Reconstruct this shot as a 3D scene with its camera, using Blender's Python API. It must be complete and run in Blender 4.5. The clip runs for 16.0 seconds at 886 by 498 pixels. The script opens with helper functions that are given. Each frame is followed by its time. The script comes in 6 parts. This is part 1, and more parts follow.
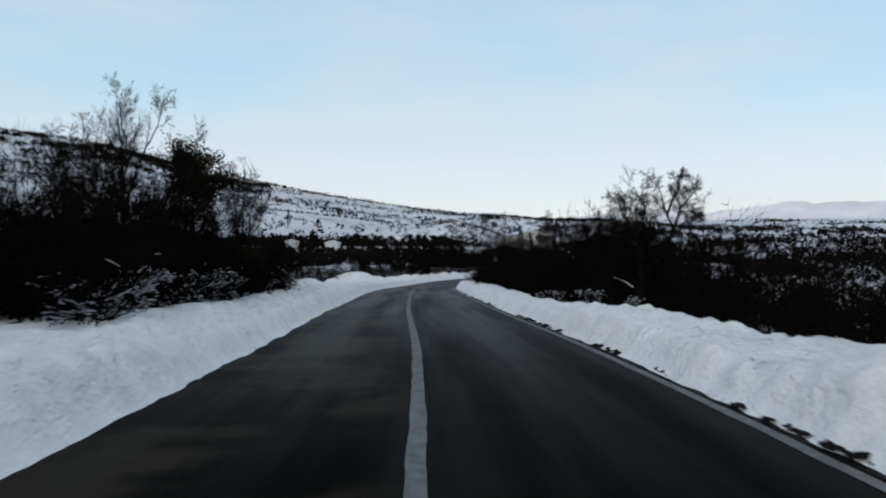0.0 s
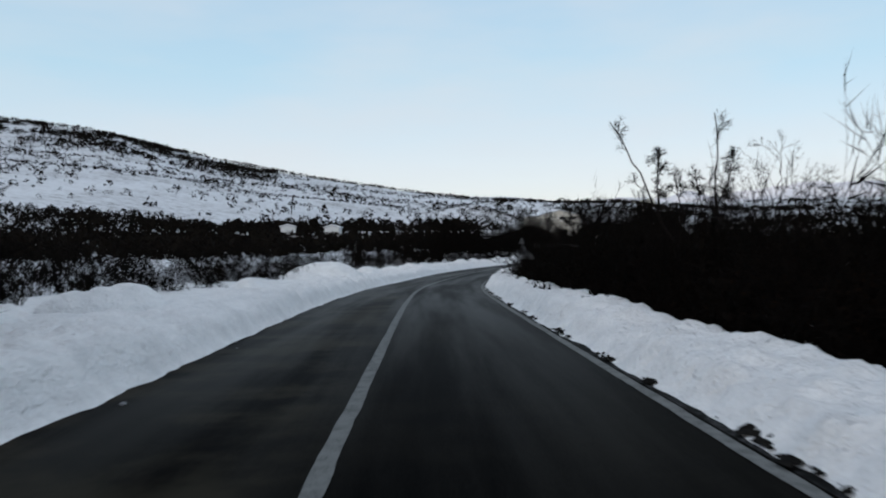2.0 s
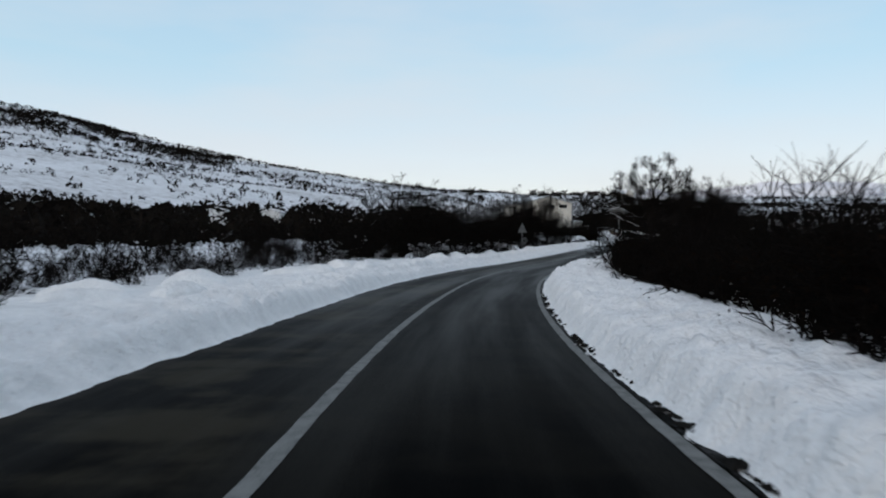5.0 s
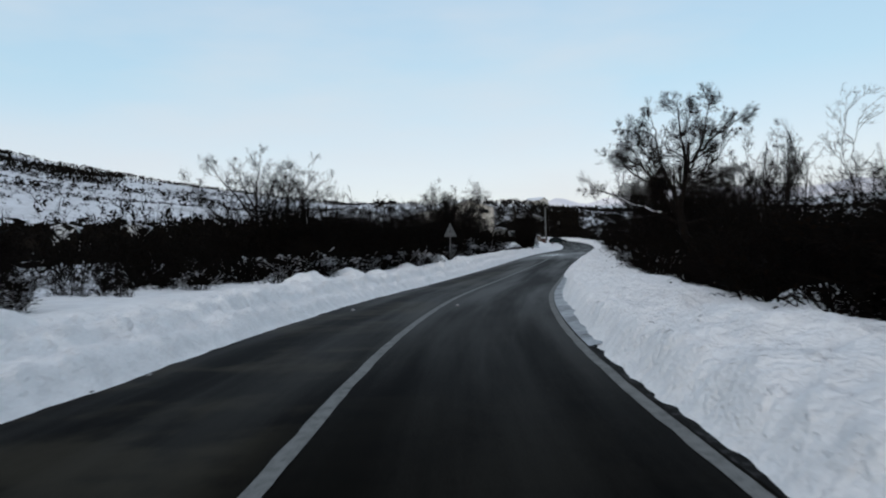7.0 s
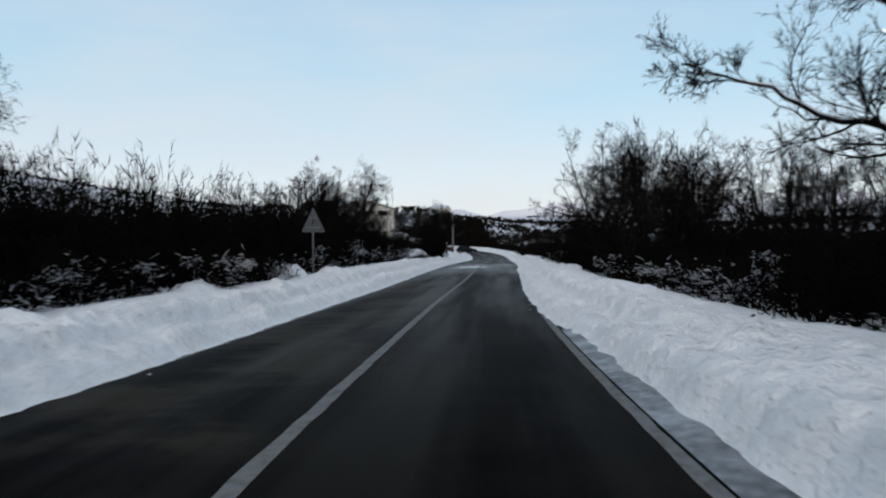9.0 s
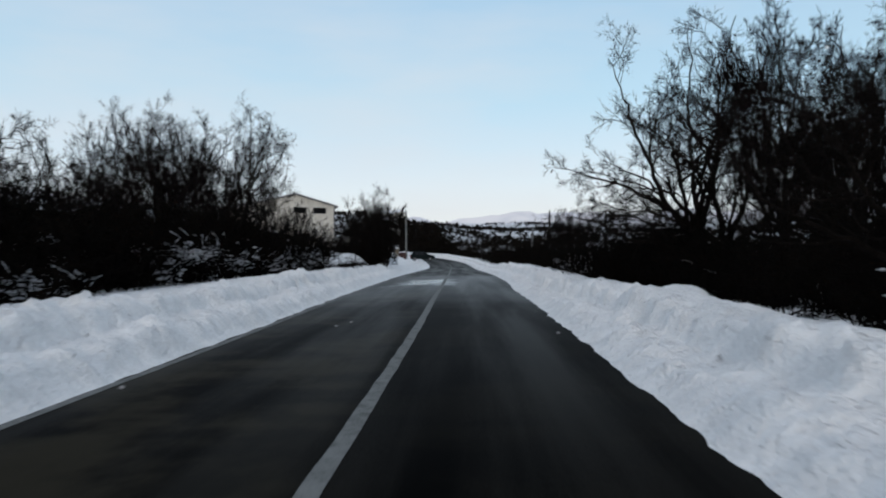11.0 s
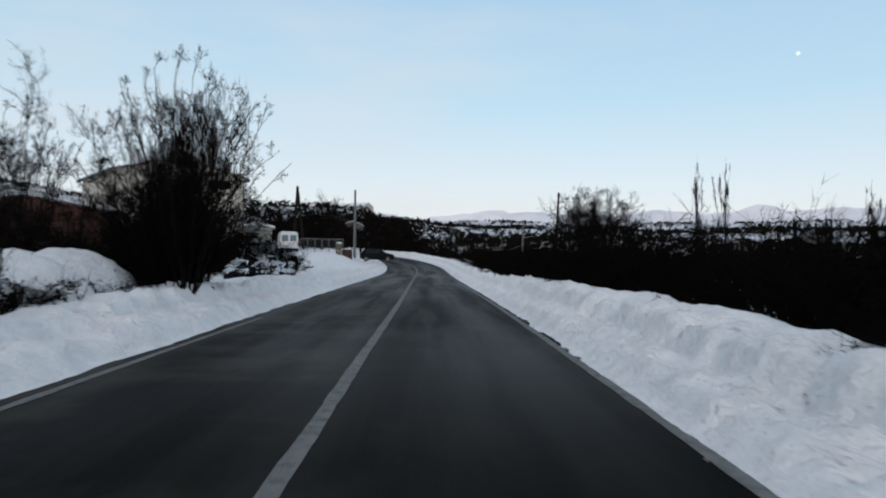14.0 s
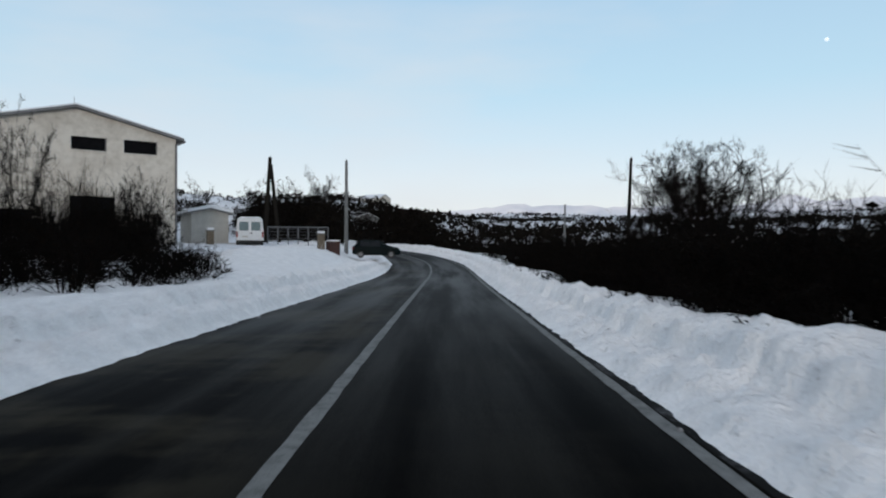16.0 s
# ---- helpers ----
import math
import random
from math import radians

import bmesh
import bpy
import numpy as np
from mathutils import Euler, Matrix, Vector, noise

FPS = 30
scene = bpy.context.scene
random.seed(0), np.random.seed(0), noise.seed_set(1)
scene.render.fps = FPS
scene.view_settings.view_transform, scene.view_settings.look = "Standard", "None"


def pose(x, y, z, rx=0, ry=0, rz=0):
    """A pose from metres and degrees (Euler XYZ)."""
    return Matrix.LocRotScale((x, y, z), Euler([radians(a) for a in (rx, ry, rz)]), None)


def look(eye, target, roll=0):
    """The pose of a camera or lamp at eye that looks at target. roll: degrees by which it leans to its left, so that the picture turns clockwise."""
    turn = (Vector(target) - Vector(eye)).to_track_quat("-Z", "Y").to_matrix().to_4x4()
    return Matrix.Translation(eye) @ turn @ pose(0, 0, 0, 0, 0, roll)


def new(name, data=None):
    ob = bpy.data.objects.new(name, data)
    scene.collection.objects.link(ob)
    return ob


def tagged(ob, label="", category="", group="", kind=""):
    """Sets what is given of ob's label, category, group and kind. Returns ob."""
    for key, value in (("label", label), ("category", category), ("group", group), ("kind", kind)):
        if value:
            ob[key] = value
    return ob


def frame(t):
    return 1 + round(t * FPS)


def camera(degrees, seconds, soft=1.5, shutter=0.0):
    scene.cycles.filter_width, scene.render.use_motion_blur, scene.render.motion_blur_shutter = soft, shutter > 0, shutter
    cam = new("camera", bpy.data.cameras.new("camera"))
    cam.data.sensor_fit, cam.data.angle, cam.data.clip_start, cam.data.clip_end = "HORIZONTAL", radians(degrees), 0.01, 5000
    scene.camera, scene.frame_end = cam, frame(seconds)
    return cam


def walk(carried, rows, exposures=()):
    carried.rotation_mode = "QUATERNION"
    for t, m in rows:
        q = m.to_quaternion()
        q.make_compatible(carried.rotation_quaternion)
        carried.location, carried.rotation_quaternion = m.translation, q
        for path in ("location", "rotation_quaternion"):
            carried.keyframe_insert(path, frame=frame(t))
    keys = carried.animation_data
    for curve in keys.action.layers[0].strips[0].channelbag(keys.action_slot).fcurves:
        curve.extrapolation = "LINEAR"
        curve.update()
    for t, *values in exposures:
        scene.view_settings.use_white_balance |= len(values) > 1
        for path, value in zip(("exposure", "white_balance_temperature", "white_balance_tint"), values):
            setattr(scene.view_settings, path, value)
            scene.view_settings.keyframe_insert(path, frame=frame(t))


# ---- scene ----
cam = camera(64.0, 16.0, soft=2.0, shutter=0.2)
walk(cam, [
    (0.0, pose(0.00, 0.00, 1.35, 90.15, -0.07, -0.01)),
    (0.5, pose(-0.06, 5.50, 1.26, 89.71, 0.40, 0.63)),
    (1.0, pose(-0.17, 11.03, 1.13, 90.12, 0.69, 1.16)),
    (1.5, pose(-0.30, 16.59, 0.98, 89.95, 1.12, 0.95)),
    (2.0, pose(-0.42, 22.13, 0.82, 89.02, 0.72, 0.96)),
    (2.5, pose(-0.57, 27.62, 0.66, 88.71, 1.36, 0.88)),
    (3.0, pose(-0.75, 33.04, 0.50, 89.05, 0.83, 1.46)),
    (3.5, pose(-0.91, 38.39, 0.33, 88.89, 0.97, 0.52)),
    (3.7, pose(-0.94, 40.52, 0.27, 89.01, 0.97, 0.07)),
    (4.0, pose(-0.98, 43.74, 0.16, 88.95, 0.60, -0.14)),
    (4.5, pose(-0.99, 49.15, -0.03, 88.72, 0.11, -0.68)),
    (5.0, pose(-0.91, 54.58, -0.22, 88.54, -0.18, -1.83)),
    (5.5, pose(-0.69, 60.02, -0.41, 88.52, -0.34, -3.62)),
    (5.8, pose(-0.46, 63.28, -0.52, 88.70, -0.22, -4.84)),
    (6.0, pose(-0.27, 65.45, -0.59, 89.01, 0.20, -5.58)),
    (6.5, pose(0.29, 70.85, -0.74, 89.33, 1.35, -7.31)),
    (7.0, pose(1.00, 76.21, -0.86, 89.60, 1.82, -8.97)),
    (7.5, pose(1.89, 81.44, -0.96, 89.56, 2.29, -11.52)),
    (8.0, pose(3.01, 86.55, -1.03, 89.88, 2.35, -13.74)),
    (8.5, pose(4.37, 91.74, -1.09, 90.49, 0.77, -15.68)),
    (9.0, pose(5.97, 96.95, -1.17, 90.19, 0.52, -17.02)),
    (9.2, pose(6.66, 99.02, -1.20, 90.61, 0.63, -17.56)),
    (9.5, pose(7.73, 102.13, -1.24, 90.64, 0.44, -17.73)),
    (10.0, pose(9.49, 107.33, -1.30, 90.51, 0.15, -17.88)),
    (10.5, pose(11.28, 112.53, -1.32, 90.57, 0.11, -18.88)),
    (11.0, pose(13.14, 117.69, -1.31, 90.78, 0.31, -20.56)),
    (11.3, pose(14.31, 120.77, -1.29, 90.94, 0.45, -21.51)),
    (11.5, pose(15.10, 122.81, -1.27, 91.06, 0.36, -21.85)),
    (12.0, pose(17.10, 127.86, -1.21, 91.27, 0.50, -22.21)),
    (12.5, pose(19.16, 132.86, -1.15, 90.99, 0.36, -22.86)),
    (13.0, pose(21.24, 137.83, -1.09, 90.46, -0.02, -23.09)),
    (13.5, pose(23.33, 142.78, -1.06, 90.38, -0.74, -22.90)),
    (14.0, pose(25.42, 147.74, -1.03, 90.64, -0.59, -22.85)),
    (14.5, pose(27.50, 152.74, -1.02, 89.87, -0.74, -22.12)),
    (15.0, pose(29.59, 157.79, -1.03, 89.39, -1.01, -22.00)),
    (15.5, pose(31.65, 162.86, -1.05, 90.07, -0.53, -20.97)),
    (16.0, pose(33.69, 167.92, -1.08, 90.19, -0.05, -21.09)),
], exposures=[(0.0, 0.0), (16.0, 0.0)])

# ------------------------------------------------------------ sky and sun
SUN_EL, SUN_AZ = radians(9.0), radians(205.0)
world = bpy.data.worlds.new("winter_sky")
scene.world = world
world.use_nodes = True
wn, wl = world.node_tree.nodes, world.node_tree.links
wn.clear()
w_out = wn.new("ShaderNodeOutputWorld")
w_bg = wn.new("ShaderNodeBackground")
w_sky = wn.new("ShaderNodeTexSky")
w_sky.sky_type = "NISHITA"
w_sky.sun_disc = False
w_sky.sun_elevation, w_sky.sun_rotation = SUN_EL, SUN_AZ
w_sky.altitude, w_sky.air_density, w_sky.dust_density, w_sky.ozone_density = 500.0, 1.0, 0.6, 1.6
w_gain = wn.new("ShaderNodeMix")
w_gain.data_type, w_gain.blend_type = "RGBA", "MULTIPLY"
w_gain.inputs[0].default_value = 1.0
w_gain.inputs[7].default_value = (0.20, 0.20, 0.20, 1)
wl.new(w_sky.outputs[0], w_gain.inputs[6])
# thin high cloud that whitens the lower sky
w_tc = wn.new("ShaderNodeTexCoord")
w_sep = wn.new("ShaderNodeSeparateXYZ")
wl.new(w_tc.outputs["Generated"], w_sep.inputs[0])
w_map = wn.new("ShaderNodeMapping")
w_map.inputs["Scale"].default_value = (1.3, 1.3, 5.0)
wl.new(w_tc.outputs["Generated"], w_map.inputs[0])
w_noise = wn.new("ShaderNodeTexNoise")
w_noise.inputs["Scale"].default_value = 1.7
w_noise.inputs["Detail"].default_value = 5.0
w_noise.inputs["Roughness"].default_value = 0.5
wl.new(w_map.outputs[0], w_noise.inputs["Vector"])
w_cr = wn.new("ShaderNodeValToRGB")
w_cr.color_ramp.elements[0].position, w_cr.color_ramp.elements[0].color = 0.42, (0, 0, 0, 1)
w_cr.color_ramp.elements[1].position, w_cr.color_ramp.elements[1].color = 0.72, (0.55, 0.55, 0.55, 1)
wl.new(w_noise.outputs["Fac"], w_cr.inputs[0])
w_grad = wn.new("ShaderNodeValToRGB")
g = w_grad.color_ramp
g.elements[0].position, g.elements[0].color = 0.0, (0.82, 0.80, 0.83, 1)
g.elements[1].position, g.elements[1].color = 1.0, (0.43, 0.475, 0.55, 1)
for pos, col in ((0.10, (0.73, 0.80, 0.88, 1)), (0.22, (0.52, 0.735, 0.88, 1)), (0.40, (0.42, 0.62, 0.82, 1)), (0.60, (0.43, 0.51, 0.62, 1))):
    e = g.elements.new(pos)
    e.color = col
wl.new(w_sep.outputs[2], w_grad.inputs[0])
w_mix = wn.new("ShaderNodeMix")
w_mix.data_type = "RGBA"
w_mix.inputs[0].default_value = 0.86
wl.new(w_gain.outputs[2], w_mix.inputs[6])
wl.new(w_grad.outputs[0], w_mix.inputs[7])
w_cloud = wn.new("ShaderNodeMix")
w_cloud.data_type = "RGBA"
w_cloud.inputs[7].default_value = (0.74, 0.76, 0.80, 1)
wl.new(w_cr.outputs[0], w_cloud.inputs[0])
wl.new(w_mix.outputs[2], w_cloud.inputs[6])
wl.new(w_cloud.outputs[2], w_bg.inputs[0])
w_bg.inputs[1].default_value = 1.0
wl.new(w_bg.outputs[0], w_out.inputs[0])

sun = new("sun", bpy.data.lights.new("sun", "SUN"))
sun.data.energy, sun.data.angle, sun.data.color = 0.8, radians(14), (1.0, 0.90, 0.80)
sun.matrix_world = look((0, 0, 0), (-math.sin(SUN_AZ) * math.cos(SUN_EL), -math.cos(SUN_AZ) * math.cos(SUN_EL), -math.sin(SUN_EL)))


# ------------------------------------------------------------ materials
def material(name, rough=0.7, metal=0.0):
    m = bpy.data.materials.new(name)
    m.use_nodes = True
    b = m.node_tree.nodes["Principled BSDF"]
    b.inputs["Roughness"].default_value, b.inputs["Metallic"].default_value = rough, metal
    return m, m.node_tree.nodes, m.node_tree.links, b


def surface(name, dark, light, scale=4.0, rough=0.7, bump=0.2, metal=0.0, detail=6.0, fine=None, dist=0.02, spread=(0.35, 0.68), spec=0.5):
    """Colour between two tones by noise at two scales, with relief."""
    m, n, l, b = material(name, rough, metal)
    b.inputs["Specular IOR Level"].default_value = spec
    tc = n.new("ShaderNodeTexCoord")
    a = n.new("ShaderNodeTexNoise")
    a.inputs["Scale"].default_value, a.inputs["Detail"].default_value = scale, detail
    c = n.new("ShaderNodeTexNoise")
    c.inputs["Scale"].default_value, c.inputs["Detail"].default_value = fine or scale * 11, 4.0
    l.new(tc.outputs["Object"], a.inputs["Vector"])
    l.new(tc.outputs["Object"], c.inputs["Vector"])
    mx = n.new("ShaderNodeMath")
    mx.operation = "MULTIPLY_ADD"
    mx.inputs[1].default_value = 0.45
    l.new(c.outputs["Fac"], mx.inputs[0])
    half = n.new("ShaderNodeMath")
    half.operation = "MULTIPLY"
    half.inputs[1].default_value = 0.55
    l.new(a.outputs["Fac"], half.inputs[0])
    l.new(half.outputs[0], mx.inputs[2])
    r = n.new("ShaderNodeValToRGB")
    r.color_ramp.elements[0].position, r.color_ramp.elements[0].color = spread[0], (*dark, 1)
    r.color_ramp.elements[1].position, r.color_ramp.elements[1].color = spread[1], (*light, 1)
    l.new(mx.outputs[0], r.inputs[0])
    l.new(r.outputs[0], b.inputs["Base Color"])
    bp = n.new("ShaderNodeBump")
    bp.inputs["Strength"].default_value, bp.inputs["Distance"].default_value = bump, dist
    l.new(mx.outputs[0], bp.inputs["Height"])
    l.new(bp.outputs[0], b.inputs["Normal"])
    return m


SNOW = surface("snow", (0.76, 0.755, 0.76), (0.93, 0.92, 0.92), 2.6, 0.9, 1.0, fine=26.0, dist=0.055, spread=(0.34, 0.60), spec=0.2)
sn, sl = SNOW.node_tree.nodes, SNOW.node_tree.links
s_bump = next(k for k in sn if k.type == "BUMP")
s_tc = next(k for k in sn if k.type == "TEX_COORD")
s_warp = sn.new("ShaderNodeTexNoise")
s_warp.inputs["Scale"].default_value, s_warp.inputs["Detail"].default_value = 5.0, 3.0
s_mix = sn.new("ShaderNodeMix")
s_mix.data_type, s_mix.blend_type = "RGBA", "LINEAR_LIGHT"
s_mix.inputs[0].default_value = 0.08
s_vor = sn.new("ShaderNodeTexVoronoi")
s_vor.feature = "SMOOTH_F1"
s_vor.inputs["Scale"].default_value = 8.0
s_vor.inputs["Detail"].default_value = 2.0
s_b2 = sn.new("ShaderNodeBump")
s_b2.invert = True
s_b2.inputs["Strength"].default_value, s_b2.inputs["Distance"].default_value = 0.65, 0.07
sl.new(s_tc.outputs["Object"], s_warp.inputs["Vector"])
sl.new(s_tc.outputs["Object"], s_mix.inputs[6])
sl.new(s_warp.outputs["Color"], s_mix.inputs[7])
sl.new(s_mix.outputs[2], s_vor.inputs["Vector"])
sl.new(s_vor.outputs["Distance"], s_b2.inputs["Height"])
sl.new(s_b2.outputs[0], s_bump.inputs["Normal"])
SNOW_CAP = surface("snow_on_things", (0.70, 0.72, 0.76), (0.86, 0.87, 0.89), 6.0, 0.75, 0.5, fine=30.0, dist=0.03)
# Bark and twig tones near black: the thickets' own shade is put into them.
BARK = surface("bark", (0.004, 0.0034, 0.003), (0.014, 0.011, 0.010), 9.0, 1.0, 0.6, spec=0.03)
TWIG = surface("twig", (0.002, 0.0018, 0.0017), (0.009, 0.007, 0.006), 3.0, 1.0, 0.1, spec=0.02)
CORE_LEAF = surface("dark_core_leaf", (0.003, 0.0022, 0.0018), (0.013, 0.008, 0.0055), 5.0, 1.0, 0.1, spec=0.02)
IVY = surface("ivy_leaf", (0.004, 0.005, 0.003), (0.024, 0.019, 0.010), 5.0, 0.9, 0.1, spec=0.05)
PAINT = surface("road_paint", (0.07, 0.072, 0.07), (0.20, 0.205, 0.20), 7.0, 0.9, 0.2, fine=60.0, spread=(0.30, 0.56), spec=0.08)
DIRTYSNOW = surface("dirty_snow", (0.10, 0.10, 0.105), (0.34, 0.34, 0.35), 12.0, 0.9, 0.5, fine=60.0)
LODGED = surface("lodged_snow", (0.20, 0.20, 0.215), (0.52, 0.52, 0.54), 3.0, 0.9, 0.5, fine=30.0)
DIRT = surface("wet_dirt", (0.004, 0.0038, 0.0036), (0.022, 0.020, 0.018), 6.0, 1.0, 0.8, fine=40.0, spec=0.05)
PLASTER = surface("cream_plaster", (0.40, 0.35, 0.29), (0.63, 0.58, 0.51), 0.42, 0.9, 0.1, fine=2.6, spread=(0.30, 0.58))
# Near-black sheet that stands in for the shade inside openings.
DARK_INSIDE = surface("opening_shade", (0.004, 0.004, 0.005), (0.010, 0.010, 0.011), 3.0, 0.9, 0.1, spec=0.05)
ROOFTILE = surface("grey_roof_sheet", (0.10, 0.10, 0.10), (0.20, 0.20, 0.20), 2.0, 0.7, 0.2)
GUTTER = surface("grey_metal", (0.10, 0.10, 0.105), (0.19, 0.19, 0.20), 5.0, 0.55, 0.1, metal=0.4)
REDWALL = surface("red_brown_wall", (0.03, 0.012, 0.009), (0.075, 0.024, 0.015), 2.0, 0.85, 0.3)
WHITEPAINT = surface("white_car_paint", (0.55, 0.56, 0.57), (0.66, 0.67, 0.68), 2.0, 0.35, 0.02)
CARPAINT = surface("dark_green_car_paint", (0.002, 0.005, 0.006), (0.004, 0.009, 0.009), 2.0, 0.5, 0.02, spec=0.05)
GLASS = surface("tinted_glass", (0.12, 0.16, 0.17), (0.16, 0.21, 0.22), 1.0, 0.12, 0.0)
CARGLASS = surface("dark_glass", (0.004, 0.005, 0.006), (0.008, 0.009, 0.010), 1.0, 0.15, 0.0, spec=0.25)
RUBBER = surface("rubber", (0.010, 0.010, 0.010), (0.025, 0.025, 0.025), 8.0, 0.85, 0.2)
TAIL = surface("tail_lamp", (0.22, 0.02, 0.015), (0.32, 0.03, 0.02), 4.0, 0.3, 0.0)
BRICK = surface("yellow_brick", (0.085, 0.065, 0.045), (0.18, 0.145, 0.105), 4.0, 0.9, 0.4)
REDBOX = surface("rusty_red_sheet", (0.025, 0.010, 0.008), (0.06, 0.02, 0.014), 4.0, 0.8, 0.2)
CONCRETE = surface("concrete", (0.10, 0.10, 0.10), (0.20, 0.20, 0.195), 4.0, 0.9, 0.2)
OLDWOOD = surface("weathered_pole_wood", (0.010, 0.009, 0.008), (0.022, 0.019, 0.016), 5.0, 1.0, 0.4, spec=0.03)
ALU = surface("galvanised_sheet", (0.07, 0.07, 0.07), (0.12, 0.12, 0.12), 5.0, 0.7, 0.05, spec=0.2)
TANKWALL = surface("pale_cream_sheet", (0.36, 0.34, 0.31), (0.50, 0.48, 0.44), 2.0, 0.7, 0.1)
GRIT = surface("wet_grit", (0.003, 0.003, 0.003), (0.10, 0.10, 0.105), 2.2, 0.9, 0.8, fine=14.0, spread=(0.50, 0.72), spec=0.1)
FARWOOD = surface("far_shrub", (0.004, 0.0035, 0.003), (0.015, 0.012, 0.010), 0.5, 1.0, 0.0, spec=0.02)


def asphalt():
    """Dark asphalt: grain, worn wheel tracks, brown blotches in the left lane, a wet stretch."""
    m, n, l, b = material("asphalt", 0.9)
    b.inputs["Specular IOR Level"].default_value = 0.0
    tc, uv = n.new("ShaderNodeTexCoord"), n.new("ShaderNodeUVMap")
    sep = n.new("ShaderNodeSeparateXYZ")
    l.new(uv.outputs[0], sep.inputs[0])

    def cloud(scale, stretch, detail, rough=0.55, by=None):
        mp, t = n.new("ShaderNodeMapping"), n.new("ShaderNodeTexNoise")
        mp.inputs["Scale"].default_value = stretch
        l.new(by or uv.outputs[0], mp.inputs[0])
        l.new(mp.outputs[0], t.inputs["Vector"])
        t.inputs["Scale"].default_value, t.inputs["Detail"].default_value, t.inputs["Roughness"].default_value = scale, detail, rough
        return t.outputs["Fac"]

    def span(value, lo, hi, a=0.0, z=1.0):
        r = n.new("ShaderNodeMapRange")
        r.interpolation_type = "SMOOTHSTEP"
        for k, v in zip((1, 2, 3, 4), (lo, hi, a, z)):
            r.inputs[k].default_value = v
        l.new(value, r.inputs[0])
        return r.outputs[0]

    def calc(op, p, q, r=None):
        k = n.new("ShaderNodeMath")
        k.operation = op
        for i, v in enumerate((p, q, r)):
            if isinstance(v, (int, float)):
                k.inputs[i].default_value = v
            elif v is not None:
                l.new(v, k.inputs[i])
        return k.outputs[0]

    def tone(fac, dark, light):
        k = n.new("ShaderNodeMix")
        k.data_type = "RGBA"
        k.inputs[6].default_value = (*dark, 1) if isinstance(dark, tuple) else (0, 0, 0, 1)
        if not isinstance(dark, tuple):
            l.new(dark, k.inputs[6])
        k.inputs[7].default_value = (*light, 1)
        l.new(fac, k.inputs[0])
        return k.outputs[2]

    grain = cloud(55.0, (1, 1, 1), 3.0, 0.5, tc.outputs["Object"])
    wear = cloud(1.0, (0.8, 0.05, 1), 5.0)
    blotch = cloud(1.0, (0.42, 0.30, 1), 6.0, 0.62)
    streak = cloud(1.0, (0.5, 1.3, 1), 4.0, 0.5)
    left = span(sep.outputs[0], -0.1, 0.6)
    worn = span(calc("MULTIPLY_ADD", grain, 0.25, wear), 0.48, 0.80)
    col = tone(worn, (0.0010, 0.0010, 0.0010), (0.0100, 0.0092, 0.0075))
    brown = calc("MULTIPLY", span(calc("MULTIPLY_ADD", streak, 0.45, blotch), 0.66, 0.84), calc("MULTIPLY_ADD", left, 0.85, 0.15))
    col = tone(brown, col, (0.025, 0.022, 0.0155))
    l.new(col, b.inputs["Base Color"])
    # melt water on the stretch before the yard
    along = calc("ABSOLUTE", calc("SUBTRACT", sep.outputs[1], WET[1]), 0.0)
    across = calc("ABSOLUTE", calc("SUBTRACT", sep.outputs[0], WET[0]), 0.0)
    far = calc("MAXIMUM", calc("MULTIPLY", along, 1 / WET[3]), calc("MULTIPLY", across, 1 / WET[2]))
    film = calc("MULTIPLY_ADD", cloud(1.0, (0.7, 0.28, 1), 5.0, 0.6), -1.5, calc("ADD", far, 0.35))
    wet = span(film, -0.20, 0.42, 1.0, 0.0)
    damp = span(calc("MULTIPLY_ADD", far, 0.36, calc("MULTIPLY", blotch, -0.5)), 0.25, 0.75, 1.0, 0.0)
    gloss, fres, mix = n.new("ShaderNodeBsdfGlossy"), n.new("ShaderNodeFresnel"), n.new("ShaderNodeMixShader")
    fres.inputs["IOR"].default_value = 1.08
    share = calc("MULTIPLY", fres.outputs[0], calc("MULTIPLY_ADD", wet, 0.60, calc("MULTIPLY_ADD", damp, 0.16, calc("MULTIPLY_ADD", worn, 0.15, 0.11))))
    l.new(share, mix.inputs[0])
    l.new(calc("MULTIPLY_ADD", wet, -0.22, 0.46), gloss.inputs["Roughness"])
    l.new(b.outputs[0], mix.inputs[1])
    l.new(gloss.outputs[0], mix.inputs[2])
    l.new(mix.outputs[0], n["Material Output"].inputs["Surface"])
    bp = n.new("ShaderNodeBump")
    bp.inputs["Strength"].default_value, bp.inputs["Distance"].default_value = 0.35, 0.006
    l.new(grain, bp.inputs["Height"])
    l.new(bp.outputs[0], b.inputs["Normal"])
    return m


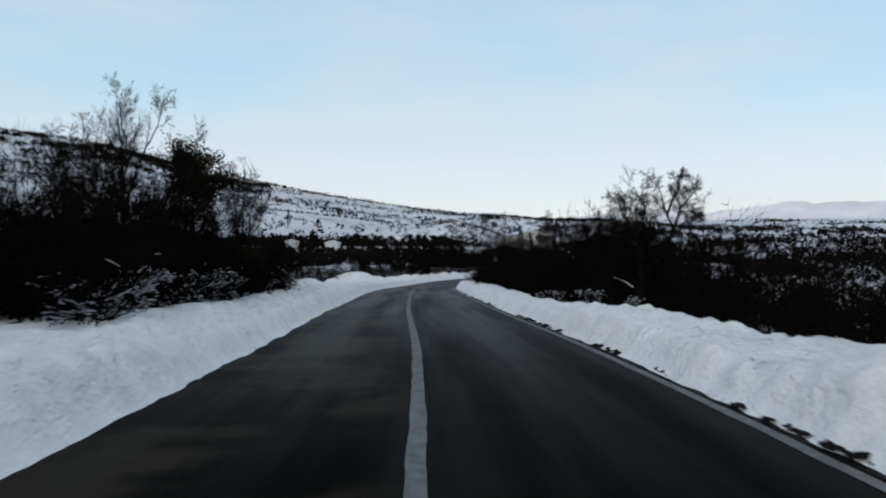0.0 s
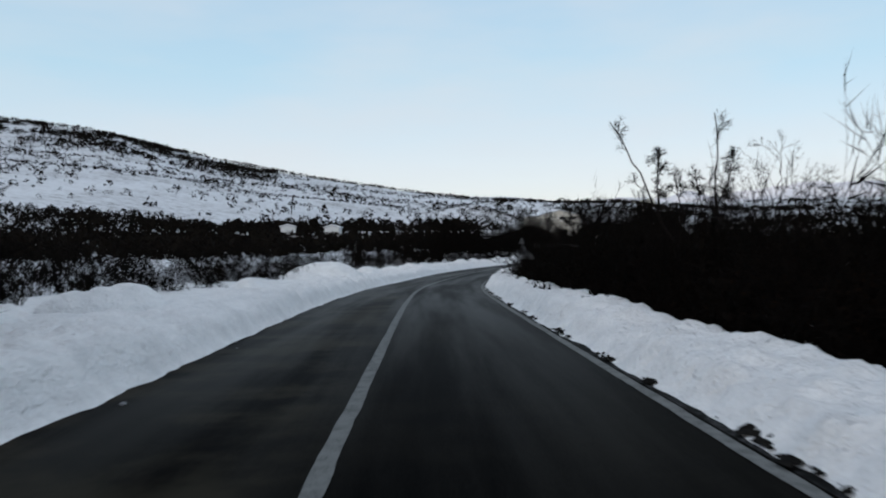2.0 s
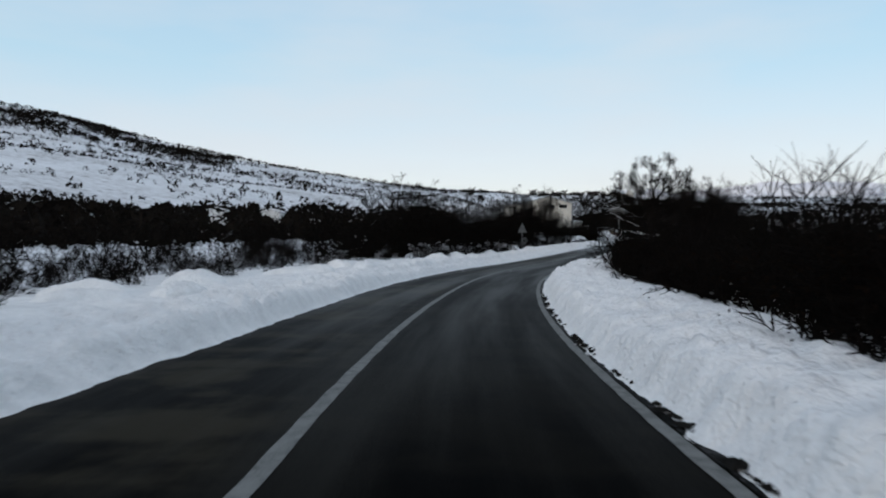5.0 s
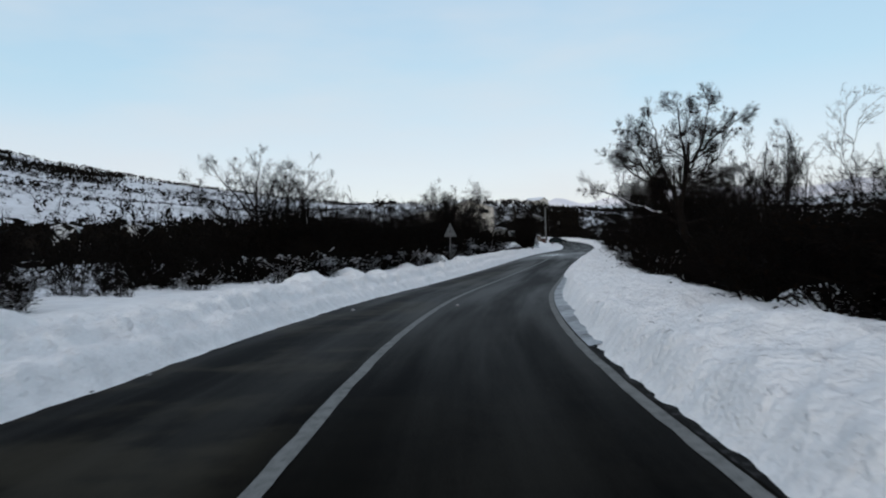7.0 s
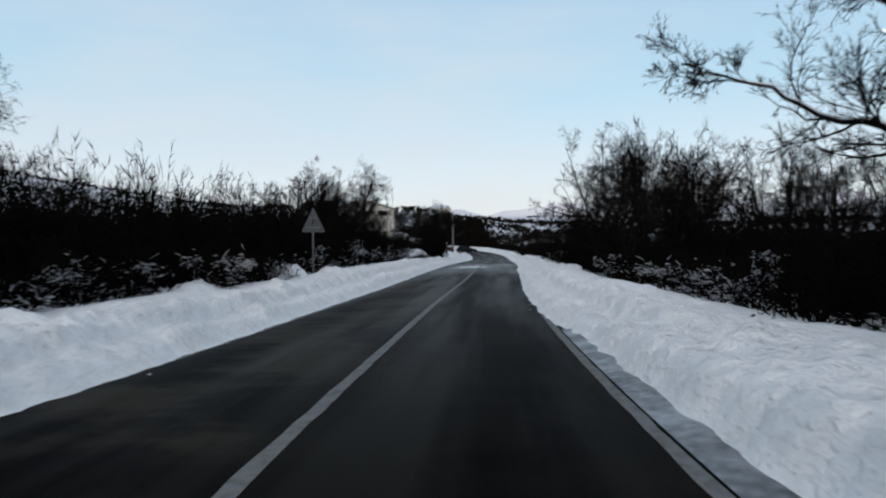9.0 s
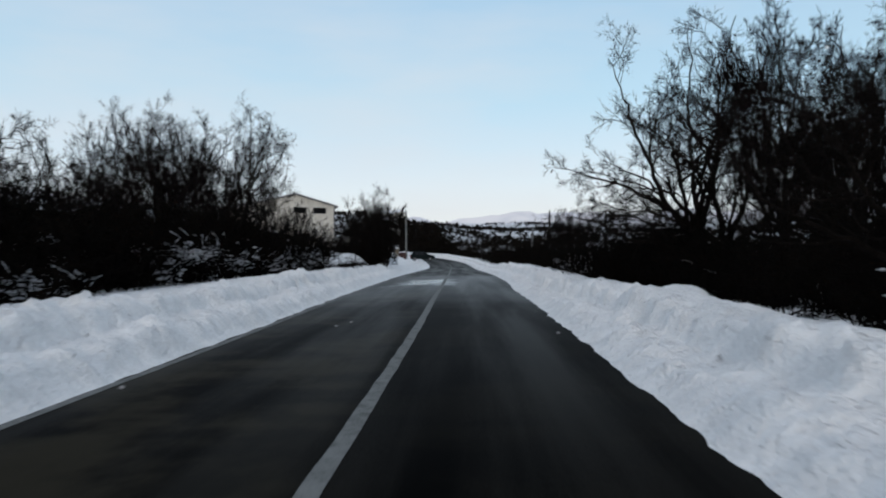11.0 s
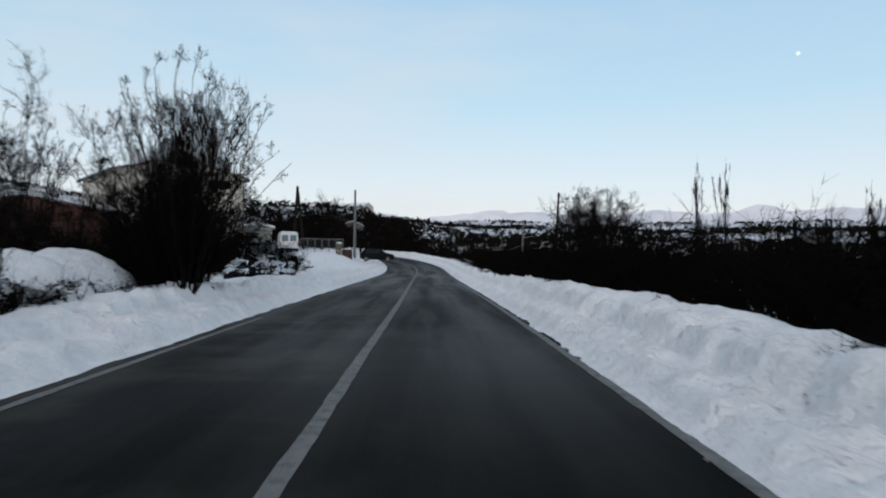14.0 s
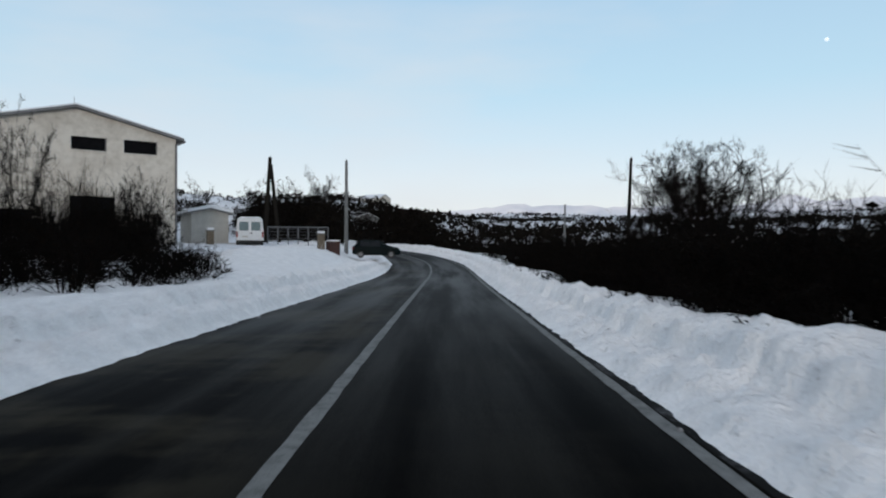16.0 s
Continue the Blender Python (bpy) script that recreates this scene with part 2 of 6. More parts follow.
def field_material():
    """Snowy rough pasture: snow with dead grass and earth showing through in patches."""
    m, n, l, b = material("snowy_pasture", 0.85)
    tc = n.new("ShaderNodeTexCoord")
    a = n.new("ShaderNodeTexNoise")
    a.inputs["Scale"].default_value, a.inputs["Detail"].default_value, a.inputs["Roughness"].default_value = 0.02, 8.0, 0.62
    c = n.new("ShaderNodeTexNoise")
    c.inputs["Scale"].default_value, c.inputs["Detail"].default_value, c.inputs["Roughness"].default_value = 0.25, 8.0, 0.65
    l.new(tc.outputs["Object"], a.inputs["Vector"])
    l.new(tc.outputs["Object"], c.inputs["Vector"])
    s = n.new("ShaderNodeMath")
    s.operation = "ADD"
    l.new(a.outputs["Fac"], s.inputs[0])
    l.new(c.outputs["Fac"], s.inputs[1])
    h = n.new("ShaderNodeMath")
    h.operation = "MULTIPLY"
    h.inputs[1].default_value = 0.5
    l.new(s.outputs[0], h.inputs[0])
    r = n.new("ShaderNodeValToRGB")
    e = r.color_ramp.elements
    e[0].position, e[0].color = 0.45, (0.80, 0.81, 0.84, 1)
    e[1].position, e[1].color = 0.66, (0.07, 0.06, 0.05, 1)
    k = r.color_ramp.elements.new(0.56)
    k.color = (0.62, 0.62, 0.64, 1)
    l.new(h.outputs[0], r.inputs[0])
    l.new(r.outputs[0], b.inputs["Base Color"])
    bp = n.new("ShaderNodeBump")
    bp.inputs["Strength"].default_value, bp.inputs["Distance"].default_value = 0.5, 0.4
    l.new(c.outputs["Fac"], bp.inputs["Height"])
    l.new(bp.outputs[0], b.inputs["Normal"])
    return m


WET = (0.8, 186.6, 1.9, 6.0)          # middle across and along the road, half width, half length
ASPHALT = asphalt()
FIELD = field_material()


# ------------------------------------------------------------ helpers of this scene
def mesh_from(name, verts, faces, mat, smooth=False):
    me = bpy.data.meshes.new(name)
    me.from_pydata(np.asarray(verts).tolist(), [], np.asarray(faces).tolist() if isinstance(faces, np.ndarray) else faces)
    if mat is not None:
        me.materials.append(mat)
    if smooth:
        me.shade_smooth()
    return me


def thing(name, label, category, group="", at=(0, 0, 0), turn=0.0):
    ob = new(name)
    ob.empty_display_size = 0.2
    ob.matrix_basis = pose(*at, 0, 0, turn)
    return tagged(ob, label, category, group)


def child(name, me, parent, label=""):
    ob = new(name, me)
    ob.parent = parent
    return tagged(ob, label)


def part(name, bm, mat, parent, label="", smooth=False):
    me = bpy.data.meshes.new(name)
    bm.to_mesh(me)
    bm.free()
    me.materials.append(mat)
    if smooth:
        me.shade_smooth()
    return child(name, me, parent, label)


def box(bm, x0, y0, z0, x1, y1, z1, bevel=0.0):
    r = bmesh.ops.create_cube(bm, size=1.0, matrix=Matrix.Translation(((x0 + x1) / 2, (y0 + y1) / 2, (z0 + z1) / 2)) @ Matrix.Diagonal((x1 - x0, y1 - y0, z1 - z0, 1)))
    if bevel:
        es = {e for v in r["verts"] for e in v.link_edges}
        bmesh.ops.bevel(bm, geom=list(es), offset=bevel, segments=2, affect="EDGES")
    return bm


def tube(bm, p0, p1, r0, r1, n=8):
    p0, p1 = Vector(p0), Vector(p1)
    d = p1 - p0
    m = Matrix.Translation((p0 + p1) / 2) @ d.to_track_quat("Z", "Y").to_matrix().to_4x4()
    bmesh.ops.create_cone(bm, cap_ends=True, segments=n, radius1=r0, radius2=r1, depth=d.length, matrix=m)
    return bm


def prism(bm, outline, y0, y1):
    """A flat outline in x and z, extruded along y."""
    a = [bm.verts.new((x, y0, z)) for x, z in outline]
    b = [bm.verts.new((x, y1, z)) for x, z in outline]
    k = len(outline)
    bm.faces.new(a)
    bm.faces.new(b[::-1])
    for i in range(k):
        bm.faces.new((a[i], b[i], b[(i + 1) % k], a[(i + 1) % k]))
    bmesh.ops.recalc_face_normals(bm, faces=bm.faces)
    return bm


def vnoise(x, y, seed=0):
    """Smooth value noise from 0 to 1 on arrays."""
    x, y = np.broadcast_arrays(np.asarray(x, float), np.asarray(y, float))
    xi, yi = np.floor(x), np.floor(y)
    fx, fy = x - xi, y - yi
    fx, fy = fx * fx * (3 - 2 * fx), fy * fy * (3 - 2 * fy)

    def h(a, b):
        v = np.sin(a * 127.1 + b * 311.7 + seed * 74.7) * 43758.5453
        return v - np.floor(v)
    return (h(xi, yi) * (1 - fx) + h(xi + 1, yi) * fx) * (1 - fy) + (h(xi, yi + 1) * (1 - fx) + h(xi + 1, yi + 1) * fx) * fy


def fbm(x, y, seed=0, octaves=3):
    return sum(vnoise(np.asarray(x) * 2 ** k, np.asarray(y) * 2 ** k, seed + k) / 2 ** k for k in range(octaves)) / sum(1 / 2 ** k for k in range(octaves))


def clods(x, y, seed=0.0, octaves=3):
    """Rounded gradient noise from -0.5 to 0.5 on arrays."""
    flat = [noise.fractal(Vector((a, b, seed)), 0.8, 2.1, octaves) for a, b in zip(np.ravel(x).tolist(), np.ravel(y).tolist())]
    return np.clip(np.array(flat).reshape(np.shape(x)) * 0.5, -0.6, 0.6)


def smooth(a, b, x):
    t = np.clip((np.asarray(x, float) - a) / (b - a), 0, 1)
    return t * t * (3 - 2 * t)


# ------------------------------------------------------------ the road's line: x, y, height of the middle of the road
LINE = [(0.6, -34, 0.25), (0.3, -17, 0.15),
        (-0.05, 0.0, 0.0), (-0.40, 11.0, -0.22), (-1.07, 22.1, -0.53), (-1.54, 33.0, -0.85), (-1.93, 43.7, -1.19), (-2.06, 54.6, -1.57),
        (-1.46, 65.6, -1.94), (-0.16, 76.4, -2.21), (1.78, 86.9, -2.38), (4.65, 97.4, -2.52), (8.32, 107.7, -2.65), (12.31, 118.0, -2.66),
        (16.49, 128.1, -2.56), (20.55, 138.1, -2.44), (24.60, 148.1, -2.38), (28.64, 158.2, -2.38), (32.66, 168.3, -2.43), (38.4, 183.0, -2.52),
        (44.3, 198.0, -2.60), (50.0, 212.5, -2.60), (54.3, 224.5, -2.3), (56.9, 234.5, -1.9), (57.5, 244.0, -1.3), (55.5, 254.0, -0.7), (49.0, 266.0, 0.0), (39.0, 278.0, 0.6)]


def spline(points, step):
    p = np.array(points, float)
    p = np.vstack([2 * p[0] - p[1], p, 2 * p[-1] - p[-2]])
    out = []
    for i in range(1, len(p) - 2):
        t = np.linspace(0, 1, 24, endpoint=False)[:, None]
        a, b, c, d = p[i - 1:i + 3]
        out.append(0.5 * (2 * b + (c - a) * t + (2 * a - 5 * b + 4 * c - d) * t ** 2 + (3 * b - a - 3 * c + d) * t ** 3))
    out = np.vstack(out + [p[-2:-1]])
    for _ in range(30):
        out[1:-1] = (out[:-2] + 2 * out[1:-1] + out[2:]) / 4
    s = np.concatenate([[0], np.cumsum(np.linalg.norm(np.diff(out[:, :2], axis=0), axis=1))])
    q = np.arange(0, s[-1], step)
    return q, np.stack([np.interp(q, s, out[:, k]) for k in range(3)], 1)


S, MID = spline(LINE, 0.2)
TAN = np.gradient(MID[:, :2], axis=0)
TAN /= np.linalg.norm(TAN, axis=1)[:, None]
NORM = np.stack([-TAN[:, 1], TAN[:, 0]], 1)          # to the left
COARSE = slice(None, None, 7)


def road_at(x, y):
    """Along the road, to its left, and the road's height there, for arrays of places."""
    x, y = np.asarray(x, float).ravel(), np.asarray(y, float).ravel()
    c, nn, tt = MID[COARSE], NORM[COARSE], TAN[COARSE]
    s_out, d_out, z_out = np.empty_like(x), np.empty_like(x), np.empty_like(x)
    for k in range(0, len(x), 8000):
        dx, dy = x[k:k + 8000, None] - c[:, 0], y[k:k + 8000, None] - c[:, 1]
        i = np.argmin(dx * dx + dy * dy, axis=1)
        r = np.arange(len(i))
        along = np.clip(dx[r, i] * tt[i, 0] + dy[r, i] * tt[i, 1], -0.8, 0.8)
        side = dx[r, i] * nn[i, 0] + dy[r, i] * nn[i, 1]
        dist = np.hypot(dx[r, i], dy[r, i])
        s_out[k:k + 8000] = S[COARSE][i] + along
        d_out[k:k + 8000] = np.sign(side + 1e-9) * np.maximum(np.abs(side), dist * 0.98)
        z_out[k:k + 8000] = c[i, 2]
    return s_out, d_out, z_out


def station(y):
    """Distance along the road at which its middle reaches this y."""
    return float(np.interp(y, MID[:, 1], S))


# ------------------------------------------------------------ the lie of the land
AZ = np.array([-180, -100, -70, -45, -30, -20, -8, -1, 5, 11, 18, 26, 33, 60, 120, 180.0])
EL = np.array([2.0, 2.2, 2.6, 2.7, 2.6, 2.6, 2.9, 3.5, 4.15, 5.05, 6.3, 8.0, 8.6, 8.6, 5.0, 2.0])


def hollow(s):
    """Where the ground drops away behind the right-hand bank."""
    return smooth(38, 46, s) * (1 - smooth(90, 102, s))


def land(x, y):
    """Height of the open ground, away from the road's banks."""
    shape = np.shape(x)
    s, d, z = road_at(x, y)
    x, y = np.asarray(x, float).ravel(), np.asarray(y, float).ravel()
    yard = smooth(192, 214, y) * (1 - smooth(262, 300, y))
    left = 0.32 + 0.35 * smooth(6, 30, d) + yard * 1.55 * smooth(1, 12, d)
    right = 0.12 - 0.28 * smooth(152, 164, s) * (1 - smooth(196, 210, s)) - 0.85 * hollow(s) * smooth(4.0, 6.3, -d) - 1.6 * smooth(6, 30, -d) - 1.2 * smooth(25, 70, -d)
    near = z + np.where(d > 0, left, right) + (fbm(x / 5, y / 5, 3) - 0.5) * 0.5 * smooth(5, 12, np.abs(d))
    r = np.hypot(x, y - 16)
    az = np.degrees(np.arctan2(-x, y - 16))
    el = np.interp(az, AZ, EL)
    w = smooth(-4, 6, az)
    crest = 1000 - 150 * w
    start = 230 - 60 * w
    t = np.clip((r - start) / (crest - start), 0, 1)
    rise = crest * np.tan(np.radians(el)) * t ** (0.85 + 0.45 * w + 0.30 * (1 - smooth(-24, -16, az)))
    rise *= 1 - 0.3 * smooth(crest, crest + 1800, r)
    rough = (fbm(x / 90, y / 90, 7, 4) - 0.5) * 9 * smooth(200, 520, r) * (1 - 0.6 * w)
    rise = rise + 11.0 * np.exp(-((r - 405) / 75) ** 2) * smooth(-19, -13, az) * (1 - smooth(-3, 3, az))
    k = smooth(60, 220, np.minimum(np.abs(d), r))
    base = np.where(d > 0, -1.0, -3.6)
    return (near * (1 - k) + (base + rise + rough) * k).reshape(shape)


def bank(s, d):
    """Height of the ploughed snow over the road, from its edge outwards."""
    leftside = d > 0
    edge = np.where(leftside, left_edge(s), right_edge(s))
    u = np.abs(d) - edge
    x, y = s * 0.96 + d * 0.28, d * 0.96 - s * 0.28
    big = clods(x / 7, y / 4, 3.1, 2)
    lump = clods(x / 1.0, y / 1.0, 7.7, 4)
    knob = np.abs(clods(x / 0.42, y / 0.42, 2.3, 3))
    shelf = np.where(leftside, 0.85 * smooth(112, 126, s), smooth(134, 152, s))          # a second ploughed step farther on
    worn = np.where(leftside, 0.0, smooth(48, 55, s) * (1 - smooth(66, 71, s)) + smooth(168, 175, s) * (1 - smooth(184, 190, s)) + smooth(211, 216, s) * (1 - smooth(232, 240, s)))
    h = 0.50 - 0.25 * shelf + 0.26 * big - 0.15 * worn
    face = 0.72 * smooth(-0.03, 0.42, u + 0.16 * lump) + 0.28 * (1 - np.exp(-np.maximum(u, 0) / 0.9))
    step = shelf * 0.33 * smooth(0.90, 1.07, u + 0.34 * lump + 0.25 * big)
    rough = 0.27 * lump * smooth(0.05, 0.5, u) * (1 + 0.8 * shelf * smooth(0.9, 1.2, u) * (1 - smooth(1.5, 1.8, u))) * (1 - 0.45 * smooth(1.8, 3.5, u))
    return np.where(u < 0, -0.06, -0.02 + h * face + step + rough + 0.30 * knob * smooth(0.03, 0.25, u) * (1 - 0.6 * smooth(1.2, 2.6, u)))


def left_edge(s):
    return np.interp(s, [0, 38, 65, 78, 101, 113, 124, 135, 160, 183, 194, 211, 330], [2.69, 2.69, 2.57, 2.68, 2.62, 2.90, 2.85, 2.86, 3.0, 3.05, 3.16, 3.26, 3.3]) + (fbm(s / 3.0, 0 * s, 31) - 0.5) * 0.12 + (fbm(s / 0.45, 0 * s, 33) - 0.5) * 0.14


def right_edge(s):
    return np.interp(s, [0, 34, 60, 100, 118, 126, 142, 148, 158, 180, 190, 200, 214, 330], [3.06, 3.06, 3.06, 3.06, 3.06, 3.2, 3.22, 2.92, 2.68, 2.72, 2.97, 3.02, 3.07, 3.15]) + (fbm(s / 2.5, 0 * s, 37) - 0.5) * 0.06 + (fbm(s / 0.4, 0 * s, 39) - 0.5) * 0.13


def road_place(s, d):
    """World x, y and road height at a distance along the road and to its left."""
    return (np.interp(s, S, MID[:, 0]) + d * np.interp(s, S, NORM[:, 0]), np.interp(s, S, MID[:, 1]) + d * np.interp(s, S, NORM[:, 1]), np.interp(s, S, MID[:, 2]))


def snow_height(s, d):
    x, y, z = road_place(s, d)
    g = land(x, y)
    b = z + bank(s, d)
    q = np.where(d < 0, hollow(s), 0.0)
    k = smooth(2.0 - 0.8 * q, 4.5 - 2.0 * q, np.abs(d) - np.where(d > 0, left_edge(s), right_edge(s)))
    return b * (1 - k) + (g + 0.12) * k


def top(x, y):
    """Height of what one stands on beside the road."""
    s, d, z = road_at(np.array([x]), np.array([y]))
    return float(snow_height(s, d)[0]) if abs(d[0]) < 10.5 else float(land(np.array([x]), np.array([y]))[0])


def grid_faces(nu, nv):
    i = np.arange(nu - 1)[:, None] * nv + np.arange(nv - 1)
    return np.stack([i, i + nv, i + nv + 1, i + 1], -1).reshape(-1, 4)


def graded(lo, hi, step, reach, grow):
    mid = np.arange(lo, hi + step, step)
    out, w, v = [], step, hi
    while v < reach:
        w *= grow
        v += w
        out.append(v)
    low, w, v = [], step, lo
    while v > -reach:
        w *= grow
        v -= w
        low.append(v)
    return np.concatenate([low[::-1], mid, out])


gx, gy = graded(-90, 130, 3.0, 4700, 1.07), graded(-40, 300, 3.0, 4700, 1.07)
GX, GY = np.meshgrid(gx, gy, indexing="ij")
GZ = land(GX, GY)
_, gd, gz = road_at(GX, GY)
sink = 1 - smooth(7.0, 10.5, np.abs(gd)).reshape(GX.shape)
GZ = GZ * (1 - sink) + np.minimum(GZ, gz.reshape(GX.shape) - 1.2) * sink
ground = new("ground", mesh_from("ground", np.stack([GX, GY, GZ], -1).reshape(-1, 3), grid_faces(len(gx), len(gy)), FIELD, True))
tagged(ground, "snow-covered rough pasture with dead grass showing through", "ground", kind="structure")


def ribbon(name, offsets, height, mat, s0=0.0, s1=1e9, step=1, uv=False, smooth_it=True):
    """A strip along the road. offsets(s) gives the rows of side distances, height(s, d) their heights."""
    ss = np.arange(max(s0, 0.0), min(s1, S[-1]), 0.2 * step)
    dd = np.stack(offsets(ss), 1)
    s2 = np.repeat(ss[:, None], dd.shape[1], 1)
    x, y, z = road_place(s2.ravel(), dd.ravel())
    v = np.stack([x, y, height(s2.ravel(), dd.ravel(), z)], 1)
    f = grid_faces(len(ss), dd.shape[1])
    if dd[0, 0] > dd[0, -1]:
        f = f[:, ::-1]
    me = mesh_from(name, v, f, mat, smooth_it)
    if uv:
        lay = me.uv_layers.new(name="UVMap")
        idx = np.array([l.vertex_index for l in me.loops])
        lay.data.foreach_set("uv", np.stack([dd.ravel()[idx], s2.ravel()[idx]], 1).ravel())
    return new(name, me)


def camber(s, d, z):
    return z - 0.012 * np.abs(d)


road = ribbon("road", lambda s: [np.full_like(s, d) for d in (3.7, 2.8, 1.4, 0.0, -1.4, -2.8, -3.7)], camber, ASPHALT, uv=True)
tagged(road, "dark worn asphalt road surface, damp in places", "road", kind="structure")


def marking(name, d, width, s0, s1, label):
    ob = ribbon(name, lambda s: [d + width / 2 + (fbm(s / 0.5, s * 0, 3) - 0.5) * 0.03, np.full_like(s, d), d - width / 2 + (fbm(s / 0.5, s * 0, 5) - 0.5) * 0.03],
                lambda s, dd, z: camber(s, dd, z) + 0.006, PAINT, s0, s1)
    return tagged(ob, label, "road marking", kind="structure")


marking("centre_line", 0.0, 0.145, 0, 330, "worn white solid line along the road's middle")
marking("edge_line", -2.88, 0.13, 0, 330, "worn white edge line beside the snow bank")
marking("edge_line", 2.86, 0.12, 140, station(163), "faded white edge line beside the snow bank")

steps = [0.07 * k for k in range(9)] + [0.64 + 0.085 * k for k in range(14)] + [1.95, 2.2, 2.5, 2.8, 3.15, 3.5, 3.9, 4.4, 5.0, 5.8, 6.5, 7.2]
for side, edge in (("left", left_edge), ("right", right_edge)):
    sign = 1 if side == "left" else -1
    ob = ribbon("snow_bank_" + side, lambda s: [sign * (edge(s) - 0.10)] + [sign * (edge(s) + u) for u in steps] + [np.full_like(s, sign * 10.8)],
                lambda s, d, z: np.where(np.abs(d) > 10.5, snow_height(s, d) - 1.0, snow_height(s, d)), SNOW, step=0.6)
    tagged(ob, "ploughed bank of lumpy old snow beside the road", "snow bank", kind="structure")
# dark grit between the right edge line and the snow
grit = ribbon("grit_strip", lambda s: [-2.97 + 0 * s, -3.06 - 0.06 * fbm(s, 0 * s, 41), -3.20 - 0.14 * fbm(s / 0.6, 0 * s, 43), -3.5 + 0 * s],
              lambda s, d, z: camber(s, d, z) + 0.008 + 0.05 * smooth(3.0, 3.5, -d) * fbm(s / 0.3, d / 0.3, 47), GRIT, 0, 330)
tagged(grit, "wet dark grit strip along the edge line", "road edge", kind="structure")
SLUSH = surface("icy_slush", (0.05, 0.055, 0.06), (0.36, 0.38, 0.41), 1.1, 0.5, 0.6, fine=8.0, spread=(0.36, 0.62), spec=0.3)
slush = ribbon("gutter_slab", lambda s: [-2.965 + 0 * s, -3.0 + 0 * s, -3.16 - 0.03 * fbm(s / 0.9, 0 * s, 45), -3.34 + 0 * s], lambda s, d, z: camber(s, d, z) + 0.016 + 0.035 * smooth(3.0, 3.02, -d) * (0.4 + fbm(s / 0.5, d / 0.3, 49)), SLUSH, 121, 146)
tagged(slush, "pale icy slush lying in the concrete gutter", "gutter", kind="structure")

SEAM = surface("pale_seam", (0.006, 0.006, 0.006), (0.07, 0.07, 0.068), 1.3, 0.85, 0.1, fine=9.0, spread=(0.44, 0.66), spec=0.05)
q = np.linspace(2.4, -1.9, 44)
mid = station(50.8) - 0.14 * q + 0.16 * (fbm(q * 1.3, q * 0, 81) - 0.5)
wide = 0.05 + 0.16 * fbm(q * 2.0, q * 0, 83) * np.sin(np.linspace(0.15, 3.0, 44))
sv = []
for e in (-1, 0, 1):
    x, y, z = road_place(mid + e * wide, q)
    sv.append(np.stack([x, y, camber(0, q, z) + 0.004], 1))
seam = new("road_seam", mesh_from("road_seam", np.stack(sv, 1).reshape(-1, 3), grid_faces(44, 3), SEAM, True))
tagged(seam, "pale worn seam across the asphalt", "road seam", kind="structure")

# ------------------------------------------------------------ bare wood: branches as tapered three-sided sticks
def sticks(p0, p1, r0, r1, n=3):
    """Vertices and faces of open tapered sticks between arrays of points."""
    d = p1 - p0
    d = d / np.maximum(np.linalg.norm(d, axis=1), 1e-6)[:, None]
    ref = np.where(np.abs(d[:, 2:3]) > 0.9, np.array([[1.0, 0, 0]]), np.array([[0, 0, 1.0]]))
    a = np.cross(d, ref)
    a /= np.linalg.norm(a, axis=1)[:, None]
    b = np.cross(d, a)
    ang = np.arange(n) * 2 * np.pi / n
    ring = a[:, None] * np.cos(ang)[None, :, None] + b[:, None] * np.sin(ang)[None, :, None]
    v = np.concatenate([p0[:, None] + ring * r0[:, None, None], p1[:, None] + ring * r1[:, None, None]], 1).reshape(-1, 3)
    k = np.arange(n)
    f = np.stack([k, (k + 1) % n, (k + 1) % n + n, k + n], 1)
    f = (np.arange(len(p0))[:, None, None] * 2 * n + f).reshape(-1, 4)
    return v, f


def slivers(rng, p0, p1, r0):
    """The finest twigs: one narrow blade each, turned at random."""
    d = p1 - p0
    side = np.cross(d, rng.normal(0, 1, d.shape))
    side *= (r0 / np.maximum(np.linalg.norm(side, axis=1), 1e-6))[:, None]
    v = np.stack([p0 - side, p0 + side, p1 + side * 0.5, p1 - side * 0.5], 1).reshape(-1, 3)
    return v, np.arange(len(v)).reshape(-1, 4)


def spines(rng, p0, p1, r0):
    """The very finest twigs: one pointed blade each."""
    d = p1 - p0
    side = np.cross(d, rng.normal(0, 1, d.shape))
    side *= (r0 / np.maximum(np.linalg.norm(side, axis=1), 1e-6))[:, None]
    v = np.stack([p0 - side, p0 + side, p1], 1).reshape(-1, 3)
    return v, np.arange(len(v)).reshape(-1, 3)


def limbs(rng, start, way, length, r0, segs, wander, lift, taper=0.45):
    """Bent branches from arrays of starts and ways: their points and radii."""
    n = len(start)
    pts, rad = [start], [r0]
    d = way / np.linalg.norm(way, axis=1)[:, None]
    for k in range(segs):
        d = d + rng.normal(0, wander, (n, 3)) + np.array([0, 0, lift])
        d /= np.linalg.norm(d, axis=1)[:, None]
        pts.append(pts[-1] + d * (length / segs)[:, None])
        rad.append(r0 * (1 - (1 - taper) * (k + 1) / segs))
    return np.stack(pts, 1), np.stack(rad, 1)


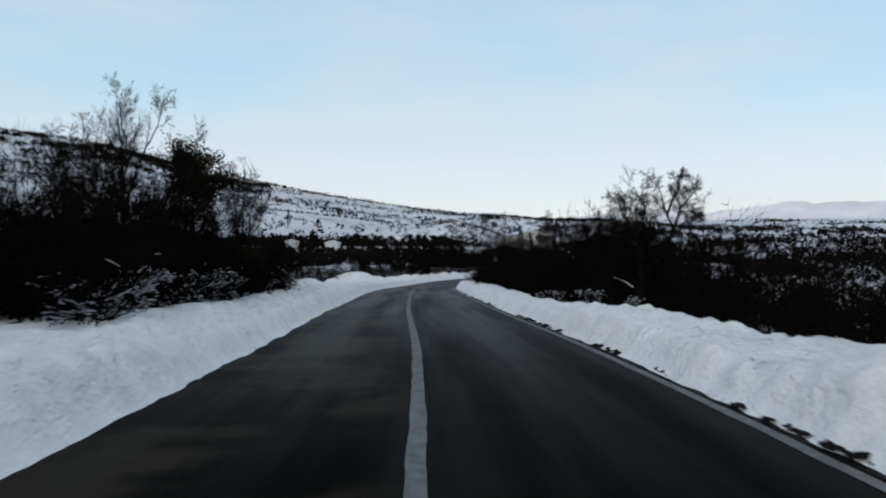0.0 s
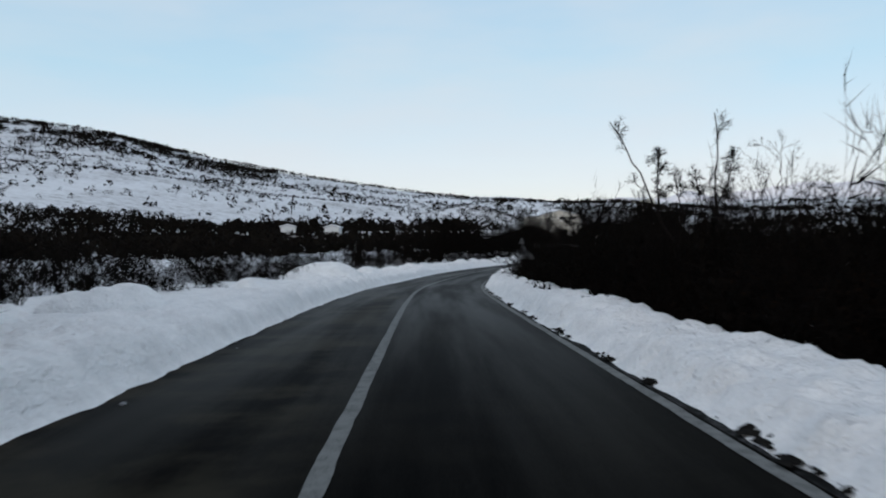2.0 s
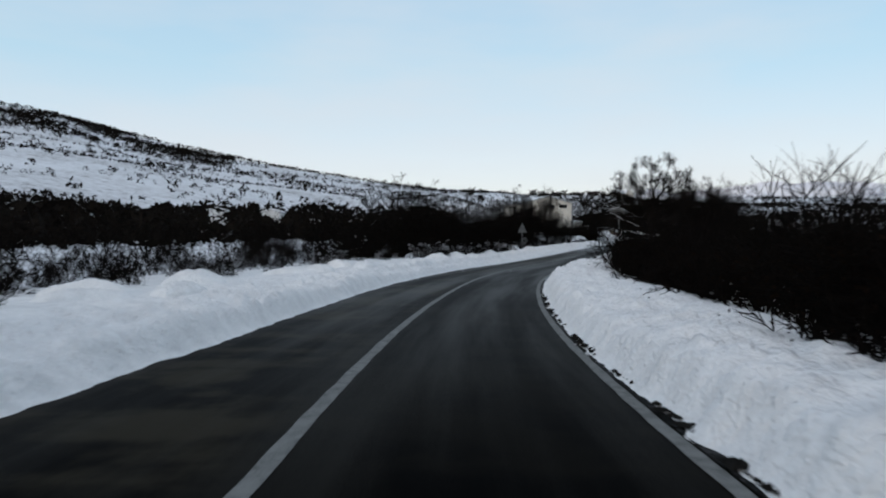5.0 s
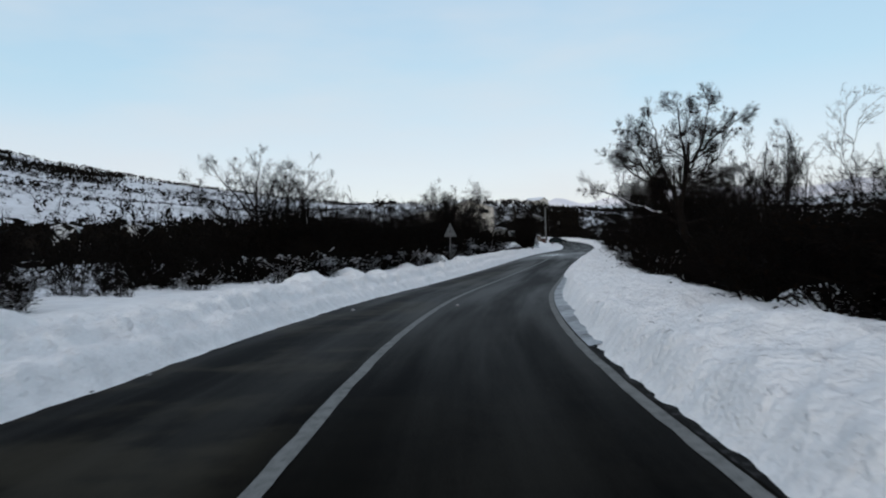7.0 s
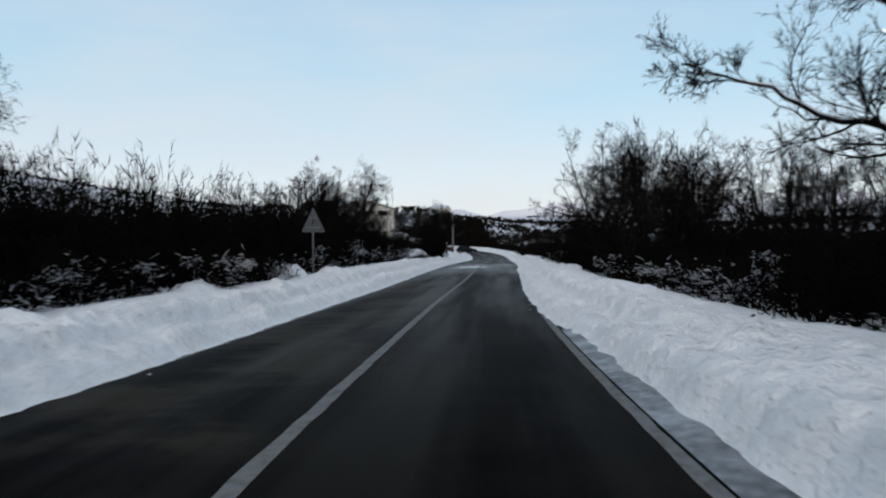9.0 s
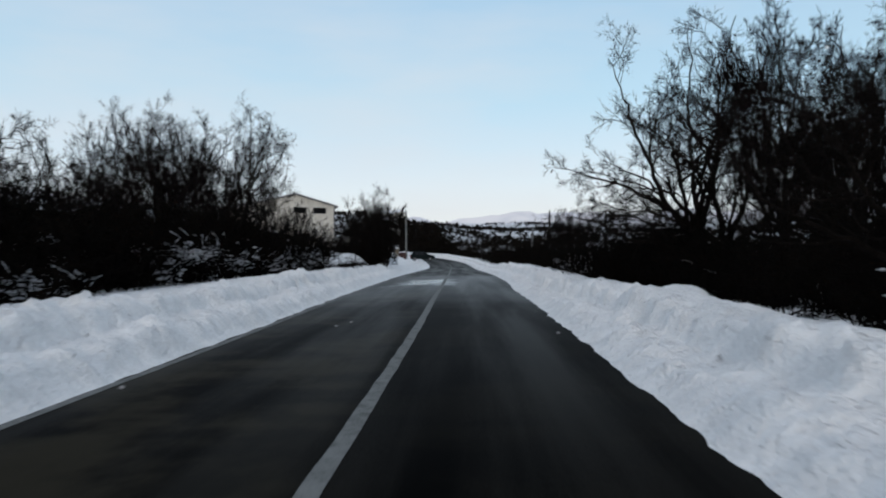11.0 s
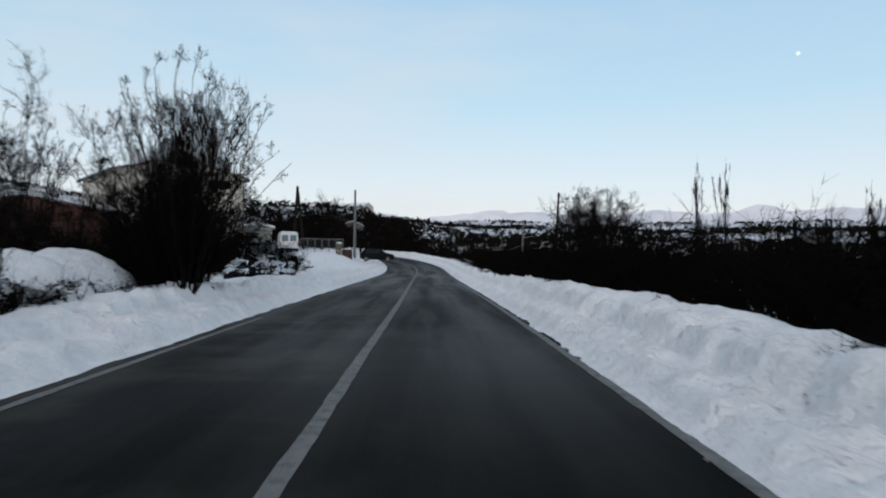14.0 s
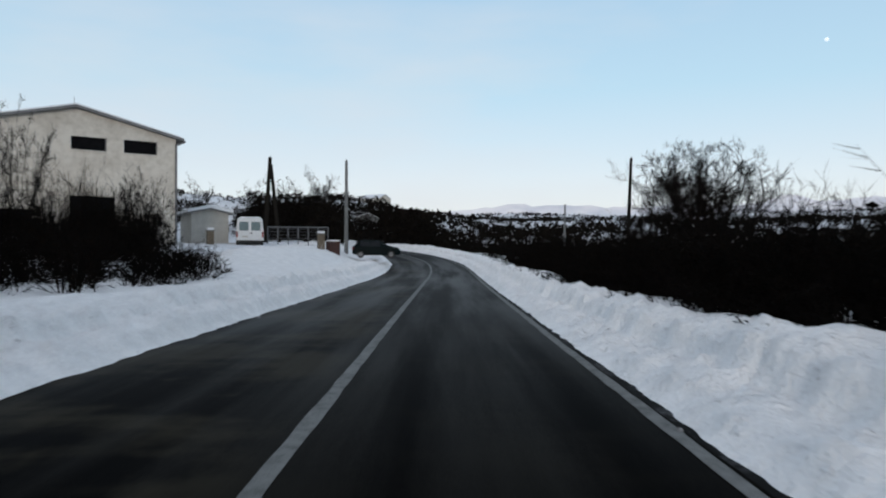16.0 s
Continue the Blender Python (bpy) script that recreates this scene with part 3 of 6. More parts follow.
def offshoots(rng, pts, rad, count, lo, hi, angle, ratio, thin, lengths):
    """Starts, ways, lengths and radii of side branches."""
    n, k = pts.shape[:2]
    t = rng.uniform(lo, hi, (n, count)) * (k - 1)
    i = np.minimum(t.astype(int), k - 2)
    f = (t - i)[..., None]
    rows = np.arange(n)[:, None]
    start = pts[rows, i] * (1 - f) + pts[rows, i + 1] * f
    tang = pts[rows, i + 1] - pts[rows, i]
    tang = tang / np.linalg.norm(tang, axis=2)[..., None]
    rnd = rng.normal(0, 1, tang.shape)
    rnd -= (rnd * tang).sum(2)[..., None] * tang
    rnd /= np.linalg.norm(rnd, axis=2)[..., None]
    a = rng.normal(angle, angle * 0.25, (n, count))[..., None]
    way = tang * np.cos(a) + rnd * np.sin(a)
    ln = lengths[:, None] * ratio * rng.uniform(0.6, 1.2, (n, count)) * (1.15 - 0.55 * t / (k - 1))
    r = (rad[rows, i] * (1 - f[..., 0]) + rad[rows, i + 1] * f[..., 0]) * thin
    return start.reshape(-1, 3), way.reshape(-1, 3), ln.ravel(), r.ravel()


def as_sticks(pts, rad, n=3):
    p0, p1 = pts[:, :-1].reshape(-1, 3), pts[:, 1:].reshape(-1, 3)
    return sticks(p0, p1, rad[:, :-1].ravel(), rad[:, 1:].ravel(), n)


def joined(pieces):
    vs, fs, k = [], [], 0
    for v, f in pieces:
        vs.append(v)
        fs.append(f + k)
        k += len(v)
    if len({f.shape[1] for f in fs}) > 1:
        return np.vstack(vs), [row for f in fs for row in f.tolist()]
    return np.vstack(vs), np.vstack(fs)


def leaves(rng, centres, size):
    """Small four-cornered leaves round the given places."""
    n = len(centres)
    a, b = rng.normal(0, 1, (n, 3)), rng.normal(0, 1, (n, 3))
    a /= np.linalg.norm(a, axis=1)[:, None]
    b -= (a * b).sum(1)[:, None] * a
    b /= np.linalg.norm(b, axis=1)[:, None]
    s = size * rng.uniform(0.5, 1.2, (n, 1))
    v = np.stack([centres - a * s, centres - b * s * 0.5, centres + a * s, centres + b * s * 0.5], 1).reshape(-1, 3)
    return v, np.arange(4 * n).reshape(-1, 4)


def lumps(rng, centres, size):
    """Small flattened, uneven lumps of snow."""
    base = np.array([(0, 0, 0.5), (0.9, 0.1, 0), (0.3, 0.85, 0.05), (-0.7, 0.6, 0), (-0.85, -0.45, 0.05), (0.1, -0.9, 0), (0, 0, -0.25)])
    tri = np.array([(0, 1, 2), (0, 2, 3), (0, 3, 4), (0, 4, 5), (0, 5, 1), (6, 2, 1), (6, 3, 2), (6, 4, 3), (6, 5, 4), (6, 1, 5)])
    n = len(centres)
    v = base[None] * rng.uniform(0.6, 1.3, (n, 7, 1)) * size * rng.uniform(0.3, 1.5, (n, 1, 1)) ** 1.5 * np.array([1.1, 1.0, 0.9])
    c, s_ = np.cos(rng.uniform(0, 6.3, n)), np.sin(rng.uniform(0, 6.3, n))
    v = np.stack([v[..., 0] * c[:, None] - v[..., 1] * s_[:, None], v[..., 0] * s_[:, None] + v[..., 1] * c[:, None], v[..., 2]], -1) + centres[:, None]
    return v.reshape(-1, 3), (np.arange(n)[:, None, None] * 7 + tri).reshape(-1, 3)


def bare_tree(seed, height, trunk=0.3, girth=0.16, forks=5, spread=0.7, dense=10, lean=(0, 0), lift=0.06, wander=0.17, low=0, mid=7, fine=5, crook=0.0, reach=0.5):
    """Meshes of a leafless tree, its trunk with the limbs and the twigs of its crown, and its height."""
    rng = np.random.default_rng(seed)
    up = np.array([[lean[0], lean[1], 1.0]])
    tp, tr = limbs(rng, np.array([[0, 0, -0.5]]), up, np.array([height * trunk + 0.5]), np.array([girth]), 5, 0.06 + crook, 0.05, 0.75)
    az = np.arange(forks) * 2.4 + rng.uniform(0, 6.3)
    tilt = np.linspace(0.12, 1.0, forks) * spread
    way = np.stack([np.cos(az) * np.sin(tilt), np.sin(az) * np.sin(tilt), np.cos(tilt)], 1)
    at = tp[0, np.minimum(rng.integers(3, 6, forks), 5)]
    at[:2] = tp[0, -1]
    lens = height * (1 - trunk) * (0.92 - 0.22 * np.linspace(0, 1, forks)) * rng.uniform(0.9, 1.05, forks)
    if low:
        az2 = rng.uniform(0, 6.3, low)
        way = np.vstack([way, np.stack([np.cos(az2), np.sin(az2), np.full(low, 0.22)], 1)])
        at = np.vstack([at, tp[0, rng.integers(2, 5, low)]])
        lens = np.concatenate([lens, height * reach * rng.uniform(0.85, 1.15, low)])
    l1, r1 = limbs(rng, at, way, lens, np.full(len(at), girth * 0.5), 9, wander, lift * 0.5, 0.08)
    b = offshoots(rng, l1, r1, dense, 0.2, 1.0, 0.8, 0.40, 0.62, lens)
    l2, r2 = limbs(rng, b[0], b[1], b[2], np.maximum(b[3], 0.012), 5, wander * 1.3, lift, 0.3)
    c = offshoots(rng, l2, r2, mid, 0.12, 1.0, 0.8, 0.46, 0.6, b[2])
    l3, r3 = limbs(rng, c[0], c[1], c[2], np.clip(c[3], 0.007, 0.02), 2, wander * 1.4, lift, 0.4)
    e = offshoots(rng, l3, r3, fine, 0.1, 1.0, 0.75, 0.55, 0.7, c[2])
    l4, r4 = limbs(rng, e[0], e[1], np.clip(e[2], 0.18, 0.6), np.clip(e[3], 0.004, 0.006), 1, 0.1, lift, 0.5)
    wood = joined([as_sticks(tp, tr, 8), as_sticks(l1, r1, 6)])
    crown = joined([as_sticks(l2, r2, 4), as_sticks(l3, r3), slivers(rng, l4[:, 0], l4[:, 1], r4[:, 0])])
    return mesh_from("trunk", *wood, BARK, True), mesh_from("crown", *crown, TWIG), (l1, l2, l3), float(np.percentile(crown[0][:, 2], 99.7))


def bent(rng, line, n, jitter):
    """A line of points drawn as a crooked limb of n pieces."""
    line = np.array(line, float)
    q = np.concatenate([[0], np.cumsum(np.linalg.norm(np.diff(line, axis=0), axis=1))])
    t = np.linspace(0, q[-1], n + 1)
    p = np.stack([np.interp(t, q, line[:, k]) for k in range(3)], 1)
    p[1:-1] = (p[:-2] + 2 * p[1:-1] + p[2:]) / 4
    kink = rng.normal(0, jitter * q[-1] / n, p.shape)
    kink[0] = 0
    return p + kink, q[-1]


def old_tree(seed, mains, per=(10, 6, 6, 5), ratio=(0.50, 0.58, 0.60, 0.70), wander=0.20, lift=0.06, fine=0.0034, first=1, snow=(), cap=3.2, angle=0.68):
    """A leafless tree: mains are its trunk and limbs (radius at the foot, radius at the tip, points); twigs fork off four times more."""
    rng = np.random.default_rng(seed)
    n = 18
    pts, rad, lens = [], [], []
    for r0, r1, line in mains:
        p, q = bent(rng, line, n, 0.13)
        pts.append(p)
        rad.append(r1 + (r0 - r1) * (1 - np.linspace(0, 1, n + 1)) ** 1.15)
        lens.append(q)
    pts, rad, lens = np.array(pts), np.array(rad), np.array(lens)
    b = offshoots(rng, pts[first:], rad[first:], per[0], 0.14, 1.0, angle, ratio[0], 0.50, np.minimum(lens[first:], cap))
    l2, r2 = limbs(rng, b[0], b[1], b[2], np.clip(b[3], 0.010, 0.06), 5, wander, lift, 0.25)
    c = offshoots(rng, l2, r2, per[1], 0.12, 1.0, 0.66, ratio[1], 0.62, b[2])
    l3, r3 = limbs(rng, c[0], c[1], c[2], np.clip(c[3], 0.0062, 0.02), 3, wander, lift, 0.4)
    e = offshoots(rng, l3, r3, per[2], 0.12, 1.0, 0.72, ratio[2], 0.7, c[2])
    l4, r4 = limbs(rng, e[0], e[1], np.maximum(e[2], 0.10), np.clip(e[3], 0.0042, 0.008), 2, wander, lift, 0.5)
    g = offshoots(rng, l4, r4, per[3], 0.15, 1.0, 0.65, ratio[3], 0.8, np.maximum(e[2], 0.16))
    tips = g[0] + g[1] / np.linalg.norm(g[1], axis=1)[:, None] * g[2][:, None]
    stout = rad[:, 0] > 0.07
    wood = joined([as_sticks(pts[k], rad[k], n_) for k, n_ in ((stout, 8), (~stout, 5)) if k.any()] + [as_sticks(l2, r2, 4)])
    half = [slivers(rng, l4[:, k], l4[:, k + 1], r4[:, k] * 1.15) for k in (0, 1)]
    crown = joined([as_sticks(l3, r3, 3), *half, spines(rng, g[0], tips, np.full(len(tips), fine * 1.35))])
    lying = None
    if snow:
        up = np.array([0, 0, 1.0])
        rows = [(pts[i, k], pts[i, k + 1], rad[i, k], rad[i, k + 1]) for i in snow for k in range(4, n - 3)]
        p0, p1, q0, q1 = (np.array(v) for v in zip(*rows))
        lying = mesh_from("lying_snow", *sticks(p0 + up * q0[:, None] * 0.7, p1 + up * q1[:, None] * 0.7, q0 * 0.8, q1 * 0.8, 6), SNOW_CAP, True)
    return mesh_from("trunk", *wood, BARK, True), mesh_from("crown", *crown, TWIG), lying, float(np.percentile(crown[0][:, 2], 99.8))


def vase(seed, height, stems=1, limbs_each=6, spread=0.75, girth=0.13, clear=0.28, wide=0.15, bow=0.35):
    """Trunks and limbs of a tree whose limbs rise and part like a vase."""
    rng = random.Random(seed)
    out = []
    for k in range(stems):
        a = 2.4 * k + rng.uniform(0, 1)
        fx, fy = (wide * math.cos(a), wide * math.sin(a)) if stems > 1 else (0, 0)
        hx, hy, hz = fx * 2.2 + rng.uniform(-0.15, 0.15), fy * 2.2 + rng.uniform(-0.15, 0.15), height * clear
        out.append((girth, girth * 0.72, [(fx, fy, -0.5), (fx, fy, hz * 0.3), (hx, hy, hz)]))
    feet = [o[2][-1] for o in out]
    total = stems * limbs_each
    for j in range(total):
        x, y, z = feet[j % stems]
        a = 2.4 * j + rng.uniform(-0.4, 0.4)
        tilt = spread * (0.2 + 0.8 * ((j * 0.618) % 1.0))
        ln = height * (1 - clear) * rng.uniform(0.82, 1.08) * (1 - 0.16 * tilt)
        line, dz = [(x, y, z - 0.25 * rng.random())], tilt * (1 + bow)
        for q in range(5):
            a += rng.uniform(-0.45, 0.45)
            st = ln / 5
            px, py, pz = line[-1]
            line.append((px + st * math.sin(dz) * math.cos(a), py + st * math.sin(dz) * math.sin(a), pz + st * math.cos(dz)))
            dz = max(0.05, dz - tilt * bow * 0.4 + rng.uniform(-0.25, 0.25))
        out.append((girth * rng.uniform(0.40, 0.58), 0.010, line))
        px, py, pz = line[2]
        b = a + rng.choice((-1.2, 1.2))
        e = min(1.3, tilt + 0.45)
        out.append((girth * 0.30, 0.009, [(px, py, pz), (px + ln * 0.2 * math.sin(e) * math.cos(b), py + ln * 0.2 * math.sin(e) * math.sin(b), pz + ln * 0.22 * math.cos(e)),
                                          (px + ln * 0.42 * math.sin(e * 0.85) * math.cos(b), py + ln * 0.42 * math.sin(e * 0.85) * math.sin(b), pz + ln * 0.5 * math.cos(e * 0.8))]))
    return out


def fan(seed, height, stems, spread, girth=0.035):
    """Many steep stems that part from one foot."""
    rng = random.Random(seed)
    out = []
    for k in range(stems):
        a, tilt = 2.4 * k + rng.uniform(-0.3, 0.3), spread * math.sqrt((k + 0.5) / stems)
        ln = height * rng.uniform(0.78, 1.05)
        x, y, z = 0.25 * tilt * math.cos(a), 0.25 * tilt * math.sin(a), -0.4
        line, t = [(x, y, z)], tilt * 0.7
        for q in range(5):
            st = (ln + 0.4) / 5
            x, y, z = x + st * math.sin(t) * math.cos(a), y + st * math.sin(t) * math.sin(a), z + st * math.cos(t)
            line.append((x, y, z))
            t += tilt * 0.14 + rng.uniform(-0.14, 0.14)
            a += rng.uniform(-0.2, 0.2)
        out.append((girth * rng.uniform(0.7, 1.2), 0.007, line))
    return out


def plant_tree(meshes, x, y, turn, label, tip, name="bare_tree", group="roadside trees", slim=1.0):
    """A tree whose crown ends at the height tip, or of its own height."""
    z = top(x, y)
    k = (tip - z) / meshes[3] if tip else 1.0
    ob = thing(name, label, "tree", group, (x, y, z), turn)
    ob.scale = (k * slim, k * slim, k) if tip else (slim, slim, slim)
    child("trunk", meshes[0], ob)
    child("crown", meshes[1], ob, "crown of fine leafless twigs")
    if isinstance(meshes[2], bpy.types.Mesh):
        child("lying_snow", meshes[2], ob, "snow lying along the low boughs")
    return ob


def shrub_meshes(seed, height, stems=10, spread=0.55, sub=5, fine=5, litter=90, snow=0, lift=0.05, leafsize=0.055):
    """Meshes of a leafless roadside shrub: stems with twigs, near-black leaves that darken its core, and lumps of snow
    lodged in it.
    """
    rng = np.random.default_rng(seed)
    az = rng.uniform(0, 6.3, stems)
    tilt = np.minimum(np.abs(rng.normal(0, spread, stems)), 0.65)
    way = np.stack([np.cos(az) * np.sin(tilt), np.sin(az) * np.sin(tilt), np.cos(tilt)], 1)
    start = np.stack([rng.normal(0, 0.2, stems), rng.normal(0, 0.2, stems), np.full(stems, -0.35)], 1)
    ln = (height + 0.35) * rng.uniform(0.55, 1.05, stems)
    l1, r1 = limbs(rng, start, way, ln, rng.uniform(0.010, 0.020, stems) * height ** 0.5, 5, 0.16, lift, 0.2)
    b = offshoots(rng, l1, r1, sub, 0.12, 0.95, 0.65, 0.45, 0.6, ln)
    l2, r2 = limbs(rng, b[0], b[1], b[2], np.maximum(b[3], 0.007), 2, 0.18, lift, 0.4)
    c = offshoots(rng, l2, r2, fine, 0.1, 1.0, 0.7, 0.5, 0.7, b[2])
    l3, r3 = limbs(rng, c[0], c[1], np.maximum(c[2], 0.16), np.interp(c[0][:, 2], [0.4 * height, 0.85 * height], [0.012, 0.0045]), 1, 0.2, lift, 0.5)
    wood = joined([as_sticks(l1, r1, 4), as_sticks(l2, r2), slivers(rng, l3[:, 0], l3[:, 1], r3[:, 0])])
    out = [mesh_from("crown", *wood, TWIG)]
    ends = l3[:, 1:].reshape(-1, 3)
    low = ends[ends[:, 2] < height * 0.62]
    # Dark leaf cards packed low down stand in for the shade inside the shrub.
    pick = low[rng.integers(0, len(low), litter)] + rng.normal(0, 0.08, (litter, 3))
    out.append(mesh_from("foliage", *leaves(rng, pick, leafsize), CORE_LEAF))
    if snow:
        p0, p1 = l2[:, :-1].reshape(-1, 3), l2[:, 1:].reshape(-1, 3)
        fit = np.nonzero((p0[:, 2] > 0.08) & (p1[:, 2] < height * 0.8) & (np.abs(p1[:, 2] - p0[:, 2]) < 0.8 * np.linalg.norm(p1 - p0, axis=1)))[0]
        fit = rng.permutation(fit)[:snow]
        r = rng.uniform(0.010, 0.030, len(fit))
        up = np.array([0, 0, 1.0]) * r[:, None] * 0.6
        q0, q1 = p0[fit] + up, p1[fit] + up
        mid = (q0 + q1) / 2 + rng.normal(0, 0.03, q0.shape)
        patch = (q0 + q1)[rng.integers(0, len(fit), snow // 2)] / 2
        knots = np.repeat(patch, 18, 0) + rng.normal(0, 0.13, (len(patch) * 18, 3)) * np.array([1, 1, 0.7])
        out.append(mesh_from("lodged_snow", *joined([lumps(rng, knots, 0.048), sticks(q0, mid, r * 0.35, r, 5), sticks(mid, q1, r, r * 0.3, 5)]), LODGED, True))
    return out


KINDS = {
    "low": [shrub_meshes(100 + k, 1.15, 11, 0.6, 6, 6, 110, 0, leafsize=0.03) for k in range(3)],
    "snowy": [shrub_meshes(120 + k, 1.5, 14, 0.75, 7, 7, 300, 22, leafsize=0.04) for k in range(3)],
    "mid": [shrub_meshes(140 + k, 2.3, 12, 0.6, 6, 8, 380, 0, leafsize=0.04) for k in range(4)],
    "tall": [shrub_meshes(160 + k, 3.6, 11, 0.34, 7, 8, 300, 0, 0.10, leafsize=0.04) for k in range(2)],
    "rods": [shrub_meshes(180 + k, 3.4, 10, 0.13, 6, 4, 20, 0, 0.16, leafsize=0.03) for k in range(3)],
}
SHRUB_WORDS = {
    "low": "low leafless dark shrub growing out of the snow bank",
    "snowy": "low tangled dark shrub with snow lodged in its twigs",
    "mid": "dense dark leafless shrub, its core filled with near-black leaves",
    "tall": "tall dark leafless thicket shrub with upright stems",
    "rods": "clump of slim upright bare saplings in the hedge",
}
plant_rng = random.Random(5)


def plant_shrub(kind, x, y, scale=1.0, dz=0.0):
    me = plant_rng.choice(KINDS[kind])
    ob = thing("shrub", SHRUB_WORDS[kind], "shrub", "roadside shrubs", (x, y, top(x, y) + dz), plant_rng.uniform(0, 360))
    ob.scale = (scale * plant_rng.uniform(0.9, 1.15), scale * plant_rng.uniform(0.9, 1.15), scale * plant_rng.uniform(0.85, 1.15))
    child("crown", me[0], ob, "tangle of bare twigs")
    child("foliage", me[1], ob, "near-black dead leaves that darken the shrub's core")
    if len(me) > 2:
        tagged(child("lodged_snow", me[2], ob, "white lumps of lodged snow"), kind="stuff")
    return ob


def along(y0, y1, spacing, side, out, jitter, kinds, scale=1.0):
    """A row of shrubs beside the road; out: metres from the road's middle."""
    s, s1 = station(y0), station(y1)
    while s < s1:
        d = out(s) if callable(out) else out
        d = side * (d + plant_rng.uniform(-jitter, jitter))
        x, y, _ = road_place(np.array([s]), np.array([d]))
        plant_shrub(plant_rng.choice(kinds), float(x[0]), float(y[0]), scale * plant_rng.uniform(0.8, 1.2))
        s += spacing * plant_rng.uniform(0.7, 1.3)


gr = np.random.default_rng(61)
cs = np.repeat(gr.uniform(30, 112, 78), 9) + gr.normal(0, 0.22, 702)
cd = -3.02 - np.abs(gr.normal(0, 0.07, 702))
cx, cy, cz = road_place(cs, cd)
crumbs = new("grit_crumbs", mesh_from("grit_crumbs", *lumps(gr, np.column_stack([cx, cy, camber(cs, cd, cz) + 0.035]), 0.055), DIRT))
tagged(crumbs, "dark crumbs of earth and grit along the snow's edge", "grit", kind="stuff")

# right-hand front row
along(-4, 15, 1.8, -1, 5.2, 0.3, ["low", "low", "mid"], 0.75)
along(15, 33, 1.4, -1, 5.5, 0.3, ["low", "snowy", "snowy"], 0.7)
along(31, 64, 1.5, -1, 5.7, 0.4, ["mid", "mid", "low"], 1.05)
along(64, 92, 1.9, -1, 6.7, 0.5, ["mid", "mid", "low", "mid"], 0.95)
along(92, 108, 1.6, -1, 7.0, 0.7, ["low", "low", "mid", "snowy"], 0.85)
along(108, 126, 1.9, -1, 6.8, 0.5, ["mid", "low", "snowy"], 0.95)
along(126, 142, 2.0, -1, 7.5, 0.6, ["low", "mid"], 0.85)
along(142, 214, 2.0, -1, 6.6, 0.35, ["mid", "low", "mid"], 0.9)
along(145, 152, 1.6, -1, 6.0, 0.4, ["snowy", "snowy", "low"], 0.75)
# left-hand front row
along(-4, 11, 1.6, 1, 8.6, 0.7, ["snowy", "mid", "snowy"], 1.05)
along(11, 31, 1.3, 1, 5.3, 0.4, ["snowy", "mid", "snowy"], 0.95)
along(30, 100, 3.4, 1, 7.4, 0.9, ["snowy", "snowy", "low"], 0.7)
along(100, 130, 1.4, 1, 6.5, 0.6, ["snowy", "snowy", "low"], 0.9)
along(130, 160, 1.5, 1, 7.8, 0.7, ["snowy", "snowy", "snowy", "mid"], 1.2)
along(180, 193, 1.7, 1, 8.4, 0.8, ["mid", "mid", "low"], 1.0)
along(193, 197, 1.5, 1, 8.8, 0.8, ["low", "low", "snowy"], 0.6)


def first_tree(x, y):
    """The trunk of the first tree stands free in front of the thicket."""
    return 14 < y < 31.5 and x < 8.6


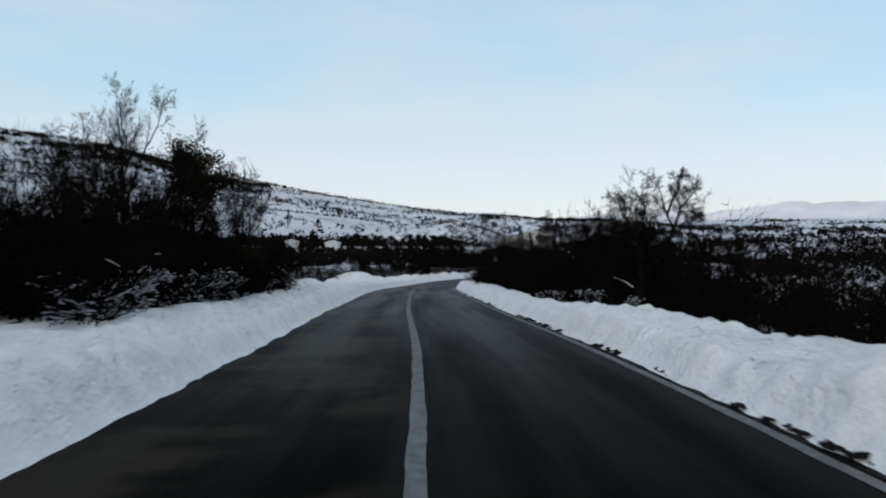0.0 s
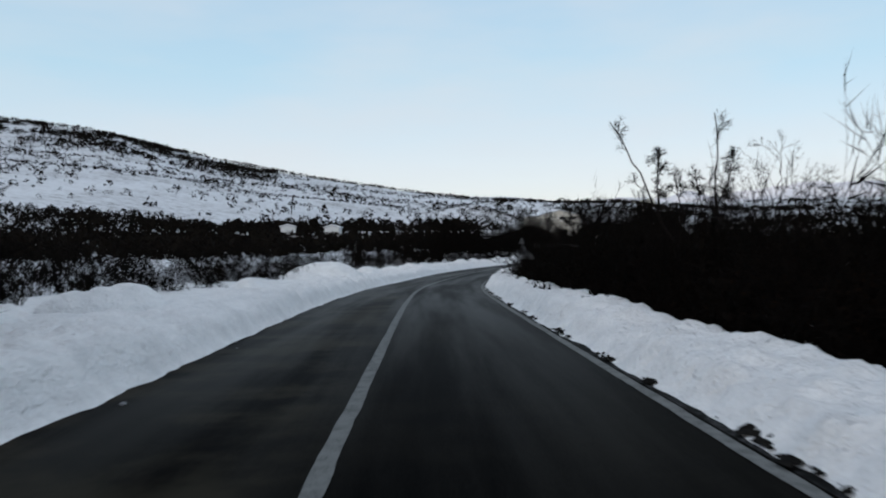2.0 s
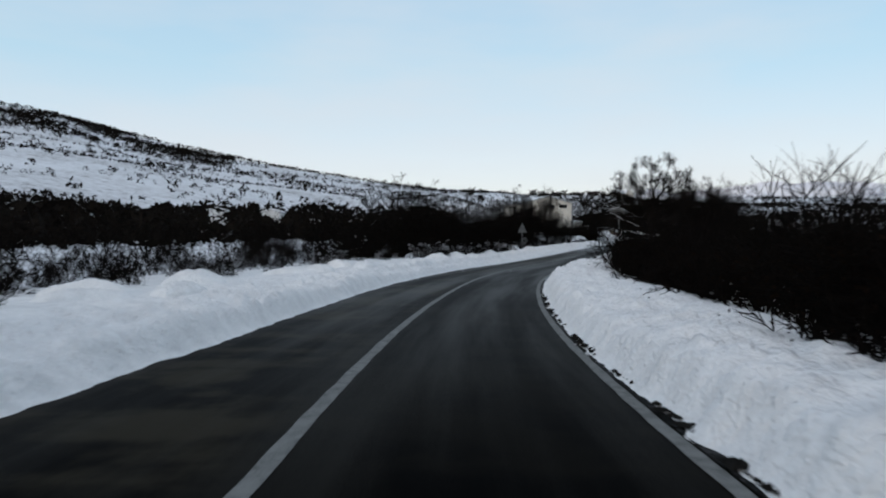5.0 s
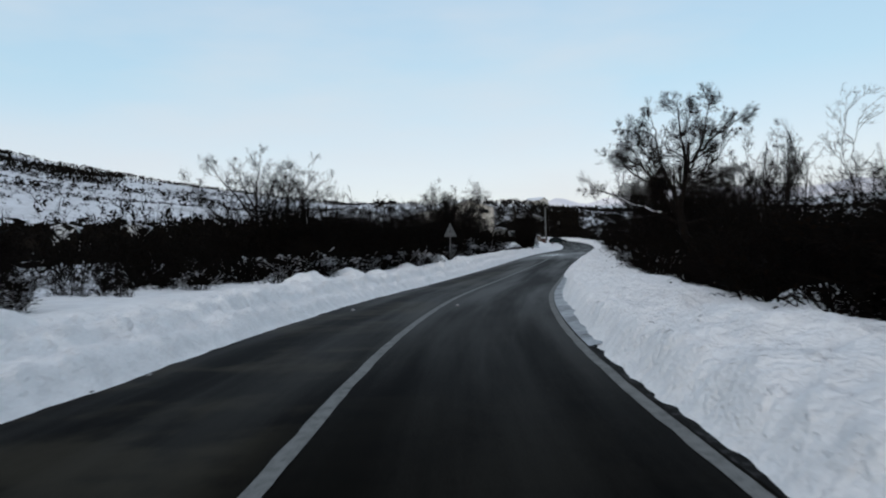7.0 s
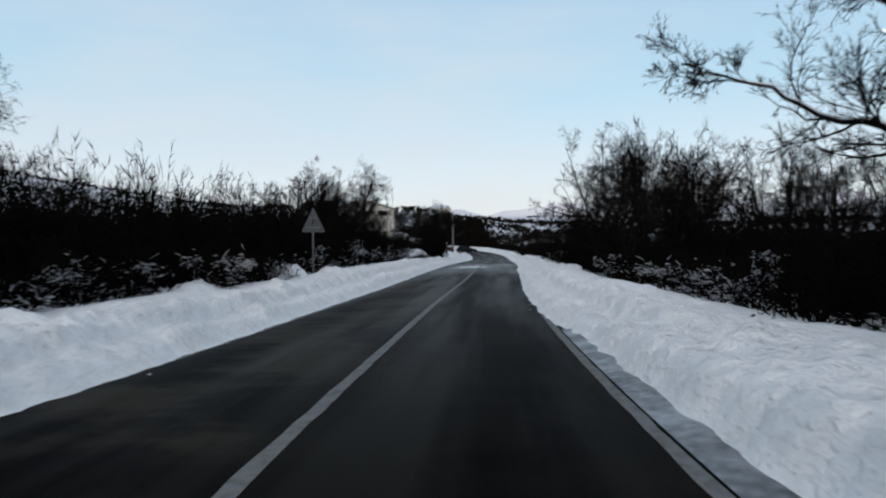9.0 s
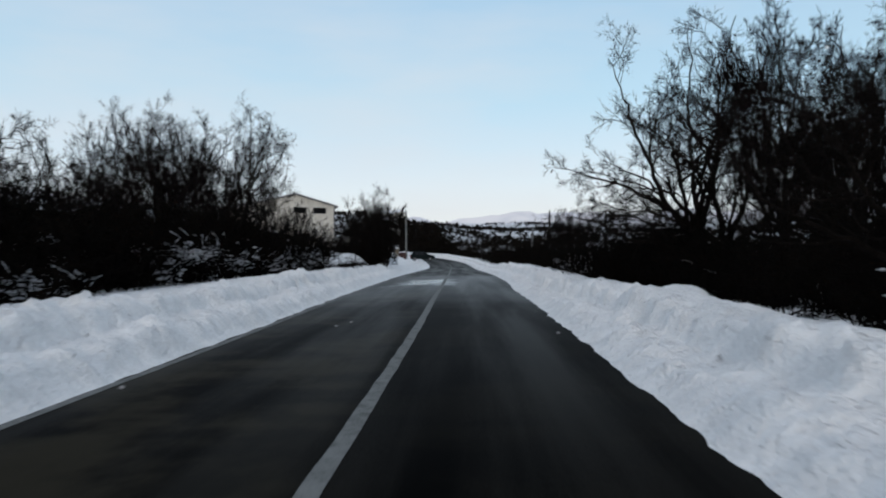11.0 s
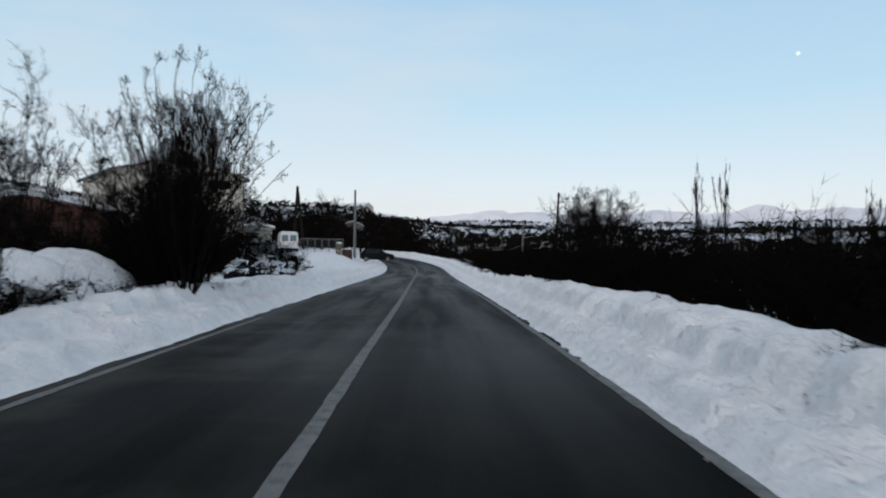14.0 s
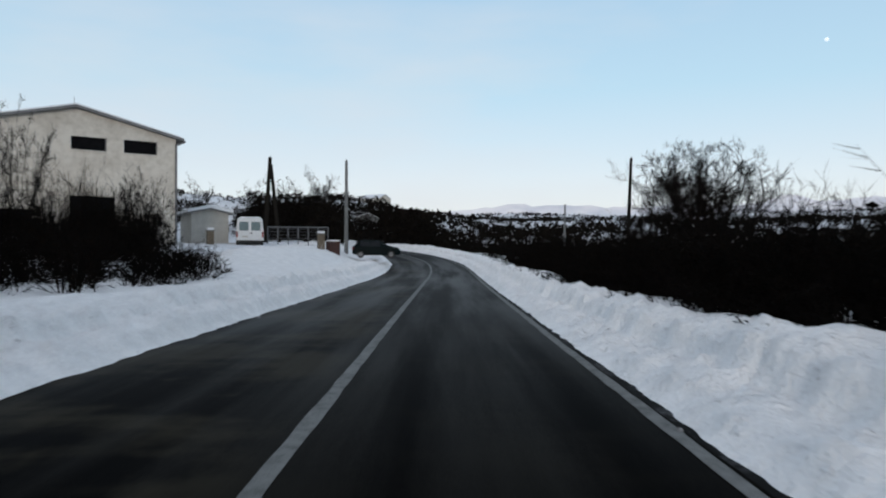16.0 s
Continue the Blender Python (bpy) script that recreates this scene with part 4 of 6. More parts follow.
def thicket(name, seed, y0, y1, side, rows, label, skip=None, crest=0.0020):
    """Rows of joined shrubs standing behind the front row: distance from the road's middle, spacing, height, kind of growth."""
    rng = np.random.default_rng(seed)
    vs, fs, ts, k = [], [], [], 0
    moulds = []
    for j in range(14):
        r2 = np.random.default_rng(seed * 31 + j)
        stems = 8
        az = r2.uniform(0, 6.3, stems)
        tilt = np.abs(r2.normal(0, 0.40, stems))
        way = np.stack([np.cos(az) * np.sin(tilt), np.sin(az) * np.sin(tilt), np.cos(tilt)], 1)
        start = np.stack([r2.normal(0, 0.16, stems), r2.normal(0, 0.16, stems), np.full(stems, -0.2)], 1)
        ln = r2.uniform(0.7, 1.2, stems)
        l1, r1 = limbs(r2, start, way, ln, r2.uniform(0.004, 0.008, stems), 3, 0.16, 0.08, 0.15)
        b = offshoots(r2, l1, r1, 7, 0.05, 1.0, 0.65, 0.40, 0.7, ln)
        l2, r2_ = limbs(r2, b[0], b[1], b[2], np.clip(b[3], 0.0022, 0.006), 1, 0.18, 0.08, 0.4)
        c = offshoots(r2, l2, r2_, 6 if j < 7 else 4, 0.1, 1.0, 0.7, 0.6, 0.8, b[2])
        l3, r3 = limbs(r2, c[0], c[1], np.maximum(c[2], 0.08), np.interp(c[0][:, 2], [0.35, 0.8], [0.0085, crest]), 1, 0.2, 0.08, 0.5)
        # Leaf chips low in the mould are added to blacken its shaded core.
        low = l3.reshape(-1, 3)
        low = low[low[:, 2] < 0.66][:190 if j < 7 else 120]
        broad = joined([as_sticks(l1, r1), slivers(r2, l2[:, 0], l2[:, 1], r2_[:, 0]), leaves(r2, low + r2.normal(0, 0.03, low.shape), 0.034)])
        fine = spines(r2, l3[:, 0], l3[:, 1], r3[:, 0] * 1.3)
        moulds.append((np.vstack([broad[0], fine[0]]), broad[1], fine[1] + len(broad[0])))
    s0, s1 = station(y0), station(y1)
    for dist, spacing, h in rows:
        n = int((s1 - s0) / spacing)
        s = s0 + (np.arange(n) + rng.uniform(0, 1, n)) * spacing
        d = side * (dist + rng.uniform(-0.14, 0.14, n) * dist)
        x, y, _ = road_place(s, d)
        z = land(x, y)
        for q in range(n):
            if skip and skip(x[q], y[q]):
                continue
            v, f, f3 = moulds[rng.integers(0, 7) + (7 if dist > 10.5 else 0)]
            a = rng.uniform(0, 6.3)
            hh = h * rng.uniform(0.7, 1.25)
            w = hh ** 0.6 * 1.35
            c_, s_ = np.cos(a) * w, np.sin(a) * w
            vs.append(np.stack([v[:, 0] * c_ - v[:, 1] * s_ + x[q], v[:, 0] * s_ + v[:, 1] * c_ + y[q], v[:, 2] * hh + z[q]], 1))
            fs.append(f + k)
            ts.append(f3 + k)
            k += len(v)
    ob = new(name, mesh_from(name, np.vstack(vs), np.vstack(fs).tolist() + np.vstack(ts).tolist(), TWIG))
    return tagged(ob, label, "thicket", kind="stuff")


def near_house(x, y):
    """The house, its yard and the view across it stay open."""
    return (x > 34.0 and y > 194) or (x > 21.5 and y < 181) or (33 < x < 52 and 199 < y < 236) or (21 < x < 52 and 208 < y < 236) or (14 < x < 32 and 208 < y < 232) or (11 < x < 25 and 198 < y < 212)


DARKTHICKET = "dense dark leafless thicket behind the roadside snow"
thicket("thicket", 1, -14, 22, -1, [(6.2, 1.0, 1.4), (8.0, 0.9, 1.8), (10.0, 1.0, 2.2), (13.5, 1.1, 3.0), (19.0, 1.5, 4.0), (28.0, 2.2, 4.8)], DARKTHICKET, first_tree)
thicket("thicket", 14, 22, 60, -1, [(6.2, 0.65, 2.5), (7.1, 0.65, 3.2), (8.3, 0.7, 3.6), (10.5, 0.85, 3.9), (14.0, 1.0, 3.8), (20.0, 1.6, 4.2), (29.0, 2.2, 4.8), (40.0, 3.0, 5.2)], DARKTHICKET, first_tree)
thicket("thicket", 11, 60, 92, -1, [(7.6, 0.8, 1.9), (8.8, 0.9, 2.3), (11.0, 1.2, 2.6), (14.5, 1.6, 2.9), (22.0, 2.8, 3.2)], DARKTHICKET)
thicket("thicket", 16, 92, 140, -1, [(9.0, 0.9, 1.8), (10.6, 0.8, 2.4), (13.5, 0.9, 3.0), (18.0, 1.4, 3.6), (24.0, 2.2, 4.0)], DARKTHICKET)
thicket("thicket", 19, 92, 121, -1, [(19.0, 1.2, 4.4), (24.5, 1.6, 5.0)], DARKTHICKET)
thicket("thicket", 15, 127, 138, -1, [(11.4, 0.8, 2.6), (12.8, 0.8, 3.4), (14.4, 0.8, 4.0)], DARKTHICKET)
thicket("thicket", 12, 140, 216, -1, [(5.6, 0.6, 0.75), (6.2, 0.7, 1.1), (6.9, 1.0, 1.8), (8.2, 1.1, 2.4), (11.0, 1.5, 2.9), (14.5, 2.0, 3.3), (22.0, 3.4, 3.6)], DARKTHICKET)
thicket("thicket", 13, 11, 32, 1, [(6.4, 0.9, 1.9), (7.4, 0.9, 2.6), (8.6, 1.0, 3.0)], DARKTHICKET)
thicket("thicket", 2, -14, 32, 1, [(9.8, 1.0, 3.2), (12.0, 1.5, 3.2), (15.0, 1.8, 3.8), (21.0, 2.4, 4.2)], DARKTHICKET)
thicket("thicket", 3, 32, 98, 1, [(10.0, 0.9, 1.1), (12.0, 1.5, 1.5), (16.0, 2.2, 2.2), (22.0, 2.4, 3.0), (32.0, 3.6, 3.6)], DARKTHICKET)
thicket("thicket", 4, 97, 107, 1, [(9.4, 1.0, 1.7), (11.0, 1.0, 2.1), (13.5, 1.2, 2.4), (17.5, 1.5, 2.8), (23.0, 2.2, 3.2)], DARKTHICKET)
thicket("thicket", 17, 107, 151, 1, [(8.4, 0.75, 2.6), (9.8, 0.7, 3.2), (10.8, 0.8, 3.6), (12.4, 0.8, 3.9), (15.5, 1.2, 4.3), (21.0, 1.8, 4.6)], DARKTHICKET, crest=0.0046)
thicket("thicket", 5, 160, 206, 1, [(9.6, 1.3, 1.5), (11.0, 1.4, 1.8), (12.5, 1.5, 2.0), (14.0, 1.8, 2.6), (19.0, 2.2, 3.2), (27.0, 2.6, 3.6)], DARKTHICKET, near_house)
thicket("thicket", 18, 152, 164.5, 1, [(5.5, 0.32, 0.62), (5.95, 0.36, 0.78)], "low dark hedge in front of a snow-topped ridge")
thicket("thicket", 6, 216, 250, -1, [(7.5, 1.8, 1.9), (11.0, 2.2, 2.6), (17.0, 2.6, 3.2), (26.0, 3.4, 3.6)], DARKTHICKET)
thicket("thicket", 7, 234, 262, 1, [(7.0, 1.8, 1.8), (11.0, 2.0, 2.6), (17.0, 2.6, 3.4), (26.0, 3.2, 4.0)], DARKTHICKET, near_house)


def far_growth(name, seed, count, place, size, label, cat="shrubland", n=18):
    """Far shrubs and trees as ragged clumps of dark slivers, joined."""
    rng = np.random.default_rng(seed)
    x, y = place(rng, count)
    z = land(x, y)
    h = size(rng, len(x), x, y)
    az, el = rng.uniform(0, 6.3, (len(x), n)), rng.uniform(0, 1, (len(x), n))
    rad = np.sqrt(rng.uniform(0, 1, (len(x), n))) * np.sin(np.pi * np.clip(el * 0.75 + 0.2, 0, 1)) * 0.85
    c = np.stack([x[:, None] + np.cos(az) * rad * h[:, None], y[:, None] + np.sin(az) * rad * h[:, None], z[:, None] + el * h[:, None] * 0.92], -1)
    a = rng.normal(0, 1, (len(x), n, 3)) * np.array([0.7, 0.7, 0.45])
    b = rng.normal(0, 1, (len(x), n, 3)) * np.array([0.75, 0.75, 0.95])
    sc = h[:, None, None] * 0.19 * (18 / n) ** 0.5
    v = np.stack([c + a * sc, c + b * sc, c - a * sc * 0.6, c - b * sc * 0.8], 2).reshape(-1, 3)
    f = np.arange(len(v)).reshape(-1, 4)
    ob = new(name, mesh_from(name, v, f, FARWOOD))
    return tagged(ob, label, cat, kind="stuff")


def polar(az0, az1, r0, r1, power=0.5, patch=0.0, seed=0):
    def place(rng, count):
        m = count * 4
        az = np.radians(rng.uniform(az0, az1, m))
        r = r0 + (r1 - r0) * rng.uniform(0, 1, m) ** power
        x, y = -np.sin(az) * r, 16 + np.cos(az) * r
        _, d, _ = road_at(x, y)
        keep = np.abs(d) > 36
        if patch:
            keep &= fbm(x / 45, y / 45, seed, 3) > patch
        keep &= ~((x > 5) & (x < 60) & (y > 190) & (y < 240))
        return x[keep][:count], y[keep][:count]
    return place


far_growth("far_shrubs", 21, 2400, polar(-4, 44, 330, 860, 0.6, 0.50, 51), lambda r, n, x, y: r.uniform(0.9, 2.2, n) * r.choice([1.0, 1.0, 1.9], n), "dark shrubs scattered over the snowy hillside", n=14)
far_growth("far_shrubs", 22, 3200, polar(14, 48, 640, 850, 0.6, 0.47, 53), lambda r, n, x, y: r.uniform(1.8, 4.2, n), "denser dark scrub near the hilltop", n=12)
far_growth("far_shrubs", 23, 7600, polar(-78, -3, 260, 900, 0.55, 0.49, 57), lambda r, n, x, y: r.uniform(0.9, 2.8, n), "dark shrubs and trees on the far snowy slopes", n=7)
far_growth("far_shrubs", 28, 2800, polar(-50, -8, 260, 620, 0.7, 0.42, 58), lambda r, n, x, y: r.uniform(1.2, 3.2, n), "dark wood edges on the slopes behind the village", n=7)


def contour(az0, az1, r0, wave):
    def place(rng, count):
        q = rng.uniform(az0, az1, count)
        r = r0 + wave * np.sin(np.radians(q) * 9) + rng.normal(0, 2.0, count)
        return -np.sin(np.radians(q)) * r, 16 + np.cos(np.radians(q)) * r
    return place


far_growth("field_hedge", 31, 420, contour(8, 40, 600, 14), lambda r, n, x, y: r.uniform(0.8, 1.9, n), "dark hedge line across the snowy hill", "hedge", n=8)
far_growth("field_hedge", 32, 380, contour(4, 38, 510, 10), lambda r, n, x, y: r.uniform(0.8, 2.0, n), "dark hedge line across the snowy hill", "hedge", n=8)
far_growth("mid_woods", 24, 2600, polar(-8, 60, 95, 300, 0.6), lambda r, n, x, y: r.uniform(1.8, 4.2, n) * (0.6 + 0.9 * fbm(x / 14, y / 14, 71)), "dark bare woodland below the snowy hill", "woodland", n=36)
far_growth("mid_woods", 25, 1700, polar(-80, -8, 70, 330, 0.6, 0.42, 59), lambda r, n, x, y: r.uniform(0.9, 2.8, n) * (0.1 + 1.9 * fbm(x / 18, y / 18, 72) ** 1.5), "dark bare woodland in the valley", "woodland", n=28)


far_growth("slope_woods", 33, 1100, polar(-17, -8.5, 240, 430, 0.6), lambda r, n, x, y: r.uniform(1.3, 4.6, n) * (0.1 + 1.9 * fbm(x / 20, y / 20, 77) ** 1.4), "dark bare woods on the slope behind the yard", "woodland", n=54)
far_growth("slope_woods", 34, 1900, polar(-40, -14, 150, 420, 0.7, 0.36, 78), lambda r, n, x, y: r.uniform(1.3, 3.8, n) * (0.1 + 1.7 * fbm(x / 22, y / 22, 79) ** 1.5), "dark bare woods in patches on the slope ahead", "woodland", n=54)


def yard_woods(x0, x1, y0, y1):
    def place(rng, count):
        x, y = rng.uniform(x0, x1, count * 3), rng.uniform(y0, y1, count * 3)
        _, d, _ = road_at(x, y)
        keep = (np.abs(d) > 8.5) & (x > 40.0 + (y - 236) * 0.05)
        return x[keep][:count], y[keep][:count]
    return place


YARDWOODS = "dark bare woods standing close behind the yard"
far_growth("yard_woods", 41, 60, yard_woods(40, 60, 234.5, 246), lambda r, n, x, y: r.uniform(2.4, 4.4, n) * np.interp(x, [40, 45, 49, 58], [0.62, 0.8, 1.0, 1.1]), YARDWOODS, "woodland", n=420)
far_growth("yard_woods", 42, 90, yard_woods(42, 66, 246, 264), lambda r, n, x, y: r.uniform(3.0, 5.4, n) * np.interp(x, [42, 46, 50, 56, 60, 66], [0.55, 0.75, 1.0, 1.45, 1.1, 0.9]), YARDWOODS, "woodland", n=420)


def crest_line(rng, count):
    az = np.radians(rng.uniform(-2, 50, count))
    r = 845 + rng.normal(0, 5, count)
    return -np.sin(az) * r, 16 + np.cos(az) * r


far_growth("crest_hedge", 26, 900, crest_line, lambda r, n, x, y: r.uniform(1.5, 4.0, n), "dark hedge line along the hill's crest", "hedge")


def ridge_trees(rng, count):
    az = np.radians(rng.uniform(-24, 0, count))
    r = 405 + rng.normal(0, 26, count)
    return -np.sin(az) * r, 16 + np.cos(az) * r


far_growth("ridge_woods", 27, 520, ridge_trees, lambda r, n, x, y: r.uniform(1.4, 5.0, n) * (0.2 + 1.3 * fbm(x / 14, y / 14, 73) ** 1.3), "dark trees along the low ridge behind the house", "woodland", n=60)

# snowy track climbing the far ridge
q = np.linspace(0, 1, 40)
t_az = np.radians(np.interp(q, [0, 0.45, 0.6, 1], [-6.5, -2.2, -1.3, -3.2]))
t_r = np.interp(q, [0, 0.45, 0.6, 1], [395, 430, 460, 590])
tx, ty = -np.sin(t_az) * t_r, 16 + np.cos(t_az) * t_r
tn = np.stack([-np.gradient(ty), np.gradient(tx)], 1)
tn /= np.linalg.norm(tn, axis=1)[:, None]
edges = [np.stack([tx + tn[:, 0] * w, ty + tn[:, 1] * w], 1) for w in (-3.2, 0.0, 3.2)]
v = np.stack([np.column_stack([e, land(tx, ty) + 1.2]) for e in edges], 1).reshape(-1, 3)
tagged(new("track", mesh_from("track", v, grid_faces(40, 3), SNOW_CAP, True)), "snow-covered track climbing the far ridge", "track", kind="structure")

# pale mountains on the horizon; distance haze is painted in as a glowing colour
az = np.radians(np.linspace(-100, 60, 260))
ridge = 4300 * np.tan(np.radians(np.interp(np.degrees(az), [-100, -60, -40, -28, -20, -12, -5, 3, 60], [3.6, 3.6, 3.6, 3.6, 3.3, 3.0, 2.8, 2.5, 2.4])))
ridge += (fbm(np.degrees(az) / 6, az * 0, 61, 5) - 0.5) * 90
rows = []
for k, (rr, hh) in enumerate(((3700, 0.0), (3900, 0.35), (4100, 0.7), (4300, 1.0), (4500, 0.9))):
    rows.append(np.stack([-np.sin(az) * rr, 16 + np.cos(az) * rr, ridge * hh + (fbm(np.degrees(az) / 2, az * 0 + k, 67, 4) - 0.5) * 60 * hh], 1))
HAZE, hn, hl, hb = material("hazy_mountain_glow", 1.0)
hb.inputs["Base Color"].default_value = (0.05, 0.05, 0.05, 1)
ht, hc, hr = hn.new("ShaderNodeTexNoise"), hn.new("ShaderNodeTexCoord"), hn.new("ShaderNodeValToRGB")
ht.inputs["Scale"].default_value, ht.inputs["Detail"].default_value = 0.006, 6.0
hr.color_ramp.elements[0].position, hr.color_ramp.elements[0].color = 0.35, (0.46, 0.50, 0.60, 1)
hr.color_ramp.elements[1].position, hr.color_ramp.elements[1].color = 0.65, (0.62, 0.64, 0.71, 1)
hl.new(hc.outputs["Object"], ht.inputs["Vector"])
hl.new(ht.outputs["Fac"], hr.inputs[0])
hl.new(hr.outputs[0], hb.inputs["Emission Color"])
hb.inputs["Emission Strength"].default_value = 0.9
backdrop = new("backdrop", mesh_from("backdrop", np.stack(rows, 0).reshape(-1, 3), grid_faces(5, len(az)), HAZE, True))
tagged(backdrop, "snowy mountains on the horizon with haze painted as glow", "mountains", kind="structure")

# the moon
bm = bmesh.new()
bmesh.ops.create_uvsphere(bm, u_segments=24, v_segments=16, radius=10.5)
me = bpy.data.meshes.new("moon")
bm.to_mesh(me)
bm.free()
MOON, mn, ml, mb = material("moonlit_rock", 1.0)
mb.inputs["Base Color"].default_value = (0.5, 0.5, 0.5, 1)
mt = mn.new("ShaderNodeTexNoise")
mt.inputs["Scale"].default_value = 0.05
mr = mn.new("ShaderNodeValToRGB")
mr.color_ramp.elements[0].color, mr.color_ramp.elements[1].color = (0.50, 0.62, 0.72, 1), (0.66, 0.74, 0.82, 1)
mc = mn.new("ShaderNodeTexCoord")
ml.new(mc.outputs["Object"], mt.inputs["Vector"])
ml.new(mt.outputs["Fac"], mr.inputs[0])
ml.new(mr.outputs[0], mb.inputs["Emission Color"])
mb.inputs["Emission Strength"].default_value = 1.0
me.materials.append(MOON)
moon = new("moon", me)
moon.location = (0.7344 * 4300 + 27, 0.6295 * 4300 + 150, 0.2537 * 4300)
tagged(moon, "pale full moon in the daytime sky", "moon", kind="structure")

# ------------------------------------------------------------ single trees along the way
T_BIG = old_tree(1, [
    (0.21, 0.16, [(0, 0, -0.5), (-0.02, 0, 0.1), (-0.43, 0.1, 0.86), (-0.86, 0.1, 1.63), (-1.07, 0.1, 2.7)]),
    (0.13, 0.012, [(-1.05, 0.1, 2.6), (-0.75, 0.0, 4.0), (-0.68, -0.1, 4.7), (-0.86, -0.2, 5.65), (-0.94, -0.1, 6.6), (-1.05, 0.0, 7.2)]),
    (0.075, 0.010, [(-0.69, -0.1, 4.5), (-0.17, 0.1, 5.1), (0.0, 0.3, 5.9), (0.1, 0.4, 6.6), (0.25, 0.4, 7.1)]),
    (0.060, 0.010, [(-0.34, 0.05, 4.9), (0.34, -0.3, 5.5), (1.1, -0.6, 5.95), (1.6, -0.7, 6.25)]),
    (0.11, 0.012, [(-1.07, 0.1, 2.65), (-1.37, 0.4, 3.85), (-1.8, 0.6, 4.54), (-2.0, 0.7, 5.05), (-2.05, 0.8, 5.8), (-2.2, 0.7, 6.5), (-2.3, 0.7, 7.0)]),
    (0.085, 0.010, [(-1.15, 0.1, 2.6), (-1.63, -0.3, 3.35), (-1.9, -0.4, 3.77), (-2.3, -0.5, 4.0), (-2.8, -0.7, 4.37), (-3.3, -0.8, 4.9), (-3.75, -0.8, 5.2)]),
    (0.075, 0.012, [(-1.0, 0.1, 2.1), (-1.8, 0.2, 2.57), (-2.5, 0.4, 2.83), (-2.9, 0.4, 3.0), (-3.4, 0.5, 3.2), (-4.0, 0.5, 3.6), (-4.6, 0.5, 3.8), (-5.0, 0.4, 4.0)]),
    (0.060, 0.010, [(-0.8, 0.0, 3.6), (0.0, 0.3, 3.85), (0.7, 0.6, 4.2), (1.35, 0.8, 4.45)]),
    (0.075, 0.012, [(-0.95, 0.1, 2.1), (0.1, -0.3, 2.3), (0.86, -0.6, 2.9), (1.6, -0.9, 3.4), (2.1, -1.0, 4.1)]),
    (0.060, 0.010, [(-1.6, 0.5, 4.2), (-2.3, 1.1, 4.9), (-2.9, 1.5, 5.6), (-3.2, 1.6, 6.2)]),
    (0.055, 0.010, [(-0.7, -0.1, 4.3), (-0.4, -0.9, 5.0), (-0.5, -1.4, 5.8), (-0.2, -1.6, 6.5)]),
    (0.050, 0.010, [(-0.8, 0.0, 3.3), (-0.2, 1.0, 4.2), (0.4, 1.5, 5.0), (0.8, 1.7, 5.7)]),
    (0.050, 0.010, [(-1.9, -0.4, 3.8), (-2.3, -1.1, 4.7), (-2.7, -1.3, 5.4), (-2.8, -1.4, 6.0)])], per=(16, 8, 6, 5), ratio=(0.42, 0.58, 0.60, 0.70), fine=0.0040, snow=(6,))
T_TWIN = old_tree(2, [
    (0.16, 0.13, [(0, 0, -0.5), (0.0, 0, 0.5), (0.02, 0, 1.3)]),
    (0.10, 0.012, [(0.02, 0, 1.0), (0.5, 0.1, 2.4), (1.17, 0.2, 3.4), (0.95, 0.1, 4.2), (0.67, 0.0, 4.85), (0.4, 0.0, 5.35)]),
    (0.06, 0.010, [(1.15, 0.2, 3.3), (1.4, 0.4, 4.3), (1.8, 0.6, 4.8), (2.05, 0.7, 5.1)]),
    (0.05, 0.010, [(1.1, 0.2, 3.2), (1.6, -0.2, 3.6), (2.1, -0.5, 3.95)]),
    (0.05, 0.010, [(0.95, 0.1, 4.1), (1.3, -0.3, 4.8), (1.45, -0.5, 5.3)]),
    (0.10, 0.012, [(0.02, 0, 1.1), (0.08, -0.1, 2.6), (-0.08, -0.2, 3.6), (-0.17, -0.1, 4.4), (-0.5, 0.0, 5.0)]),
    (0.06, 0.010, [(0.05, -0.1, 2.8), (-0.4, 0.3, 3.6), (-0.8, 0.5, 4.2), (-1.0, 0.6, 4.85)]),
    (0.055, 0.010, [(-0.05, -0.2, 3.4), (0.25, -0.6, 4.2), (0.2, -0.8, 4.9)]),
    (0.05, 0.012, [(-0.02, 0, 1.1), (-0.6, 0.1, 1.5), (-1.25, 0.2, 1.78)]),
    (0.05, 0.010, [(0.05, -0.1, 2.4), (-0.6, -0.5, 3.0), (-1.1, -0.7, 3.5)])], per=(14, 7, 6, 5), ratio=(0.44, 0.58, 0.60, 0.70), snow=(8,))
